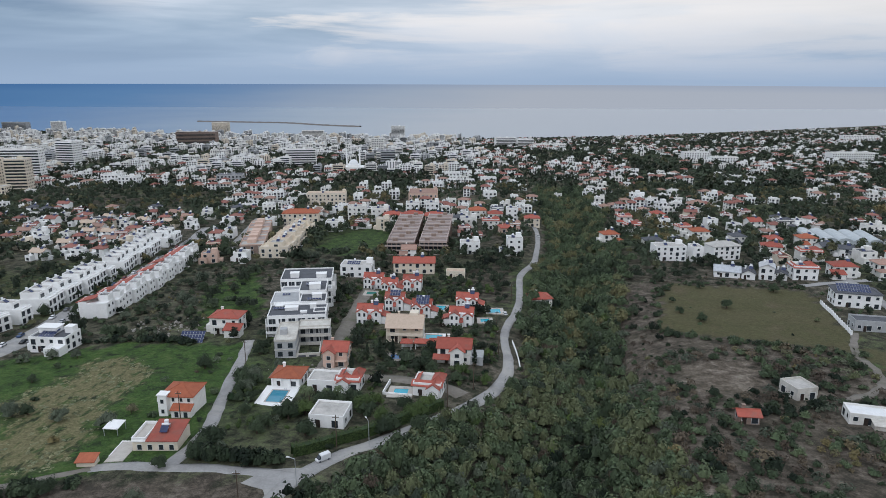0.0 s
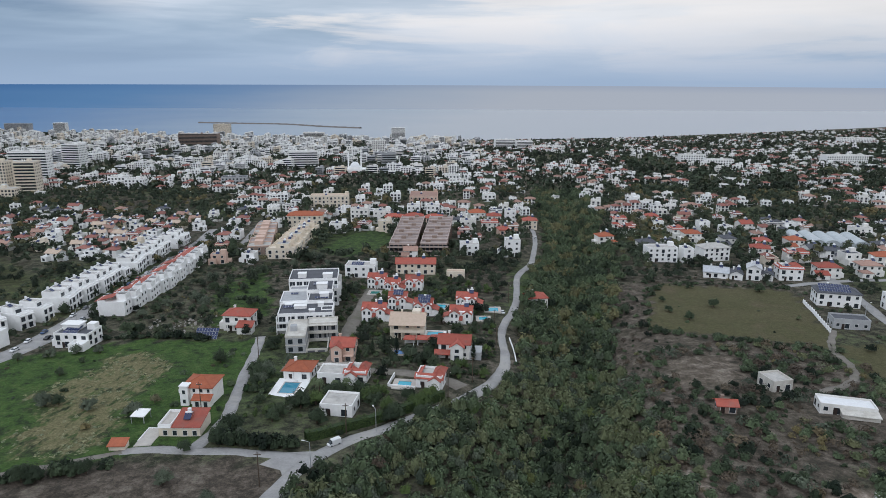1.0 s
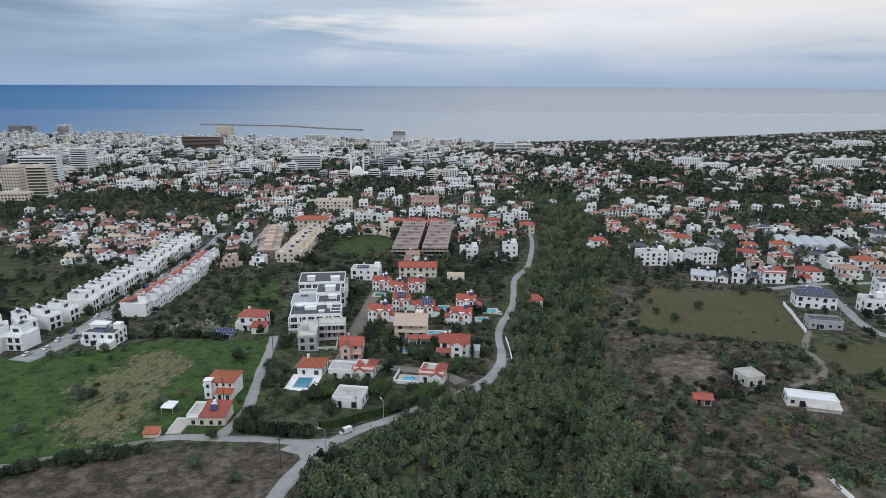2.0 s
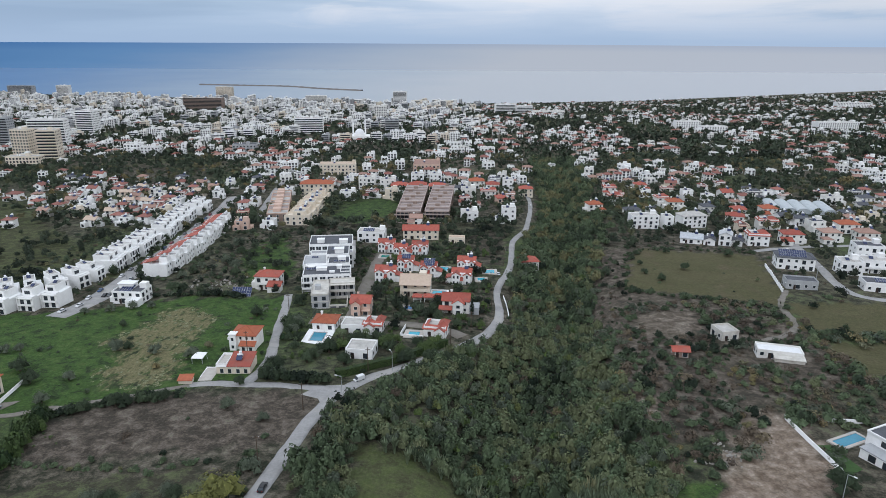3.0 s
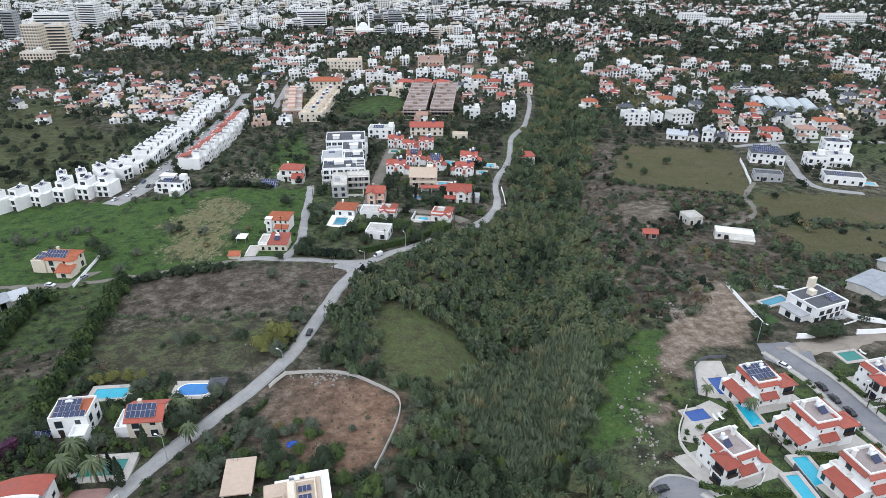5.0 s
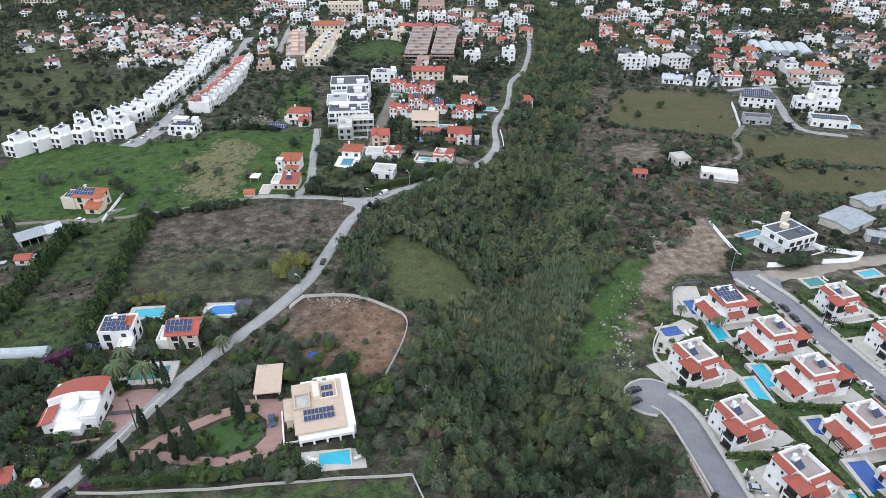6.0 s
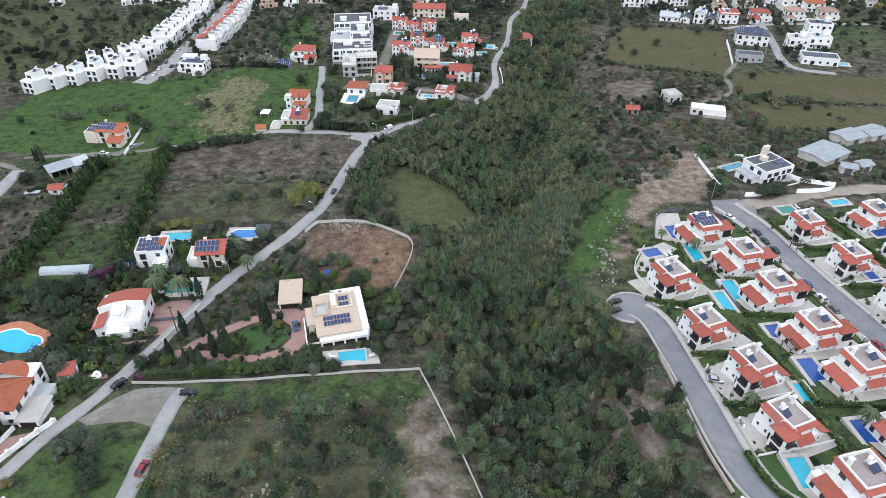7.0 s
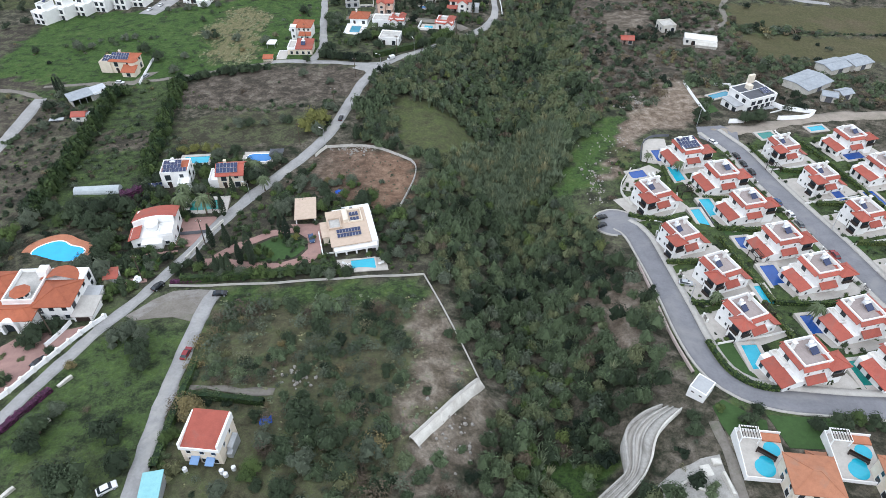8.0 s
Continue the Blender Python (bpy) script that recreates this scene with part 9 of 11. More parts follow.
def ravine_wood():
    claim(44.8, 11.2, 7.6)
    rng = np.random.default_rng(1)
    for name, y0, y1, cell, kinds, lo, hi, tone in (("wood", -110, 75, 2.8, CROWN_FINE, 1.4, 2.7, 0.60), ("wood", 75, 205, 2.8, CROWN_MID, 1.5, 2.8, 0.70), ("wood", 205, 640, 4.0, CROWN_MID, 2.1, 3.6, 0.56)):
        p = scatter(rng, -45, 150, y0, y1, cell)
        w, e = np.interp(p[:, 1], *WEST_EDGE), np.interp(p[:, 1], *EAST_EDGE)
        edge = 2.0 * np.sin(p[:, 1] * 0.21) + 1.5 * np.sin(p[:, 1] * 0.57 + 1)
        ok = (p[:, 0] > w + edge) & (p[:, 0] < e + edge) & ~inside(CLEARING, p[:, 0], p[:, 1]) & ~inside(REED_BED, p[:, 0], p[:, 1]) & ~inside(SLOPE_R, p[:, 0], p[:, 1])
        for x, y, r in BARE_PATCHES:
            ok &= (p[:, 0] - x) ** 2 + (p[:, 1] - y) ** 2 > r * r * (0.6 + 0.4 * np.sin(p[:, 0] * 3))
        p = keep_off(p[ok], 1.2)
        t = tone + 0.55 * value(p, 22, 2.0) + rng.normal(0, 0.22, len(p))
        size = rng.uniform(lo, hi, len(p)) * (1 + 0.25 * value(p, 14, 4.0))
        v, tint = grown(kinds, with_z(p, 0.2), size, np.clip(t, 0.02, 0.88), rng, 1.3)
        stuff(name, v, tint, LEAF, "dense dark green wood of low carob and wild olive trees filling the ravine", "wood")
    # paler wild olives among them
    p = scatter(rng, -40, 75, -125, 260, 7.0)
    w, e = np.interp(p[:, 1], *WEST_EDGE), np.interp(p[:, 1], *EAST_EDGE)
    ok = (p[:, 0] > w) & (p[:, 0] < e) & ~inside(CLEARING, p[:, 0], p[:, 1]) & ~inside(REED_BED, p[:, 0], p[:, 1])
    p = keep_off(p[ok], 1.5)
    p = p[value(p, 25, 6.0) > -0.22]
    v, tint = grown(CROWN_MID, with_z(p, -0.6), rng.uniform(1.4, 2.3, len(p)), rng.uniform(0.1, 0.7, len(p)), rng, 1.3)
    stuff("olive_scrub", v, tint, OLIVE, "grey green wild olive crowns among the darker wood", "trees")
    # brighter carobs and a few rusty crowns
    for mat, cell, seed, lo, hi, label in ((HEDGE, 9.0, 41.0, 0.25, 0.8, "fresher green crowns in the ravine wood"), (RUST, 13.0, 43.0, 0.2, 0.9, "rusty brown half-dead crowns in the ravine wood")):
        p = scatter(rng, -40, 75, -125, 260, cell)
        w, e = np.interp(p[:, 1], *WEST_EDGE), np.interp(p[:, 1], *EAST_EDGE)
        ok = (p[:, 0] > w + 1) & (p[:, 0] < e - 1) & ~inside(CLEARING, p[:, 0], p[:, 1]) & ~inside(REED_BED, p[:, 0], p[:, 1])
        p = keep_off(p[ok], 1.5)
        p = p[value(p, 30, seed) > -0.1]
        v, tint = grown(BUSH_FINE, with_z(p, -1.0), rng.uniform(1.2, 2.1, len(p)), rng.uniform(lo, hi, len(p)), rng, 1.4)
        stuff("wood_crowns", v, tint, mat, label, "trees")


ravine_wood()


def reeds():
    rng = np.random.default_rng(2)
    p = scatter(rng, -8, 44, 20, 84, 1.0)
    p = p[inside(REED_BED, p[:, 0] + 1.5 * np.sin(p[:, 1]), p[:, 1] + 1.5 * np.sin(p[:, 0]))]
    extra = scatter(rng, -12, 36, -110, 30, 6.5)
    extra = extra[(value(extra, 18, 12.0) > 0.10) & (extra[:, 0] > np.interp(extra[:, 1], *WEST_EDGE) + 4) & (extra[:, 0] < np.interp(extra[:, 1], *EAST_EDGE) - 6)]
    extra = np.vstack([extra + rng.normal(0, 1.5, extra.shape) for _ in range(5)])
    line = np.array([(-14 + 24 * k, 92 - 8 * k) for k in np.linspace(0, 1, 40)]) + rng.normal(0, 1.6, (40, 2))
    p = np.vstack([p, extra, line])
    z = ground_z(p[:, 0], p[:, 1])
    n = 20
    a = rng.uniform(0, 2 * math.pi, (len(p), n))
    out = rng.uniform(0.35, 1.5, (len(p), n))
    stand = value(p, 4.5, 51.0)[:, None]
    hgt = rng.uniform(2.4, 4.2, (len(p), 1)) * (1 + 0.45 * stand) * rng.uniform(0.7, 1.1, (len(p), n))
    wid = rng.uniform(0.07, 0.15, (len(p), n))
    base = np.stack([p[:, None, 0] + 0.2 * np.cos(a), p[:, None, 1] + 0.2 * np.sin(a), np.repeat(z[:, None], n, 1)], -1)
    low = base + np.stack([0.25 * out * np.cos(a), 0.25 * out * np.sin(a), hgt * 0.6], -1)
    tip = base + np.stack([out * np.cos(a), out * np.sin(a), hgt], -1)
    side = np.stack([-np.sin(a) * wid, np.cos(a) * wid, 0 * a], -1)
    q1 = np.stack([base - side, base + side, low + side, low - side], 2)
    q2 = np.stack([low - side * 1.5, low + side * 1.5, tip + side * 0.2, tip - side * 0.2], 2)
    v = np.concatenate([q1.reshape(-1, 3), q2.reshape(-1, 3)])
    t = np.clip(np.repeat(0.42 + 0.5 * stand[:, 0] + rng.uniform(-0.22, 0.22, len(p)), n * 4), 0, 0.8)
    stuff("reed_bed", v, np.concatenate([t, t]), REED, "tall grey green reeds standing in the ravine", "reeds", 4)


reeds()


def bushes():
    """Scrub on the open slopes, thick right of the ravine and inside the walled plot."""
    rng = np.random.default_rng(4)
    fields = [GREEN1, BROWN1, FIELD2, OLIVE1, OLIVE2, OLIVE3, RED_PLOT, CLEARING, DIRT_R, SLOPE_R, RIGHT_DIRT]
    p = scatter(rng, -200, 175, -120, 330, 3.3)
    w, e = np.interp(p[:, 1], *WEST_EDGE), np.interp(p[:, 1], *EAST_EDGE)
    x, y = p[:, 0], p[:, 1]
    ok = (x < w - 1) | (x > e + 1)
    thin = np.zeros(len(p), bool)
    for f in fields:
        thin |= inside(f, x, y)
    plot = (x < w) & (x > -56) & (y < -24) & (y > -95)
    right = (x > e) & (y > 85) & (y < 205)
    far_r = (x > e) & (y > 205)
    left = (x < -90) & (y > 205)
    estate_zone = (x > 47) & (y < 68)
    home_zone = (x > -75) & (x < 20) & (y > 150)
    chance = np.full(len(p), 0.10)
    chance[plot], chance[right], chance[far_r], chance[left] = 1.25, 1.9, 0.3, 0.55
    chance[plot & (x > -46) & (x < -13) & (y > -56)] = 1.7
    chance[thin] = 0.015
    chance[inside(SCRUB_DIRT, x, y)] = 0.10
    chance[inside(LEFT_LOW, x, y)] = 0.16
    chance[inside(GREEN1, x, y)] = 0.05
    chance[inside(SCRUB_GREEN, x, y)] = 0.3
    chance[inside(LEFT_GREEN, x, y)] = 0.22
    chance[inside(SCRUB_BANK, x, y)] = 0.7
    chance[(x < -90) & (y < 62) & (y > -75) & (x > -150)] = 0.75
    chance[estate_zone] = 0.0
    chance[home_zone] = 0.20
    ok &= rng.random(len(p)) < chance * (1 + 1.5 * value(p, 16, 8.0))
    p = keep_off(p[ok], 1.0)
    thick = ((p[:, 0] > np.interp(p[:, 1], *EAST_EDGE)) & (p[:, 1] > 85) & (p[:, 1] < 205)) | ((p[:, 0] > -56) & (p[:, 1] < -24) & (p[:, 0] < 5))
    size = rng.uniform(0.5, 1.7, len(p)) * (1 + 0.5 * value(p, 20, 5.0)) * np.where(thick, 1.5, 1.0)
    t = np.clip(0.42 + 0.5 * value(p, 30, 1.0) + rng.normal(0, 0.22, len(p)), 0.03, 1.0)
    half = rng.random(len(p)) < np.where(p[:, 1] < -20, 0.5, 0.62)
    rusty = rng.random(len(p)) < np.where((p[:, 0] > 40) & (p[:, 1] > 85), 0.6, 0.25)
    for near in (True, False):
        k = half & ((p[:, 1] < 0) == near)
        v, tint = grown(BUSH_FINE if near else BUSH_LOW, with_z(p[k], 0.25), size[k], t[k], rng, 1.0)
        stuff("scrub", v, tint, LEAF, "dark green scrub bushes scattered over rough ground", "bushes")
        for mat, bare in ((OLIVE, False), (RUST, True)):
            k = ~half & ((p[:, 1] < 0) == near) & (rusty == bare)
            v, tint = grown(BUSH_AIRY if near else BUSH_SPARSE, with_z(p[k], 0.2), size[k] * 1.05, t[k], rng, 0.9)
            stuff("dry_scrub", v, tint, mat, "leafless brown brush on stony soil" if bare else "dry grey green shrubs on stony soil", "bushes")


bushes()


def plot_scrub():
    """Thick mixed brush over the walled plot, grown together in clumps."""
    rng = np.random.default_rng(61)
    p = scatter(rng, -56, 4, -82, -22, 2.1)
    x, y = p[:, 0], p[:, 1]
    ok = inside(SCRUB_PLOT, x, y) & ~inside(SCRUB_DIRT, x, y) & ~inside(SCRUB_GREEN, x, y) & ~((x < -32) & (y < -52))
    ok &= value(p, 11, 62.0) + 0.35 * value(p, 4, 63.0) > np.where(x > -20, 0.12, -0.06)
    p = keep_off(p[ok], 0.8)
    kind = value(p, 8, 64.0) + rng.normal(0, 0.25, len(p))
    size = rng.uniform(0.7, 1.7, len(p)) * (1 + 0.4 * value(p, 9, 65.0))
    for lo, hi, mat, kinds, label in ((-9, -0.05, LEAF, BUSH_FINE, "dark green brush grown together on rough ground"), (-0.05, 0.22, OLIVE, BUSH_AIRY, "grey green thorn brush on rough ground"), (0.22, 9, RUST, BUSH_AIRY, "brown leafless brush on rough ground")):
        k = (kind >= lo) & (kind < hi)
        v, t = grown(kinds, with_z(p[k], 0.2), size[k], np.clip(rng.normal(0.35, 0.2, k.sum()), 0.03, 0.8), rng, 1.0)
        stuff("thicket", v, t, mat, label, "bushes")
    p = scatter(rng, -56, 4, -82, -22, 1.5)
    p = p[inside(SCRUB_PLOT, p[:, 0], p[:, 1]) & (value(p, 7, 66.0) > 0.12)]
    p = keep_off(p, 0.6)
    v, t = grown(TUFT, with_z(p, 0.1), rng.uniform(0.25, 0.7, len(p)), rng.uniform(0.5, 0.98, len(p)), rng, 0.6)
    stuff("dry_grass", v, t, REED, "pale straw coloured grass tufts between bushes", "grass")


plot_scrub()


def groves():
    """Olive groves and garden trees of the middle distance, then the green of the town."""
    rng = np.random.default_rng(7)
    p = scatter(rng, -470, 470, 120, 660, 5.6)
    x, y = p[:, 0], p[:, 1]
    w, e = np.interp(y, *WEST_EDGE), np.interp(y, *EAST_EDGE)
    ok = (np.abs(x) < 0.72 * (y + 140)) & ((x < w - 3) | (x > e + 3))
    for f in (GREEN1, BROWN1, FIELD2, OLIVE1, OLIVE2, OLIVE3, FAR_GREEN, RIGHT_DIRT, LEFT_GREEN):
        ok &= ~inside(f, x, y)
    ok &= ~((x > 47) & (y < 205)) & ~((x < -40) & (y < 205) & (x > -200)) & ~((np.abs(x + 12) < 35) & (y < 165))
    dens = np.where((x < -190) & (y > 380), 0.62, np.where(y > 300, 0.62, 0.46))
    dens = np.where((x > e) & (y > 205) & (y < 290), 0.16, dens)
    dens = np.where((x < -172) & (y < 350), 0.40, np.where((x < -150) & (y < 430), 0.40, dens))
    dens = np.where((x > -190) & (x < 75) & (y > 420), 0.46, dens)
    dens = np.where((x > -130) & (x < -66) & (y > 205) & (y < 330), 0.2, dens)
    ok &= rng.random(len(p)) < dens * (1 + 1.1 * value(p, 45, 15.0))
    p = keep_off(p[ok], -1.5, road_pad=2.2)
    t = np.clip(0.48 + 0.5 * value(p, 40, 21.0) + rng.normal(0, 0.16, len(p)), 0.02, 0.9)
    for near, kinds in ((True, CROWN_MID), (False, CROWN_BACK)):
        k = (p[:, 1] < 330) == near
        v, tint = grown(kinds, with_z(p[k], 0.2), rng.uniform(1.5, 3.2, k.sum()) if near else rng.uniform(1.9, 4.2, k.sum()), t[k], rng, 1.2)
        stuff("grove", v, tint, SHADED_LEAF, "olive and garden trees with darkened leaves between the houses", "trees")
    rows, y = [], 640.0
    while y < 2450:
        step = 8.5 + (y - 640) * 0.006
        q = scatter(rng, -0.74 * y - 120, 0.80 * y + 120, y, y + step * 0.9, step)
        rows.append(q)
        y += step
    p = np.vstack(rows)
    p = p[p[:, 1] < shore_y(p[:, 0]) - 25]
    slant = p[:, 0] / p[:, 1]
    dens = np.interp(slant, [-0.7, -0.2, 0.05, 0.2, 0.4, 0.8], [0.72, 0.70, 0.72, 0.9, 1.0, 1.0]) * np.interp(p[:, 1], [640, 1200, 2000], [1.0, 0.95, 0.85])
    p = p[rng.random(len(p)) < dens]
    near = np.array([q for q in PLACED if q[1] > 600])
    ok = np.ones(len(p), bool)
    for lo in range(0, len(p), 400):
        b = p[lo:lo + 400]
        c = near[np.abs(near[:, 1] - b[:, 1].mean()) < 160]
        if len(c):
            ok[lo:lo + 400] = (((b[:, None, :] - c[None, :, :2]) ** 2).sum(-1) > (c[None, :, 2] * 0.9) ** 2).all(1)
    p = p[ok]
    t = np.clip(0.46 + 0.4 * value(p, 90, 31.0) + rng.normal(0, 0.14, len(p)), 0.02, 0.85)
    v, tint = grown(CROWN_FAR, with_z(p, 0.3), rng.uniform(2.5, 4.8, len(p)), t, rng, 1.1)
    stuff("town_trees", v, tint, SHADED_LEAF, "dark green trees between the buildings of the town", "trees")


groves()


# single garden trees
def tree_mesh(kind, seed):
    def make():
        rng = np.random.default_rng(seed)
        if kind == "cypress":
            n = 620
            h = rng.uniform(0.0, 1.0, n) ** 0.8
            a = rng.uniform(0, 2 * math.pi, n)
            r = 0.095 * np.minimum(1, (1 - h) * 2.2) * np.minimum(1, 0.5 + h * 3) * rng.uniform(0.8, 1.15, n)
            d = np.stack([np.cos(a), np.sin(a), 0.5 + 0 * a], -1)
            v = leaf_quads(rng, np.stack([r * np.cos(a), r * np.sin(a), 0.06 + 0.94 * h], -1), d, 0.034, 0.9).reshape(-1, 3)
            mat = LEAF
        elif kind == "palm":
            q = []
            for i in range(44):
                a, up = rng.uniform(0, 2 * math.pi), rng.uniform(-0.3, 1.0)
                d, s = np.array([math.cos(a), math.sin(a), 0]), np.array([-math.sin(a), math.cos(a), 0])
                prev = None
                for k in range(5):
                    u = k / 4
                    c = d * (u * 0.46) + np.array([0, 0, 1.0 + up * 0.36 * u - 0.46 * u * u])
                    wd = 0.036 * math.sin(math.pi * min(1, 0.15 + u * 0.85)) + 0.008
                    cur = (c - s * wd - [0, 0, wd * 0.5], c, c + s * wd - [0, 0, wd * 0.5])
                    if prev:
                        q += [prev[0], prev[1], cur[1], cur[0], prev[1], prev[2], cur[2], cur[1]]
                    prev = cur
            v = three(q)
            mat = PALM
        else:
            v = crown(seed, 10, 760, 0.070, 0.85)
            mat = {"round": HEDGE, "olive": OLIVE, "dark": LEAF, "dry": OLIVE, "gold": GOLD}[kind]
        t = {"cypress": 0.12, "palm": 0.45, "round": 0.45, "olive": 0.5, "dark": 0.25, "dry": 0.92, "gold": 0.5}[kind]
        return mesh_np("crown", v, np.arange(len(v)).reshape(-1, 3), mat, np.full(len(v), t))
    return shared((kind, seed), make)


def trunk_mesh(kind, seed):
    def make():
        rng = random.Random(seed)
        s = Shape()
        if kind == "palm":
            for k in range(6):
                s.tube(0.02 * math.sin(k), 0, k / 6.0, (k + 1) / 6.0, 0.045 - 0.003 * k, 0.038 - 0.003 * k, 8)
        elif kind == "cypress":
            s.tube(0, 0, -0.05, 0.75, 0.028, 0.012, 7)
        else:
            s.tube(0, 0, -0.15, 0.55, 0.11, 0.07, 8)
            for i in range(5):
                a = i * 2 * math.pi / 5 + rng.uniform(-0.3, 0.3)
                s.beam((0, 0, 0.4), (0.45 * math.cos(a), 0.45 * math.sin(a), rng.uniform(0.8, 1.1)), 0.05, 0.05)
        return s.mesh("trunk", BARK)
    return shared(("trunk", kind if kind in ("palm", "cypress") else "", seed), make)


TREE_LABELS = {"cypress": "tall narrow dark green cypress", "palm": "feathery date palm with a bare trunk", "round": "bushy bright green garden tree", "olive": "grey green olive tree", "dark": "dense dark green garden tree", "dry": "yellowish half-bare tree", "gold": "broad golden green acacia tree"}


def tree(kind, x, y, size, where="in a garden", i=[0]):
    i[0] += 1
    seed = 200 + i[0] % 3
    root = thing("palm_tree" if kind == "palm" else "cypress" if kind == "cypress" else "tree", x, y, random.uniform(0, 360), TREE_LABELS[kind] + " " + where, "tree", {"cypress": "cypresses", "palm": "palms"}.get(kind, ""))
    m = Matrix.Diagonal((size, size, size, 1))
    part("trunk", trunk_mesh(kind, seed), None, root, m=m)
    part("crown", tree_mesh(kind, seed), None, root, m=m)
    return root


def garden_trees():
    for x, y, h in [(-65.5, 24.2, 7), (-69.0, 16.3, 6), (-65.2, 12.5, 8), (-63.5, -3.3, 8), (-59.5, -3.3, 8), (-54.2, -10.7, 8), (-53.0, -7.0, 9), (-51.3, -10.7, 8), (-46.6, 2.3, 8), (-44.8, 0.9, 8), (-63.5, -12.1, 7), (-58.5, -15.5, 7), (-57, -15, 7), (-55.6, -15.2, 7)]:
        tree("cypress", x, y, h * 1.0, "beside a drive")
    for x, y, h in [(-76.6, 13.4, 6.5), (-70.2, 13.2, 6.5), (-77.8, 19.5, 6), (-61.6, 36.1, 5), (-64.2, 36.1, 5), (60, -24.8, 4), (80.5, -30.3, 5), (-91.4, -53.0, 4.5), (-38, 165, 3.6), (-36.2, 163.4, 3.8), (-31.4, 163.4, 3.6), (-28.4, 164.6, 3.8), (70, 40, 4), (62, 46, 3.5), (-57, 27, 5)]:
        tree("palm", x, y, h, "beside a pool")
    for kind, x, y, s in [("olive", -61, 33, 2.8), ("olive", -49.3, 15.2, 2.6), ("dark", -37.3, 16.9, 2.2), ("round", -24.0, 21.2, 2.6), ("round", -15.8, 10.8, 2.8), ("olive", -92.0, -13.8, 3.0), ("dark", -91.0, -40.5, 2.6), ("olive", -30.8, 29.8, 1.4), ("dark", -36.2, 20.5, 2.0), ("dark", -62.2, 37.6, 2.4)]:
        tree(kind, x, y, s, "beside a villa")
    for kind, x, y, s in [("dark", -97.5, 15.5, 3.4), ("dark", -101.2, 12.0, 3.6), ("dark", -92.8, 14.5, 3.2), ("dark", -105, 8, 3.4), ("dark", -99, 6, 3.2), ("round", -36.5, -72.0, 2.0), ("dark", -29.9, -59.5, 3.2), ("dry", -50.5, -58.8, 2.8), ("round", -53, -66, 1.6), ("dark", -64.2, -64.6, 3.0)]:
        tree(kind, x, y, s, "on rough grass")
    for kind, x, y, s in [("dark", -68.8, -74.2, 3.2), ("dark", -77.5, -64.0, 2.6), ("dark", -67.4, -42.9, 2.6), ("olive", -71.4, -36.9, 2.4), ("dark", -124.6, 127.5, 2.8), ("dark", 88.4, 77.2, 3.4), ("dark", 104.0, 75.0, 3.0), ("dark", 109.5, 76.0, 3.0), ("gold", -47.8, 70.0, 4.4), ("gold", -51.2, 66.0, 3.4), ("olive", -47.6, 63.4, 2.6), ("olive", -44.8, 82.0, 2.4)]:
        tree(kind, x, y, s, "at a field edge")
    # big bushes of the lane field, round the orange villa, and on the fields
    for kind, x, y, s in [("dark", -64.7, -46.5, 2.4), ("dark", -59.8, -71.5, 2.5), ("dark", -65.2, -75.8, 3.3), ("dark", -77.5, -67.5, 2.5), ("olive", -75.9, -59.4, 1.8), ("olive", -73.4, -39.8, 2.2), ("dry", -79.8, -47.4, 1.3), ("olive", -68.8, -38.2, 2.0),
                          ("dark", -28.1, -62.7, 3.0), ("round", -36.4, -73.0, 1.7), ("olive", -35.4, -66.2, 1.9), ("dry", -50.4, -60.4, 2.0), ("round", -52.2, -64.4, 1.4), ("round", -51.6, -71.4, 0.9), ("olive", -27.6, -70.5, 2.6), ("dark", -30, -75.5, 2.3), ("olive", -41, -76.1, 1.8), ("dark", -38.5, -60.0, 1.4),
                          ("dark", -24, -66, 2.8), ("dark", -20, -72, 2.6), ("olive", -16, -68, 2.3), ("dark", -33, -70, 1.6)]:
        tree(kind, x, y, s, "on rough grass beside a lane")
        claim(x, y, 1.0)
    for kind, x, y, s in [("dark", -92.0, -38.0, 2.2), ("dark", -88.6, -36.0, 2.3), ("dark", -91.1, -3.6, 3.4), ("olive", -86.6, -17.3, 3.3), ("dark", -91.6, -17.6, 2.3), ("dark", -90.6, -9.4, 2.6), ("olive", -116.5, 6.1, 3.0), ("round", -118.2, 0.1, 2.8), ("dark", -116.1, -7.5, 2.8), ("round", -108.6, 7.3, 2.2),
                          ("dark", -95.2, 6.4, 3.2), ("round", -82.0, -22.4, 1.7), ("dry", -83.0, -21.0, 1.6), ("round", -81.4, -25.2, 1.3), ("dark", -120, 12, 3.2), ("dark", -113, 13, 2.8), ("dark", -107, 14, 3.0), ("round", -80.6, -9.6, 1.5), ("dark", -69.3, -13.9, 1.8), ("dark", -67.1, -11.4, 1.6), ("round", -64.0, -13.2, 1.7), ("dark", -59.6, -12.4, 1.8),
                          ("dark", -112, -20, 2.6), ("dark", -148, 80, 2.6), ("olive", -143, 66, 2.0), ("round", -127, 78, 2.4), ("dark", -129.5, 84, 2.6), ("olive", -132, 66, 1.9), ("dark", -145, 90, 2.2), ("round", -109, -24, 2.4), ("dark", -114, -15, 2.6), ("dark", -86, -43, 1.2)]:
        tree(kind, x, y, s, "round a villa garden")
        claim(x, y, 1.0)
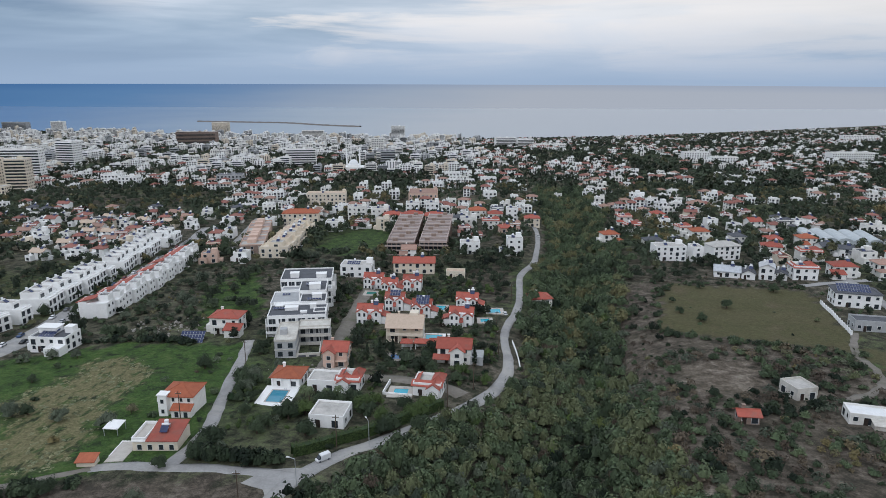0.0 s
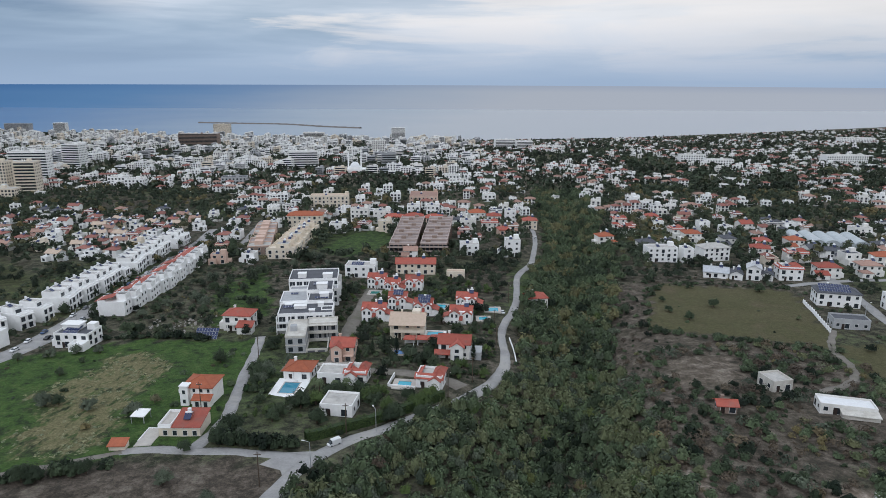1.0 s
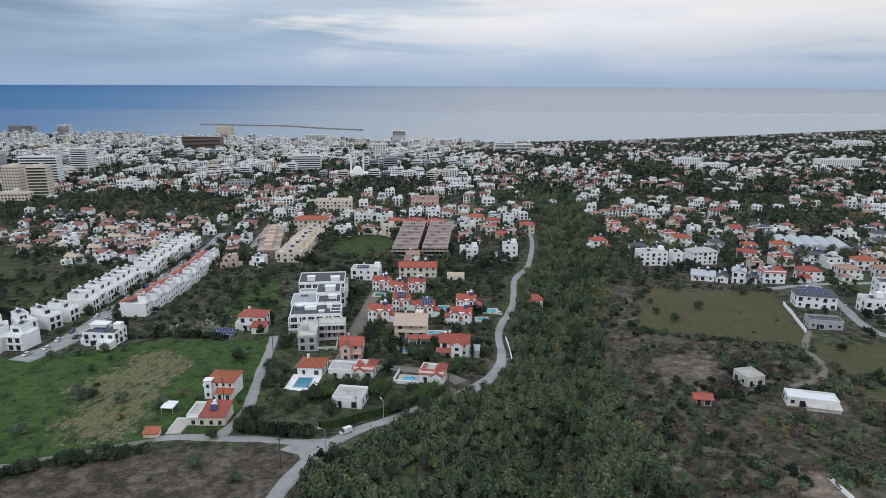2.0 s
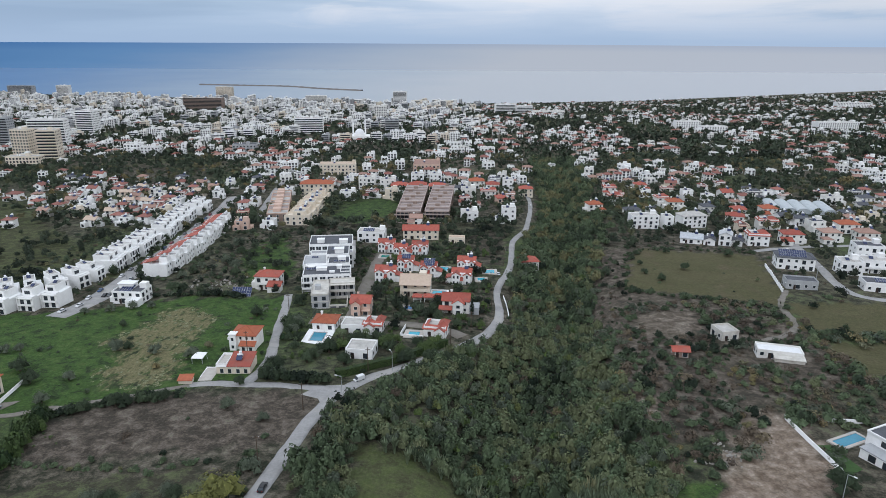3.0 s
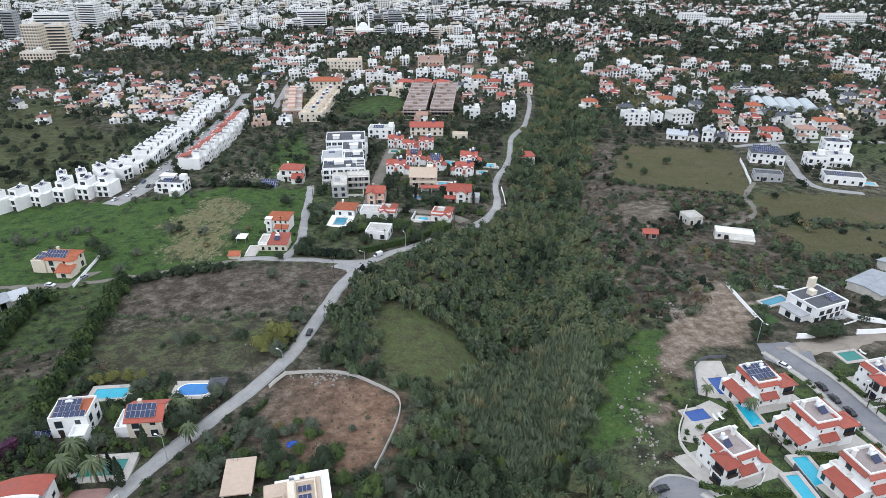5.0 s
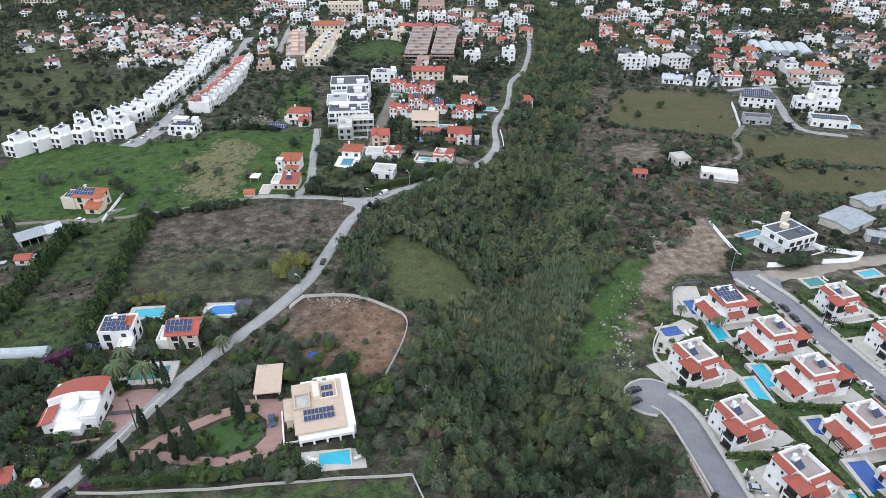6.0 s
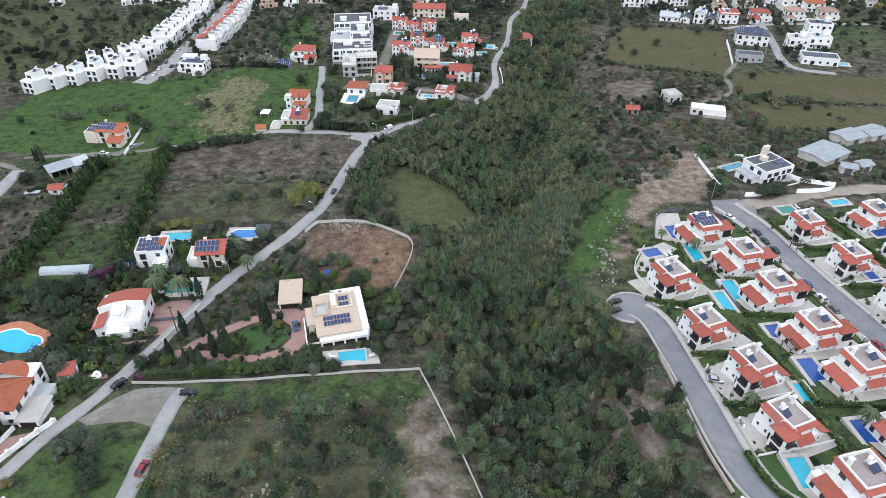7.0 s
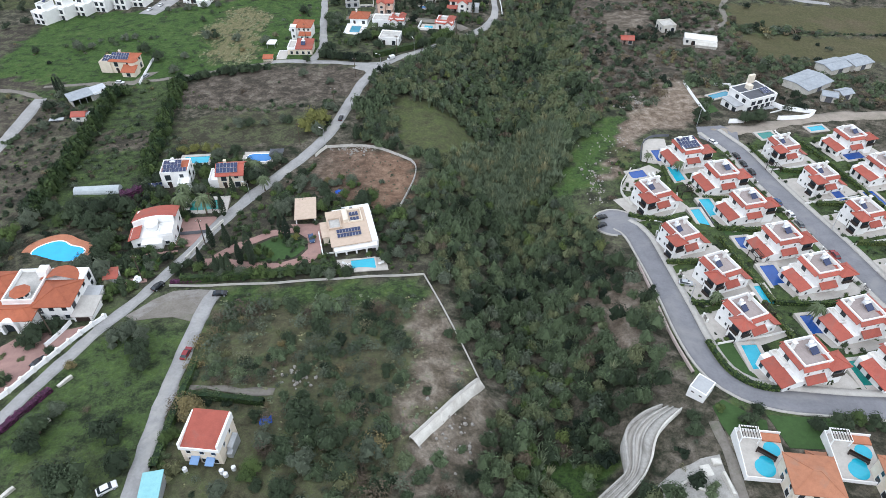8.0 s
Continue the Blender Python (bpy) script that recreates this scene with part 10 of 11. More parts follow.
    for kind, x, y, s in [("dark", 115.6, 254, 2.5), ("dark", 98.8, 236.6, 2.1), ("dark", 94.3, 247.6, 1.8), ("dark", 104.8, 304.5, 2.1), ("dark", 147.2, 279.8, 2.5), ("dark", 115.8, 284, 2.0), ("dark", 95.8, 262.6, 1.6), ("olive", 146.8, 289, 1.7), ("olive", 156.2, 289.2, 1.7),
                          ("olive", -75.3, 69.4, 2.4), ("dark", -72.0, 70.0, 2.0), ("olive", -66.5, 70.0, 1.6), ("dark", -58.2, 71.5, 2.0), ("olive", -61.0, 73.0, 1.8), ("dark", -99.6, 110.8, 2.3), ("dark", -91.8, 113.0, 2.6), ("dark", -89.4, 113.4, 2.4), ("dark", -82.4, 116.2, 2.0), ("dark", -79.6, 116.6, 2.2), ("olive", -60.8, 113.2, 2.2), ("olive", -49.1, 106.6, 1.8), ("olive", -110.8, 153, 2.6), ("dark", -107.4, 154, 2.0), ("olive", -97, 150.5, 2.2), ("olive", -114.1, 129.6, 2.0), ("dark", -73.3, 187.0, 2.5), ("olive", -83.4, 147.8, 2.6), ("dry", -81.2, 155.6, 1.6), ("olive", -113.7, 115.2, 2.2), ("dark", -133.3, 136.5, 3.0), ("dark", -62.0, 127.8, 1.9), ("olive", -164, 140, 2.2), ("dark", -160, 136, 2.0), ("olive", -157, 139, 1.9), ("dark", -179, 134, 1.8), ("olive", -147, 150, 2.0), ("olive", -143, 152, 1.8), ("dark", -120, 176, 1.5)]:
        tree(kind, x, y, s, "standing alone on a field")
        claim(x, y, 1.0)
    for kind, x, y, s in [("dark", -142.6, 243.0, 3.2), ("dark", -139.6, 238.6, 2.6), ("dark", -155.4, 240.4, 2.6), ("dark", -151.2, 343, 2.6), ("dark", -155.6, 330, 2.4), ("dark", -143, 358, 4.0), ("dark", -182.7, 214, 3.4), ("dark", -178.0, 219, 3.6), ("dark", -172.0, 222, 3.0), ("dark", -116, 214, 3.4), ("dark", -112.5, 215.5, 2.6), ("dark", -119, 243, 2.6), ("olive", -121.5, 236, 2.4),
                          ("olive", -117.7, 196.0, 1.9), ("olive", -125, 194.4, 2.0), ("olive", -132, 191.5, 2.1), ("olive", -140.6, 187.6, 1.8), ("dark", -131, 360, 4.2), ("dark", -127, 368, 4.6), ("dark", -124, 356, 3.8), ("dark", -121, 348, 3.6), ("olive", -112, 291, 3.2), ("olive", -101, 251, 3.0), ("olive", -108, 258, 2.8), ("olive", -118, 252, 2.2), ("dark", -106, 276, 2.6), ("dark", -98, 240, 2.6)]:
        tree(kind, x, y, s, "beside terraced houses")
        claim(x, y, 1.0)
    for kind, x, y, s in [("dark", 54.6, -60.3, 1.8), ("round", 50.4, -56.6, 1.1), ("dark", 57.5, -57.6, 1.5), ("dark", 71.8, -61.0, 2.3), ("dark", 66.8, -61.4, 1.9), ("round", 75.5, -59.4, 1.8), ("dark", 78.2, -60.6, 1.9), ("dark", 44.6, -58.8, 1.6), ("dark", 44.0, -62.4, 1.8)]:
        tree(kind, x, y, s, "beside an estate street")
        claim(x, y, 1.0)
    for kind, x, y, s in [("gold", -88.5, 49.2, 1.9), ("gold", -85, 50.2, 2.0), ("gold", -81.5, 50.4, 1.9), ("gold", -78, 51.0, 1.8), ("dark", -62.6, 31.2, 3.4), ("dark", -64.6, 39.4, 2.4), ("olive", -76.0, 46.5, 2.4), ("dark", -71.5, 50.5, 2.0), ("round", -77.2, 34.6, 2.2), ("olive", -75.6, 24.6, 2.2), ("dark", -89.8, 30.2, 2.6), ("dry", -73.4, 33.6, 1.8), ("dark", -75.0, 40, 2.2), ("dark", -59.0, 33.5, 2.4), ("olive", -56.5, 44.5, 2.2), ("dark", -57.6, 40.6, 2.0), ("dark", -74.6, 29.5, 1.7), ("round", -91.0, 36.5, 1.8), ("dark", -92.0, 24.5, 2.4), ("dark", -86.0, 21.5, 2.0), ("dark", -80.0, 24.0, 1.6), ("round", -72.5, 25.0, 1.5),
                          ("dark", -84.5, 12.5, 2.0), ("olive", -53.0, 27.0, 2.0), ("olive", -46.5, 26.5, 1.8), ("dark", -26.2, 19.4, 3.0), ("olive", -46.4, 30.6, 2.2), ("olive", -41.2, 28.2, 2.2), ("olive", -43.4, 32.2, 1.8), ("round", -30.9, 28.6, 1.6), ("dark", -47.3, 36.4, 1.8), ("olive", -35.1, 30.6, 1.4), ("dry", -39.0, 31.5, 1.3), ("dark", -46.8, 30.6, 2.0), ("dark", -38.2, 23.3, 2.2), ("round", -29.0, 29.5, 0.8), ("olive", -22.4, 31.5, 1.0), ("olive", -48.7, 14.6, 2.6), ("round", -38.2, 15.5, 2.0), ("dark", -37.9, -13.2, 2.2), ("dark", -34.2, -14.6, 2.0), ("dark", -26.6, -14.6, 1.9), ("round", -48.5, -15.2, 2.0), ("olive", -53.2, -15.2, 1.8), ("olive", -57.6, -16.2, 1.7), ("gold", -42.8, 1.3, 1.2), ("round", -22.4, -5.9, 0.9), ("round", -19.4, -5.6, 1.0), ("round", -30.0, 17.5, 1.7), ("dark", -39.5, 27.5, 1.8), ("round", -21.5, 14.0, 2.0), ("dark", -50.5, 11.5, 1.8), ("olive", -44.8, 18.0, 1.9), ("dark", -18.0, -8.5, 1.8), ("dark", -31.0, -11.6, 1.5), ("round", -35.5, -12.4, 1.5)]:
        tree(kind, x, y, s, "in a villa garden")
        claim(x, y, 0.9)
    rng = random.Random(31)
    # gardens of the mansion, the small estate and the villa plots
    for x0, x1, y0, y1, n, kinds, lo, hi in [(-52, -20, -16, -11.5, 14, ("dark", "round", "olive"), 1.2, 2.0), (-50, -30, 14, 34, 14, ("olive", "dark", "round"), 1.0, 2.0), (-18, -11, -10, 14, 7, ("olive", "dark"), 1.4, 2.4),
                                             (-92, -62, 30, 46, 12, ("round", "dark", "olive"), 1.0, 2.0), (-90, -72, -24, -8, 8, ("round", "olive", "dark"), 0.9, 1.6), (-48, 6, 143, 163, 26, ("dark", "dark", "round"), 2.0, 3.2),
                                             (-24, 16, 178, 206, 14, ("dark", "round", "dark"), 1.4, 2.6), (-38, 20, 208, 285, 26, ("dark", "round"), 1.2, 2.4), (-60, -50, 130, 235, 18, ("dark", "dark", "olive"), 1.6, 2.8), (-82, -32, 300, 345, 20, ("dark", "olive", "dark"), 1.8, 3.2)]:
        for k in range(n * 3):
            x, y = rng.uniform(x0, x1), rng.uniform(y0, y1)
            if n and free(x, y, 1.2):
                tree(rng.choice(kinds), x, y, rng.uniform(lo, hi), "in a garden")
                claim(x, y, 1.0)
                n -= 1
    for x, y in [(-20, 196), (-16, 197), (-24, 195), (10, 190), (-27.5, 184), (-8, 330), (150, 318), (136, 320), (122, 317), (-147.4, 264.5), (-144.0, 270), (-152.2, 95.6), (-150.2, 94.4), (-148.0, 93), (-190, 186), (-183.5, 188.5), (-186, 185)]:
        tree("cypress", x, y, rng.uniform(6, 8), "beside a house")


garden_trees()


def hedge(pts, h, w, label, tone=0.4, step=0.33, mat=None):
    """A clipped or grown-out hedge: leaf sprays over a solid inside coloured dark as shade."""
    line = smooth_line(pts, 1.0) if len(pts) > 2 else np.linspace(pts[0], pts[1], max(2, int(math.dist(*pts))))
    n = sides(line)
    rng = np.random.default_rng(int(abs(pts[0][0] * 7 + pts[0][1] * 3)) + 1)
    length = np.hypot(*np.diff(line, axis=0).T).sum()
    k = int(length * (w + 2 * h) * 11)
    u, e = rng.uniform(0, len(line) - 1.001, k), rng.uniform(-1, 1, k) * (w / 2 + h)
    i = u.astype(int)
    at = line[i] + (line[i + 1] - line[i]) * (u - i)[:, None]
    off = np.clip(e, -w / 2, w / 2)
    z = h - np.maximum(np.abs(e) - w / 2, 0)
    p = at + n[i] * off[:, None]
    bump = 1 + 0.12 * np.sin(u * 1.3) + 0.08 * np.sin(u * 3.1)
    g = ground_z(at[:, 0], at[:, 1])
    top = (np.abs(e) < w / 2)[:, None]
    d = np.where(top, [0, 0, 1.0], np.column_stack([n[i] * np.sign(e)[:, None], np.zeros(k)]))
    v = leaf_quads(rng, np.column_stack([p, g + z * bump]), d, 0.2).reshape(-1, 3)
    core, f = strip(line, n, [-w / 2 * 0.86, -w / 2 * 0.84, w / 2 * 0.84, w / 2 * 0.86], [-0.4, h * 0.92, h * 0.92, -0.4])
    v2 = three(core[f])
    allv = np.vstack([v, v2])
    # lowest tint on the core paints the shade behind the sprays
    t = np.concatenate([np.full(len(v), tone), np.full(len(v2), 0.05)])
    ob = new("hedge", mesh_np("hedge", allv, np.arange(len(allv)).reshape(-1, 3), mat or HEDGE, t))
    return tagged(ob, label, "hedge")


def hedges():
    for pts in ([(48.9, 14.3), (54, 12.4), (66, 12.0)], [(54.5, -37.5), (55.6, -46.5), (59.5, -50.8), (64, -51.8)], [(72.0, -24), (73.5, -38), (75, -50)], [(71, 3), (72.5, -9), (74.5, -24)], [(64, 28.5), (66, 34), (66.2, 43)], [(55, -24.5), (62, -24.2), (70, -24)],
                [(74.5, -24), (84, -24.8), (93, -25)], [(53.5, -8.4), (60, -8.2), (68, -8)], [(73, 24), (82, 23.5), (90, 23.2)], [(72, 8), (82, 7.5), (91, 7)], [(99.5, 57), (100.5, 46)], [(113, 63), (118, 60), (122, 42), (124, 20)], [(103.5, 41), (116, 41.5)], [(105.5, 21.5), (118, 21)], [(106.5, 1), (122, 1)]):
        hedge(pts, 1.3, 1.0, "clipped green hedge round a villa garden", 0.68)
    hedge([(-34, 133.5), (-22, 141), (-9, 150.5), (0, 160)], 2.6, 2.0, "high clipped dark green roadside hedge", 0.3)
    hedge([(-51.7, 22), (-48, 33), (-44.5, 42.5)], 1.2, 1.0, "low clipped hedge along the road", 0.4)
    hedge([(-67, -17.8), (-53.5, -16.4), (-42.9, -14.3), (-30.8, -12.3)], 2.0, 1.6, "thick garden hedge behind a white wall", 0.3)
    hedge([(-52.8, -55.2), (-45, -55.6), (-37.7, -56.4)], 1.6, 1.3, "clipped hedge behind a small house", 0.25)
    hedge([(-54.3, -46), (-54, -60), (-53.2, -72)], 1.5, 1.4, "loose green hedge along a lane", 0.4)


hedges()


def bougainvillea():
    for pts, h, w, label in (([(-96.4, 19.0), (-94.0, 21.0), (-92.6, 23.6)], 3.4, 2.4, "tall purple bougainvillea beside a growing tunnel"), ([(-69.4, -18.4), (-66.0, -18.0), (-62, -17.6)], 0.9, 0.9, "dark purple bougainvillea over a garden wall"), ([(-86.0, -66.0), (-83.4, -60.4), (-80.6, -53.6)], 1.1, 1.3, "dusky purple bougainvillea hedge along a road")):
        hedge(pts, h, w, label, 0.55, mat=BOUGAINVILLEA)


bougainvillea()


def bush_rows():
    """Bushes and small trees grown together along field edges."""
    rng = np.random.default_rng(17)
    for pts, gap, lo, hi, tall, tone in (([(-118.4, 12), (-119.2, 22), (-121.8, 40), (-124.9, 64), (-128.8, 93)], 0.9, 1.7, 2.6, 1.8, 0.3), ([(-95.5, 36), (-97.2, 44), (-99.8, 62), (-104.2, 84), (-108, 107)], 0.9, 1.5, 2.3, 1.7, 0.3),
                                         ([(-101, 84), (-75, 81.5), (-60, 85)], 2.2, 0.5, 1.4, 1.0, 0.5), ([(-109, 106), (-95, 114.5), (-85, 118), (-77, 121)], 1.8, 1.2, 2.4, 1.0, 0.2), ([(80, 222), (100, 214), (137, 201)], 3.0, 0.8, 2.1, 1.0, 0.25),
                                         ([(133, 170), (165, 167), (230, 160)], 2.0, 0.5, 1.4, 0.8, 0.35), ([(-56, 130.6), (-50, 131.0), (-42, 130.6), (-36, 129.8)], 0.9, 1.5, 2.4, 1.4, 0.12), ([(-48, 88), (-44, 72), (-47, 62)], 2.2, 0.7, 1.7, 1.2, 0.4),
                                         ([(-140, 212), (-120, 208), (-100, 213), (-86, 210)], 1.8, 0.9, 2.4, 1.0, 0.2), ([(-150, 55), (-140, 78), (-132, 97)], 2.6, 0.8, 1.8, 1.2, 0.3), ([(79, 226), (88, 255), (100, 290), (130, 292), (162, 284)], 3.6, 0.7, 1.8, 1.1, 0.25)):
        line = smooth_line(pts, gap)
        p = line + rng.normal(0, 0.55, line.shape)
        p = p[value(p, 9, gap + pts[0][0]) > -0.28] if gap > 1.2 else p
        p = np.vstack([p, (line + rng.normal(0, 1.1, line.shape))[rng.random(len(line)) < 0.6]])
        v, t = grown(BUSH_NEAR if pts[0][1] < 130 else BUSH_LOW, with_z(p, 0.2), rng.uniform(lo, hi, len(p)), np.clip(rng.normal(tone, 0.15, len(p)), 0.03, 0.9), rng, tall)
        stuff("edge_bushes", v, t, HEDGE if tall > 1.6 else LEAF, "row of dark green bushes grown together along a field edge", "bushes")


bush_rows()


def garden_shrubs():
    """Low planting in the gardens of the villas."""
    rng = np.random.default_rng(23)
    for zone, cell, chance, lo, hi in (([(-66, 12), (-52, 36), (-40, 20), (-12, 16), (-9, -13), (-66, -18)], 2.0, 0.62, 0.5, 1.6), ([(-96, -26), (-72, -24), (-66, 8), (-58, 34), (-60, 50), (-92, 50), (-96, 10)], 1.9, 0.85, 0.6, 1.8),
                                       ([(50, 54), (80, 56), (140, 68), (150, -60), (58, -58), (49, -45)], 1.9, 0.40, 0.3, 1.0), ([(-60, 145), (-36, 146), (4, 168), (20, 195), (22, 250), (0, 310), (-60, 310)], 2.6, 0.34, 0.6, 1.7)):
        q = np.array(zone)
        p = scatter(rng, q[:, 0].min(), q[:, 0].max(), q[:, 1].min(), q[:, 1].max(), cell)
        p = p[inside(zone, p[:, 0], p[:, 1])]
        p = keep_off(p[rng.random(len(p)) < chance], -1.0, road_pad=0.9)
        half = rng.random(len(p)) < 0.5
        for k, m in ((half, HEDGE), (~half, LEAF)):
            v, t = grown(BUSH_LOW, with_z(p[k], 0.1), rng.uniform(lo, hi, k.sum()), rng.uniform(0.05, 0.65, k.sum()), rng, 1.1)
            stuff("garden_shrubs", v, t, m, "mixed green shrubs planted round villa gardens", "shrubs")


garden_shrubs()


# ---- walls, cars, poles and small things
def walls():
    sheet_poly("road_apron", [(-27.4, 128.4), (-33.4, 127.6), (-38.6, 126.8), (-42.2, 121.6), (-36.8, 119.2), (-34.4, 113.5), (-30.8, 121.6)], ASPHALT_OLD, "wide worn asphalt at the lane mouth", 0.09, "road", "structure")
    wall_run([(-69.2, -19.8), (-56, -19.2), (-42.3, -18.0), (-27.5, -15.8), (-8.1, -14.0)], 0.55, 0.16, KERB, "long pale boundary wall between a garden and a field")
    wall_run([(-8.1, -14.0), (-1.8, -29.7), (4.6, -46.7)], 0.55, 0.16, KERB, "low pale boundary wall above the ravine")
    wall_run([(-42.5, 54.0), (-34.3, 55.8), (-25.6, 54.3), (-18.5, 49.2), (-12.1, 44.8), (-12.3, 33.5), (-16.0, 18.1)], 0.9, 0.18, KERB, "pale curved boundary wall round a red soil plot")
    wall_run([(-64.5, 9.5), (-66.6, 1.5), (-69.0, -8.5)], 0.9, 0.25, WALLSTONE, "low garden wall along the road")
    wall_run([(-45.4, 48.0), (-44.2, 51.0), (-42.5, 54.0)], 1.0, 0.2, WALLSTONE, "white wall at a plot entrance")
    wall_run([(24.8, 192), (25.2, 205), (24.6, 217)], 0.8, 0.25, BRIGHT, "white roadside parapet above the ravine")
    wall_run([(56.0, 42.0), (48.9, 29.2), (51.6, 20.2)], 0.9, 0.2, WALLSTONE, "pale villa garden wall by the turning circle")
    wall_run([(60.1, 46.7), (64.4, 63.0), (74.0, 64.6)], 0.9, 0.2, DARKROOF, "dark boundary wall above bare ground", cap=False)
    sheet_poly("terrace", [(60.6, 47.2), (64.9, 62.4), (72.0, 62.6), (70.0, 46.2), (64, 45.6)], PAVE, "pale paved pool terrace of a corner villa", 0.06, "terrace", "structure")
    sheet_poly("terrace", [(50.0, 29.6), (55.6, 41.0), (62.4, 44.8), (65.4, 41.0), (58, 34.4), (54, 28)], PAVE, "pale paved pool terrace above the turning circle", 0.06, "terrace", "structure")
    wall_run([(46.2, -8), (46.9, -22), (47.1, -36), (48.4, -47)], 0.6, 0.4, SLAB, "low pink edged wall along an estate street")
    wall_run([(-123.4, 103), (-125.6, 118), (-127.8, 133)], 1.0, 0.25, BRIGHT, "white garden wall beside a field")
    # the battered retaining wall at the plot's corner, face laid out to fit the camera's view
    root = thing("retaining_wall", 4.4, -47.1, 0, "weathered whitewashed retaining wall leaning into the slope", "wall")
    o = np.array(root.matrix_basis.translation)
    line = np.linspace((4.4, -47.1), (-8.8, -64.9), 13)
    out = np.array((0.80, -0.60))
    rows = []
    for back, h in ((-0.5, -0.5), (-0.5, 0.9), (0.0, 1.0), (0.5, 1.0), (1.9, -0.1), (2.0, -2.0)):
        q = line + out * back
        rows.append(np.column_stack([q, ground_z(q[:, 0], q[:, 1]) + h + 0.05 * np.sin(np.arange(13) * 1.7)]))
    v = np.stack(rows, 1)
    at = np.arange(13 * 6).reshape(13, 6)
    f = np.stack([at[:-1, :-1], at[1:, :-1], at[1:, 1:], at[:-1, 1:]], -1).reshape(-1, 4)
    part("wall_face", mesh_np("wall_face", v.reshape(-1, 3) - o, f[:, ::-1], WALLSTONE), None, root)
    for i in range(12):
        a, b = v[i, 2] - o, v[i + 1, 2] - o
        part("coping", Shape().beam((a[0], a[1], a[2] + 0.06), (b[0], b[1], b[2] + 0.06), 0.5, 0.14), KERB, root)
    # terraced concrete ramp by the ravine
    root = thing("concrete_ramp", 31, -68, 0, "curving grey concrete ramp between long stepped walls", "ramp")
    o = np.array(root.matrix_basis.translation)
    west = smooth_line([(39.3, -56.1), (34.8, -57.9), (31.1, -61.3), (30.7, -65.4), (30.6, -69.3), (28.2, -71.1), (22.1, -75.6), (17, -80)], 1.2)
    east = smooth_line([(43.3, -57.0), (38.4, -61.2), (36.6, -64.5), (35.6, -67.5), (32.6, -71.6), (25.6, -77.0), (20, -82)], 1.2)
    u = np.linspace(0, 1, 34)
    west, east = (np.column_stack([np.interp(u, np.linspace(0, 1, len(k)), k[:, c]) for c in (0, 1)]) for k in (west, east))
    top = np.maximum(ground_z(west[:, 0], west[:, 1]), ground_z(east[:, 0], east[:, 1]))
    for name, a, b, h, mat, label in (("wall", -0.02, 0.07, 1.7, CONCRETE, "pale concrete side wall"), ("walkway", 0.07, 0.26, 0.55, KERB, "dusty walkway between walls"), ("wall", 0.26, 0.33, 1.5, CONCRETE, "pale concrete wall"),
                                      ("walkway", 0.33, 0.50, 1.0, KERB, "concrete walkway"), ("wall", 0.50, 0.56, 1.55, CONCRETE, "pale concrete wall"), ("walkway", 0.56, 0.88, 1.25, CONCRETE, "broad concrete ramp"), ("wall", 0.88, 0.95, 1.7, WALLSTONE, "white concrete edge wall")):
        p, q = west + (east - west) * a, west + (east - west) * b
        v = np.stack([np.column_stack([p, top - 4]), np.column_stack([p, top + h]), np.column_stack([q, top + h]), np.column_stack([q, top - 4])], 1)
        at = np.arange(34 * 4).reshape(34, 4)
        f = np.stack([at[:-1, :-1], at[1:, :-1], at[1:, 1:], at[:-1, 1:]], -1).reshape(-1, 4)
        f = np.vstack([f, at[0][None], at[-1][None]])
        part(name, mesh_np(name, v.reshape(-1, 3) - o, f, mat), None, root, label)
    sheet_poly("concrete_yard", [(35.4, -71.9), (38.8, -69.6), (41.4, -68.9), (43.4, -67.9), (46.9, -67.2), (46.7, -70.7), (47.2, -75.2), (46.6, -84), (33.0, -84), (32.0, -76.0), (33.9, -73.4)], CONCRETE, "broken pale concrete yard", 0.25, "yard", "structure")
    for x, y, w, d, h, rz in ((39.6, -72.4, 2.4, 0.4, 0.7, 30), (43.6, -70.6, 1.8, 2.2, 0.5, 12), (45.6, -69.0, 1.6, 1.2, 0.9, 5), (46.2, -73.6, 0.5, 4.2, 1.1, 8), (42.0, -74.2, 3.0, 0.4, 0.5, -20), (37.4, -74.8, 1.6, 1.4, 0.4, 40)):
        b = thing("concrete_block", x, y, rz, "broken pale concrete slab on a derelict yard", "slab", "broken slabs")
        part("slab", Shape().box(-w / 2, w / 2, -d / 2, d / 2, -0.5, h).box(-w / 2 + 0.1, w / 2 - 0.1, -d / 2 + 0.1, d / 2 - 0.1, h, h + 0.05), WALLSTONE, b)
    for x, y, rz, w in ((-78.9, -51.3, 62, 3.2), (-77.6, -62.0, 66, 2.4), (-76.3, -76.8, 60, 2.6)):
        b = thing("wall_fragment", x, y, rz, "broken length of white wall leaning in grass", "wall", "wall fragments")
        part("slab", Shape().box(-w / 2, w / 2, -0.3, 0.3, -0.4, 0.55).box(-w / 2, w / 2 - 0.5, -0.3, 0.3, 0.55, 0.7), WALLSTONE, b)
    c, pts = (44.8, 11.2), []
    for i in range(20):
        a = 2 * math.pi * i / 20
        pts.append((c[0] + 6.1 * math.cos(a), c[1] + 6.1 * math.sin(a)))
    sheet_poly("turning_circle", pts, ASPHALT, "dark asphalt turning circle", 0.2, "road", "structure", 2.0)
    wall_run([(c[0] + 6.5 * math.cos(a), c[1] + 6.5 * math.sin(a)) for a in np.linspace(0.1, 4.6, 16)], 0.35, 0.5, KERB, "pale kerb round a turning circle", name="kerb", cap=False)
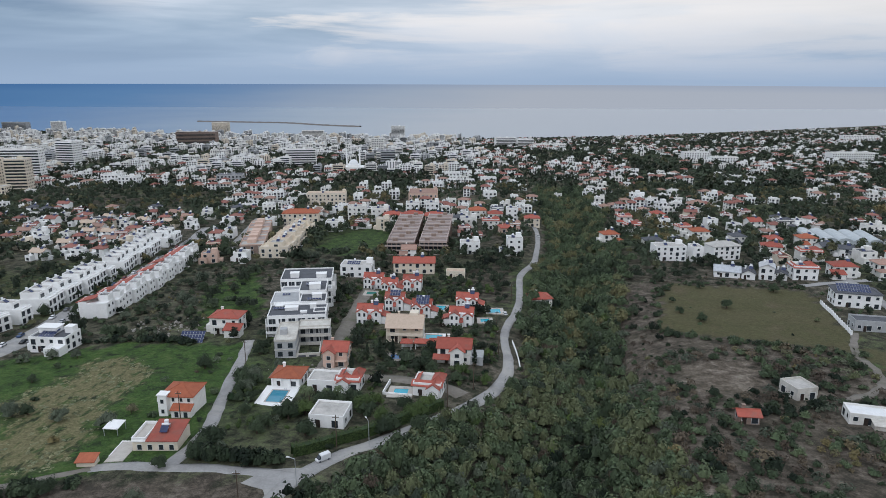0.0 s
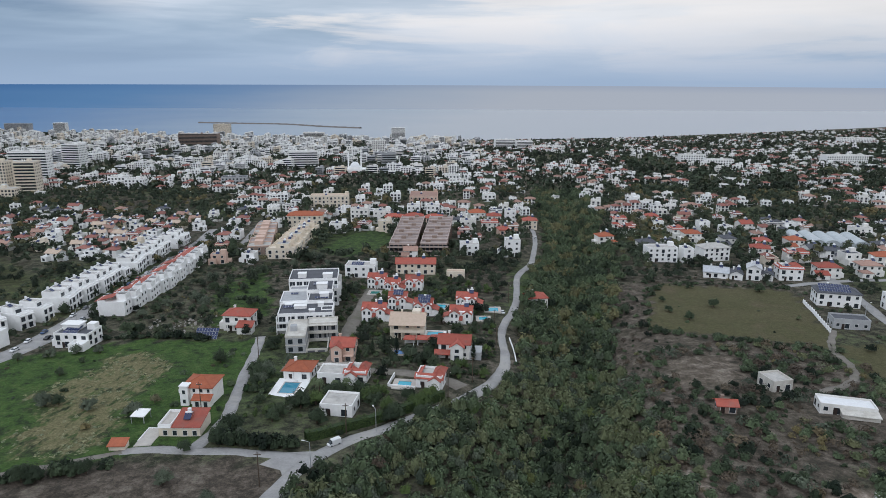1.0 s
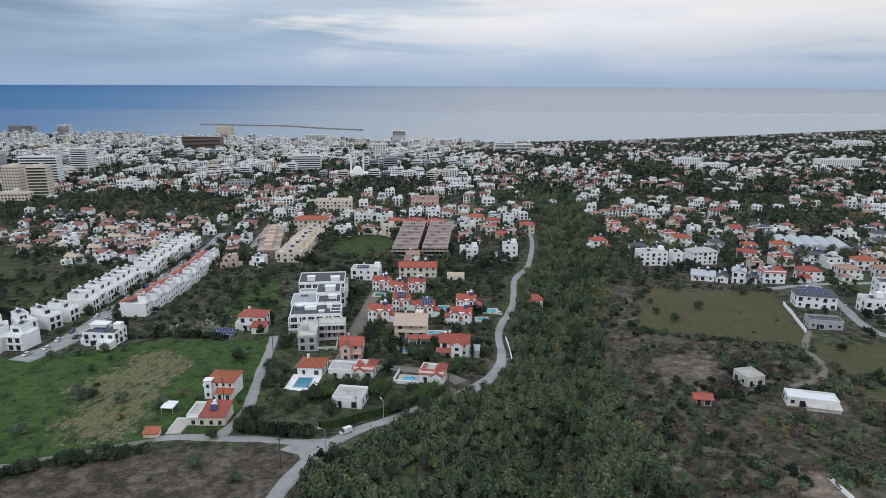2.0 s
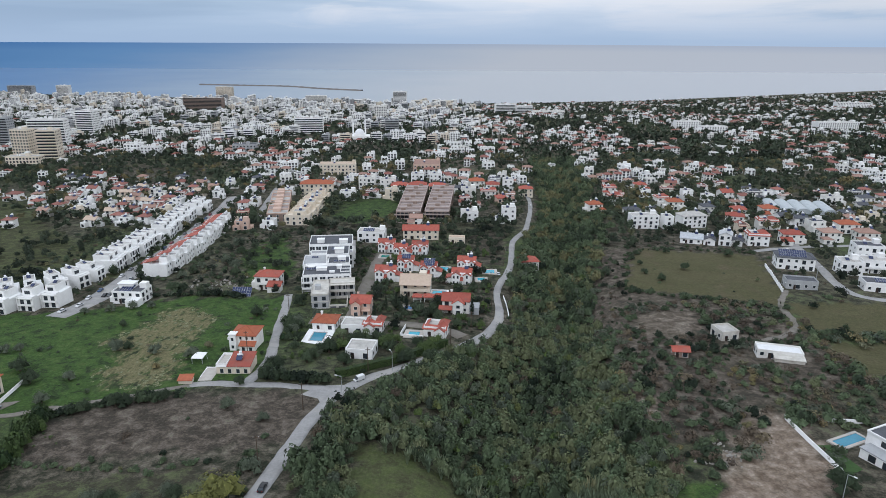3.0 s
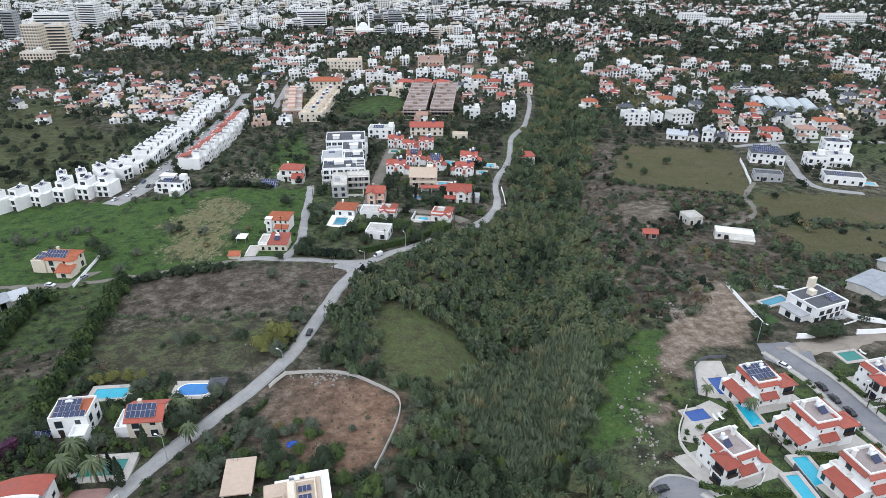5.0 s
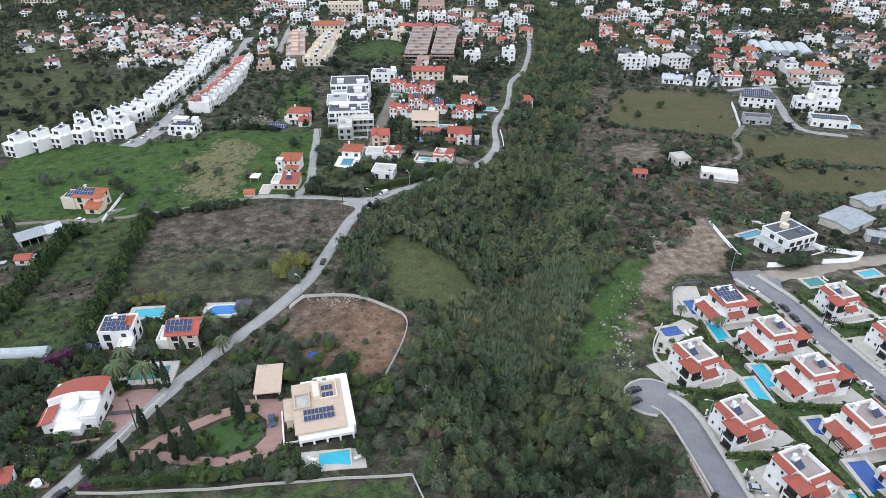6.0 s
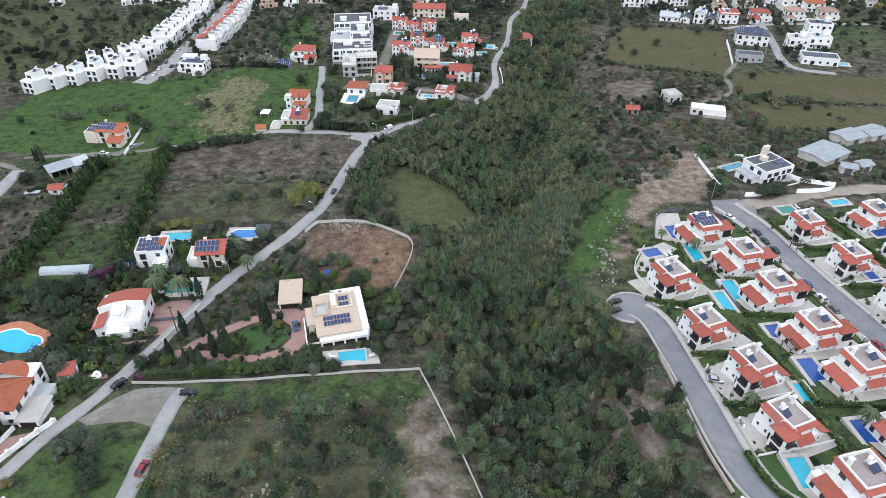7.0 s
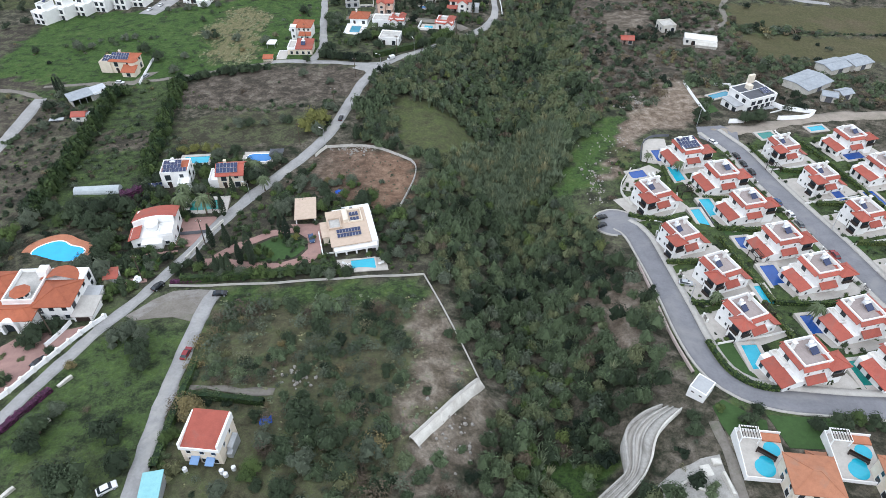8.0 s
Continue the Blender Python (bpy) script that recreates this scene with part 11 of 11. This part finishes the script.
    sheet_poly("turning_circle", [(84.5, 64), (86, 72.5), (95, 73.5), (99, 68), (97, 60), (90, 58)], ASPHALT, "dark asphalt street end", 0.10, "road", "structure", 2.5)
    for pts, label in (([(55, -36.5), (60, -37.5), (61, -50), (57, -48.5)], "narrow lawn"), ([(73.5, 5.5), (78.5, 5.2), (78.8, 9.6), (73.8, 10)], "bright green lawn"), ([(100.5, 45), (112, 43.5), (112, 39), (101.5, 40)], "rough garden lawn"),
                       ([(103, 5.5), (110, 5), (110, -1), (104, -1)], "rough garden lawn"), ([(76, -39), (84, -39.5), (84.5, -42.5), (76.5, -42)], "shaded lawn"), ([(59, -58), (72, -59), (73, -66), (60, -66)], "green lawn"), ([(49.4, -55.9), (51.9, -54.2), (55.4, -57.4), (58.4, -59.6), (57.4, -63.0), (50.3, -63.4), (49.7, -60)], "green lawn")):
        sheet_poly("lawn", pts, LAWN, label + " in a villa garden", 0.07, "lawn", "structure")
    sheet_poly("lane_apron", [(-75.2, -31.0), (-71.3, -25.0), (-67.5, -21.6), (-62, -20.6), (-55.8, -20.9), (-56.2, -24.5), (-60.2, -27.0), (-61.6, -25.4), (-65, -24.6), (-68.2, -25.8), (-70.2, -28.8), (-72.6, -32.4)], PATCHY, "patchy worn asphalt at the lane mouth", 0.10, "yard", "structure")
    sheet_poly("gravel_yard", [(-72.6, -32.4), (-70.2, -28.8), (-68.2, -25.8), (-65, -24.6), (-61.6, -25.4), (-60.2, -27.0), (-59.8, -32.4), (-64.5, -31.0), (-68.6, -31.4)], TRACK, "bare brown gravel patch at the lane mouth", 0.09, "yard", "structure")
    p = thing("pool_wall", 71.4, 15.6, 8, "black wall dividing two villa pools", "wall")
    part("wall", Shape().box(-0.12, 0.12, -4.8, 4.8, -0.5, 1.0), DARKROOF, p)


walls()

CAR_PAINT = {"black": (0.012, 0.013, 0.015), "white": (0.72, 0.73, 0.74), "red": (0.22, 0.02, 0.025), "silver": (0.42, 0.44, 0.46), "blue": (0.03, 0.07, 0.16), "grey": (0.12, 0.125, 0.13)}


def car(x, y, rz, colour, kind="car", lift=0.16):
    """A parked car: body, glasshouse, roof, bumpers, wheels."""
    van = kind == "van"
    root = thing(kind, x, y, rz, "%s %s parked on the tarmac" % (colour, "delivery van" if van else "passenger car"), kind, "parked cars", lift)
    col = paint("car_paint_" + colour, CAR_PAINT[colour], tuple(0.9 * c for c in CAR_PAINT[colour]), 0.5, 0.25, spec=0.5)

    def hull(profile, w, key):
        def make():
            s, n = Shape(), len(profile)
            for k in range(n):
                a, b = profile[k], profile[(k + 1) % n]
                s.face([(-w * a[2], a[0], a[1]), (w * a[2], a[0], a[1]), (w * b[2], b[0], b[1]), (-w * b[2], b[0], b[1])])
            s.face([(-w * p[2], p[0], p[1]) for p in profile]), s.face([(w * p[2], p[0], p[1]) for p in profile[::-1]])
            return s
        return make()
    part("body", hull([(-2.15, 0.3, 0.92), (-2.2, 0.62, 0.96), (-2.1, 0.88, 0.94), (-1.0, 0.98, 1.0), (1.75, 1.0, 1.0), (2.15, 0.92, 0.95), (2.2, 0.55, 0.96), (2.1, 0.3, 0.92)], 0.9, "b"), col, root)
    if van:
        part("cargo_box", hull([(-1.0, 1.0, 1.0), (-0.9, 2.05, 0.95), (2.1, 2.1, 0.95), (2.15, 1.0, 1.0)], 0.9, "c"), col, root)
        part("windscreen", hull([(-1.75, 0.99, 0.9), (-1.02, 1.95, 0.82), (-0.98, 1.0, 0.9)], 0.86, "w"), GLASS, root)
    else:
        part("glasshouse", hull([(-1.1, 0.98, 0.95), (-0.45, 1.4, 0.8), (1.15, 1.42, 0.8), (1.85, 1.0, 0.94)], 0.86, "g"), GLASS, root)
        part("roof", hull([(-0.5, 1.39, 0.8), (-0.4, 1.47, 0.78), (1.05, 1.48, 0.78), (1.2, 1.41, 0.8)], 0.88, "r"), col, root)
    for sx in (-1, 1):
        for wy in (-1.35, 1.35):
            w = part("wheel", shared("wheel", lambda: Shape().lying(-0.11, 0.11, 0, 0, 0.32, 14).mesh("wheel", DARKROOF)), None, root, m=pose(sx * 0.82, wy, 0.3))
            if y < 110:
                part("rim", shared("rim", lambda: Shape().lying(-0.13, 0.13, 0, 0, 0.2, 10).mesh("rim", METAL)), None, w)
        if y > 110:
            continue
        part("headlight", shared("headlight", lambda: Shape().box(-0.16, 0.16, -0.03, 0.03, -0.07, 0.07).mesh("headlight", FRAME)), None, root, m=pose(sx * 0.62, -2.18, 0.7))
        part("tail_light", shared("tail_light", lambda: Shape().box(-0.14, 0.14, -0.03, 0.03, -0.08, 0.08).mesh("tail_light", paint("tail_red", (0.3, 0.01, 0.01)))), None, root, m=pose(sx * 0.62, 2.18, 0.75))
    for child in root.children:
        child.matrix_basis = Matrix.Scale(0.78, 4) @ child.matrix_basis
    return root


def cars():
    for x, y, rz, colour in [(41.2, 13.4, 112, "black"), (40.4, 9.6, 118, "black"), (92.2, 50.2, 190, "black"), (92.6, 45.0, 188, "black"), (93.4, 39.8, 187, "black"), (87.6, 60.0, 40, "white"), (94.2, 21.9, 190, "blue"), (95.2, 15.4, 188, "white"), (95.8, 10.6, 188, "grey"), (55.9, -16.8, 80, "silver"),
                             (-71.6, -20.4, 150, "black"), (-56.1, -22.7, 95, "black"), (-57.2, -43.2, 172, "red"), (-59.6, -76.0, 125, "white"), (-38.6, 1.2, 20, "blue"), (-40.6, 75.0, 175, "black")]:
        car(x, y, rz, colour)
    for x, y, rz, colour in [(-86.5, -46.5, 150, "black"), (-150.6, 190, -12, "white"), (-147.6, 197, -12, "white"), (-144.0, 210, 0, "black"), (174.0, 226, 195, "white"), (24.5, 246, 190, "white"), (59.8, 408, 185, "white"), (98.6, -4, 187, "red")]:
        car(x, y, rz, colour)
    tones = ("white", "silver", "black", "grey", "white", "red", "blue")
    for i in range(12):
        car(-82.0 - 0.45 * i + 0.3 * (i % 3), 352 + i * 4.6, 88 + 5 * (i % 3), tones[i % 7])
    for i in range(34):
        x = float(np.interp(200 + i * 5.0, [200, 230, 260, 300, 345, 385], [-145.4, -146, -147, -147.4, -149.6, -152])) + (3.2 if i % 2 else -3.2)
        if i % 5 != 4:
            car(x, 206 + i * 5.0, 2 + 3 * (i % 2), tones[(i * 3) % 7])
    car(-123.8, 110.5, 160, "silver"), car(-131.5, 104.2, 80, "white")
    car(-3.2, 178.2, 82, "white", "van")
    car(-26.6, 131.6, -52, "white", "van")


cars()


def pole(x, y, h=8.5, lamp=False, rz=0.0):
    root = thing("street_lamp" if lamp else "utility_pole", x, y, rz, "slim grey street lamp beside a road" if lamp else "dark wooden utility pole with crossarm", "lamp" if lamp else "pole", "street lamps" if lamp else "utility poles")
    part("post", shared(("post", h, lamp), lambda: Shape().tube(0, 0, -0.8, h, 0.15 if not lamp else 0.09, 0.10 if not lamp else 0.06, 8).mesh("post", BARK if not lamp else METAL)), None, root)
    if lamp:
        part("arm", shared(("arm", h), lambda: Shape().beam((0, 0, h), (1.4, 0, h + 0.3), 0.08, 0.08).mesh("arm", METAL)), None, root)
        part("lantern", shared(("lantern", h), lambda: Shape().box(1.2, 1.9, -0.15, 0.15, h + 0.22, h + 0.36).mesh("lantern", FRAME)), None, root)
    else:
        part("crossarm", shared(("cross", h), lambda: Shape().box(-0.8, 0.8, -0.06, 0.06, h - 0.7, h - 0.55).mesh("crossarm", BARK)), None, root)
        for k in (-0.65, 0, 0.65):
            part("insulator", shared(("ins", h), lambda: Shape().tube(0, 0, h - 0.55, h - 0.35, 0.05, 0.04, 6).mesh("insulator", FRAME)), None, root, m=pose(k, 0, 0))


def poles():
    for x, y in [(-51.8, 56.2), (-68.0, 12.5), (-66.2, -1.5), (-76.5, -17.5), (-44.0, 84), (-39.5, 112), (-24.5, 137.5), (1.5, 160.5), (9.0, 173), (18.6, 203), (19.5, 224), (28.5, 262), (-88, -38), (-61.5, 190), (-66, 150)]:
        pole(x, y)
    for x, y, rz in [(-43.2, 55.2, 150), (-59.5, 20.5, 160), (53.6, 2.0, 180), (54.6, -24, 180), (86.5, 73.5, -60), (99.8, 44, 180), (103.5, 8, 180), (-17, 138.5, 120), (-30, 120, 170), (171.5, 240, 0), (-142, 226, 0), (-148, 276, 0)]:
        pole(x, y, 6.5, True, rz)


poles()


def rocks():
    rng = random.Random(8)
    s = Shape()
    spots = [(42.5 + rng.gauss(0, 1.6), 33 + rng.gauss(0, 6.5), rng.choice((0.12, 0.2, 0.3, 0.55)) * rng.uniform(0.7, 1.2)) for _ in range(90)] + [(52 + rng.gauss(0, 5), 60 + rng.gauss(0, 9), rng.uniform(0.15, 0.4)) for _ in range(60)]
    spots += [(-34 + rng.gauss(0, 3.5), 53 + rng.gauss(0, 1.6), rng.uniform(0.2, 0.6)) for _ in range(60)] + [(-100 + rng.gauss(0, 7), 226 + rng.gauss(0, 5), rng.uniform(0.3, 0.9)) for _ in range(70)]
    spots += [(-33 + rng.gauss(0, 2), -49 + rng.gauss(0, 1.4), rng.uniform(0.2, 0.6)) for _ in range(40)] + [(68 + rng.gauss(0, 3), 92 + rng.gauss(0, 3), rng.uniform(0.2, 0.6)) for _ in range(40)] + [(-41 + rng.gauss(0, 6), 186 + rng.gauss(0, 2), rng.uniform(0.2, 0.6)) for _ in range(50)]
    spots += [(-2 + rng.gauss(0, 2.5), -62 + rng.gauss(0, 4), rng.uniform(0.2, 0.6)) for _ in range(40)]
    for x, y, r in spots:
        k, z = len(s.v), gz(x, y)
        ring = [(x + r * math.cos(a) * rng.uniform(0.7, 1.2), y + r * math.sin(a) * rng.uniform(0.7, 1.2)) for a in (0, 1.26, 2.5, 3.8, 5.0)]
        s.v += [(a, b, z - 0.15) for a, b in ring] + [(x + (a - x) * 0.6, y + (b - y) * 0.6, z + r * rng.uniform(0.4, 0.9)) for a, b in ring]
        s.f += [(k + i, k + (i + 1) % 5, k + 5 + (i + 1) % 5, k + 5 + i) for i in range(5)] + [tuple(k + 5 + i for i in range(5))]
        s.s += [0] * 6
    tagged(new("boulders", s.mesh("boulders", paint("pale_limestone", (0.34, 0.32, 0.29), (0.20, 0.185, 0.165), 0.9, 0.95, 0.4))), "pale limestone boulders and rubble strewn on slopes", "rocks", kind="stuff")


rocks()


def plot_plants():
    """Saplings in rows on the red plot, vegetable rows, tufts on the dry strip of the green field."""
    rng = np.random.default_rng(12)
    p = scatter(rng, -50, -10, 16, 56, 2.6)
    p = p[inside(RED_PLOT, p[:, 0], p[:, 1])]
    p = keep_off(p, 1.0)
    v, t = grown(TUFT, with_z(p, 0.1), rng.uniform(0.18, 0.5, len(p)), rng.uniform(0.3, 0.9, len(p)), rng)
    stuff("saplings", v, t, OLIVE, "small saplings planted in rows on red soil", "saplings")
    p = scatter(rng, -120, -78, 116, 206, 1.35)
    p = p[inside(DRY1, p[:, 0], p[:, 1])]
    p = p[rng.random(len(p)) < 0.45 + 1.3 * value(p, 7, 3.0)]
    v, t = grown(TUFT, with_z(p, 0.25), rng.uniform(0.45, 1.0, len(p)), rng.uniform(0.80, 0.97, len(p)), rng, 0.4)
    stuff("dry_tufts", v, t, REED, "straw coloured dry grass tufts on a green field", "grass")
    p = np.vstack([scatter(rng, -118, -96, 30, 100, 2.0), scatter(rng, -150, -128, 30, 90, 2.4)])
    p = p[(np.sin(p[:, 0] * 1.1) > -0.2) & (rng.random(len(p)) < 0.55)]
    p = keep_off(p, 1.0)
    v, t = grown(TUFT, with_z(p, 0.1), rng.uniform(0.3, 0.9, len(p)), rng.uniform(0.2, 0.8, len(p)), rng, 0.9)
    stuff("vegetable_rows", v, t, HEDGE, "rows of green vegetables and young fruit trees", "crops")
    p = scatter(rng, -178, -120, -10, 92, 4.6)
    p = keep_off(p[inside(LEFT_SOIL, p[:, 0] + 1.5, p[:, 1]) & (rng.random(len(p)) < 0.8)], 1.2)
    v, t = grown(BUSH_LOW, with_z(p, 0.1), rng.uniform(0.55, 1.25, len(p)), rng.uniform(0.05, 0.6, len(p)), rng, 1.0)
    stuff("orchard", v, t, LEAF, "young orchard trees in rows on brown soil", "trees")
    for x, y in ((-34.7, 26.4), (-36.5, -60.6)):
        tarp = thing("tarpaulin", x, y, 20, "crumpled bright blue tarpaulin on the ground", "tarpaulin")
        s = Shape()
        for i in range(4):
            for j in range(3):
                c = lambda a, b: (a * 0.6 - 1.2, b * 0.6 - 0.9, 0.12 + 0.18 * math.sin(a * 2.1 + b * 1.3))
                s.face([c(i, j), c(i + 1, j), c(i + 1, j + 1), c(i, j + 1)])
        part("sheet", s, TARP, tarp)


plot_plants()


def full_size():
    """Bring the whole plan from five sixths to true size."""
    for ob in list(scene.objects):
        if ob.parent is None and ob.type in ("MESH", "EMPTY"):
            ob.matrix_basis = Matrix.Scale(FULL, 4) @ ob.matrix_basis


full_size()
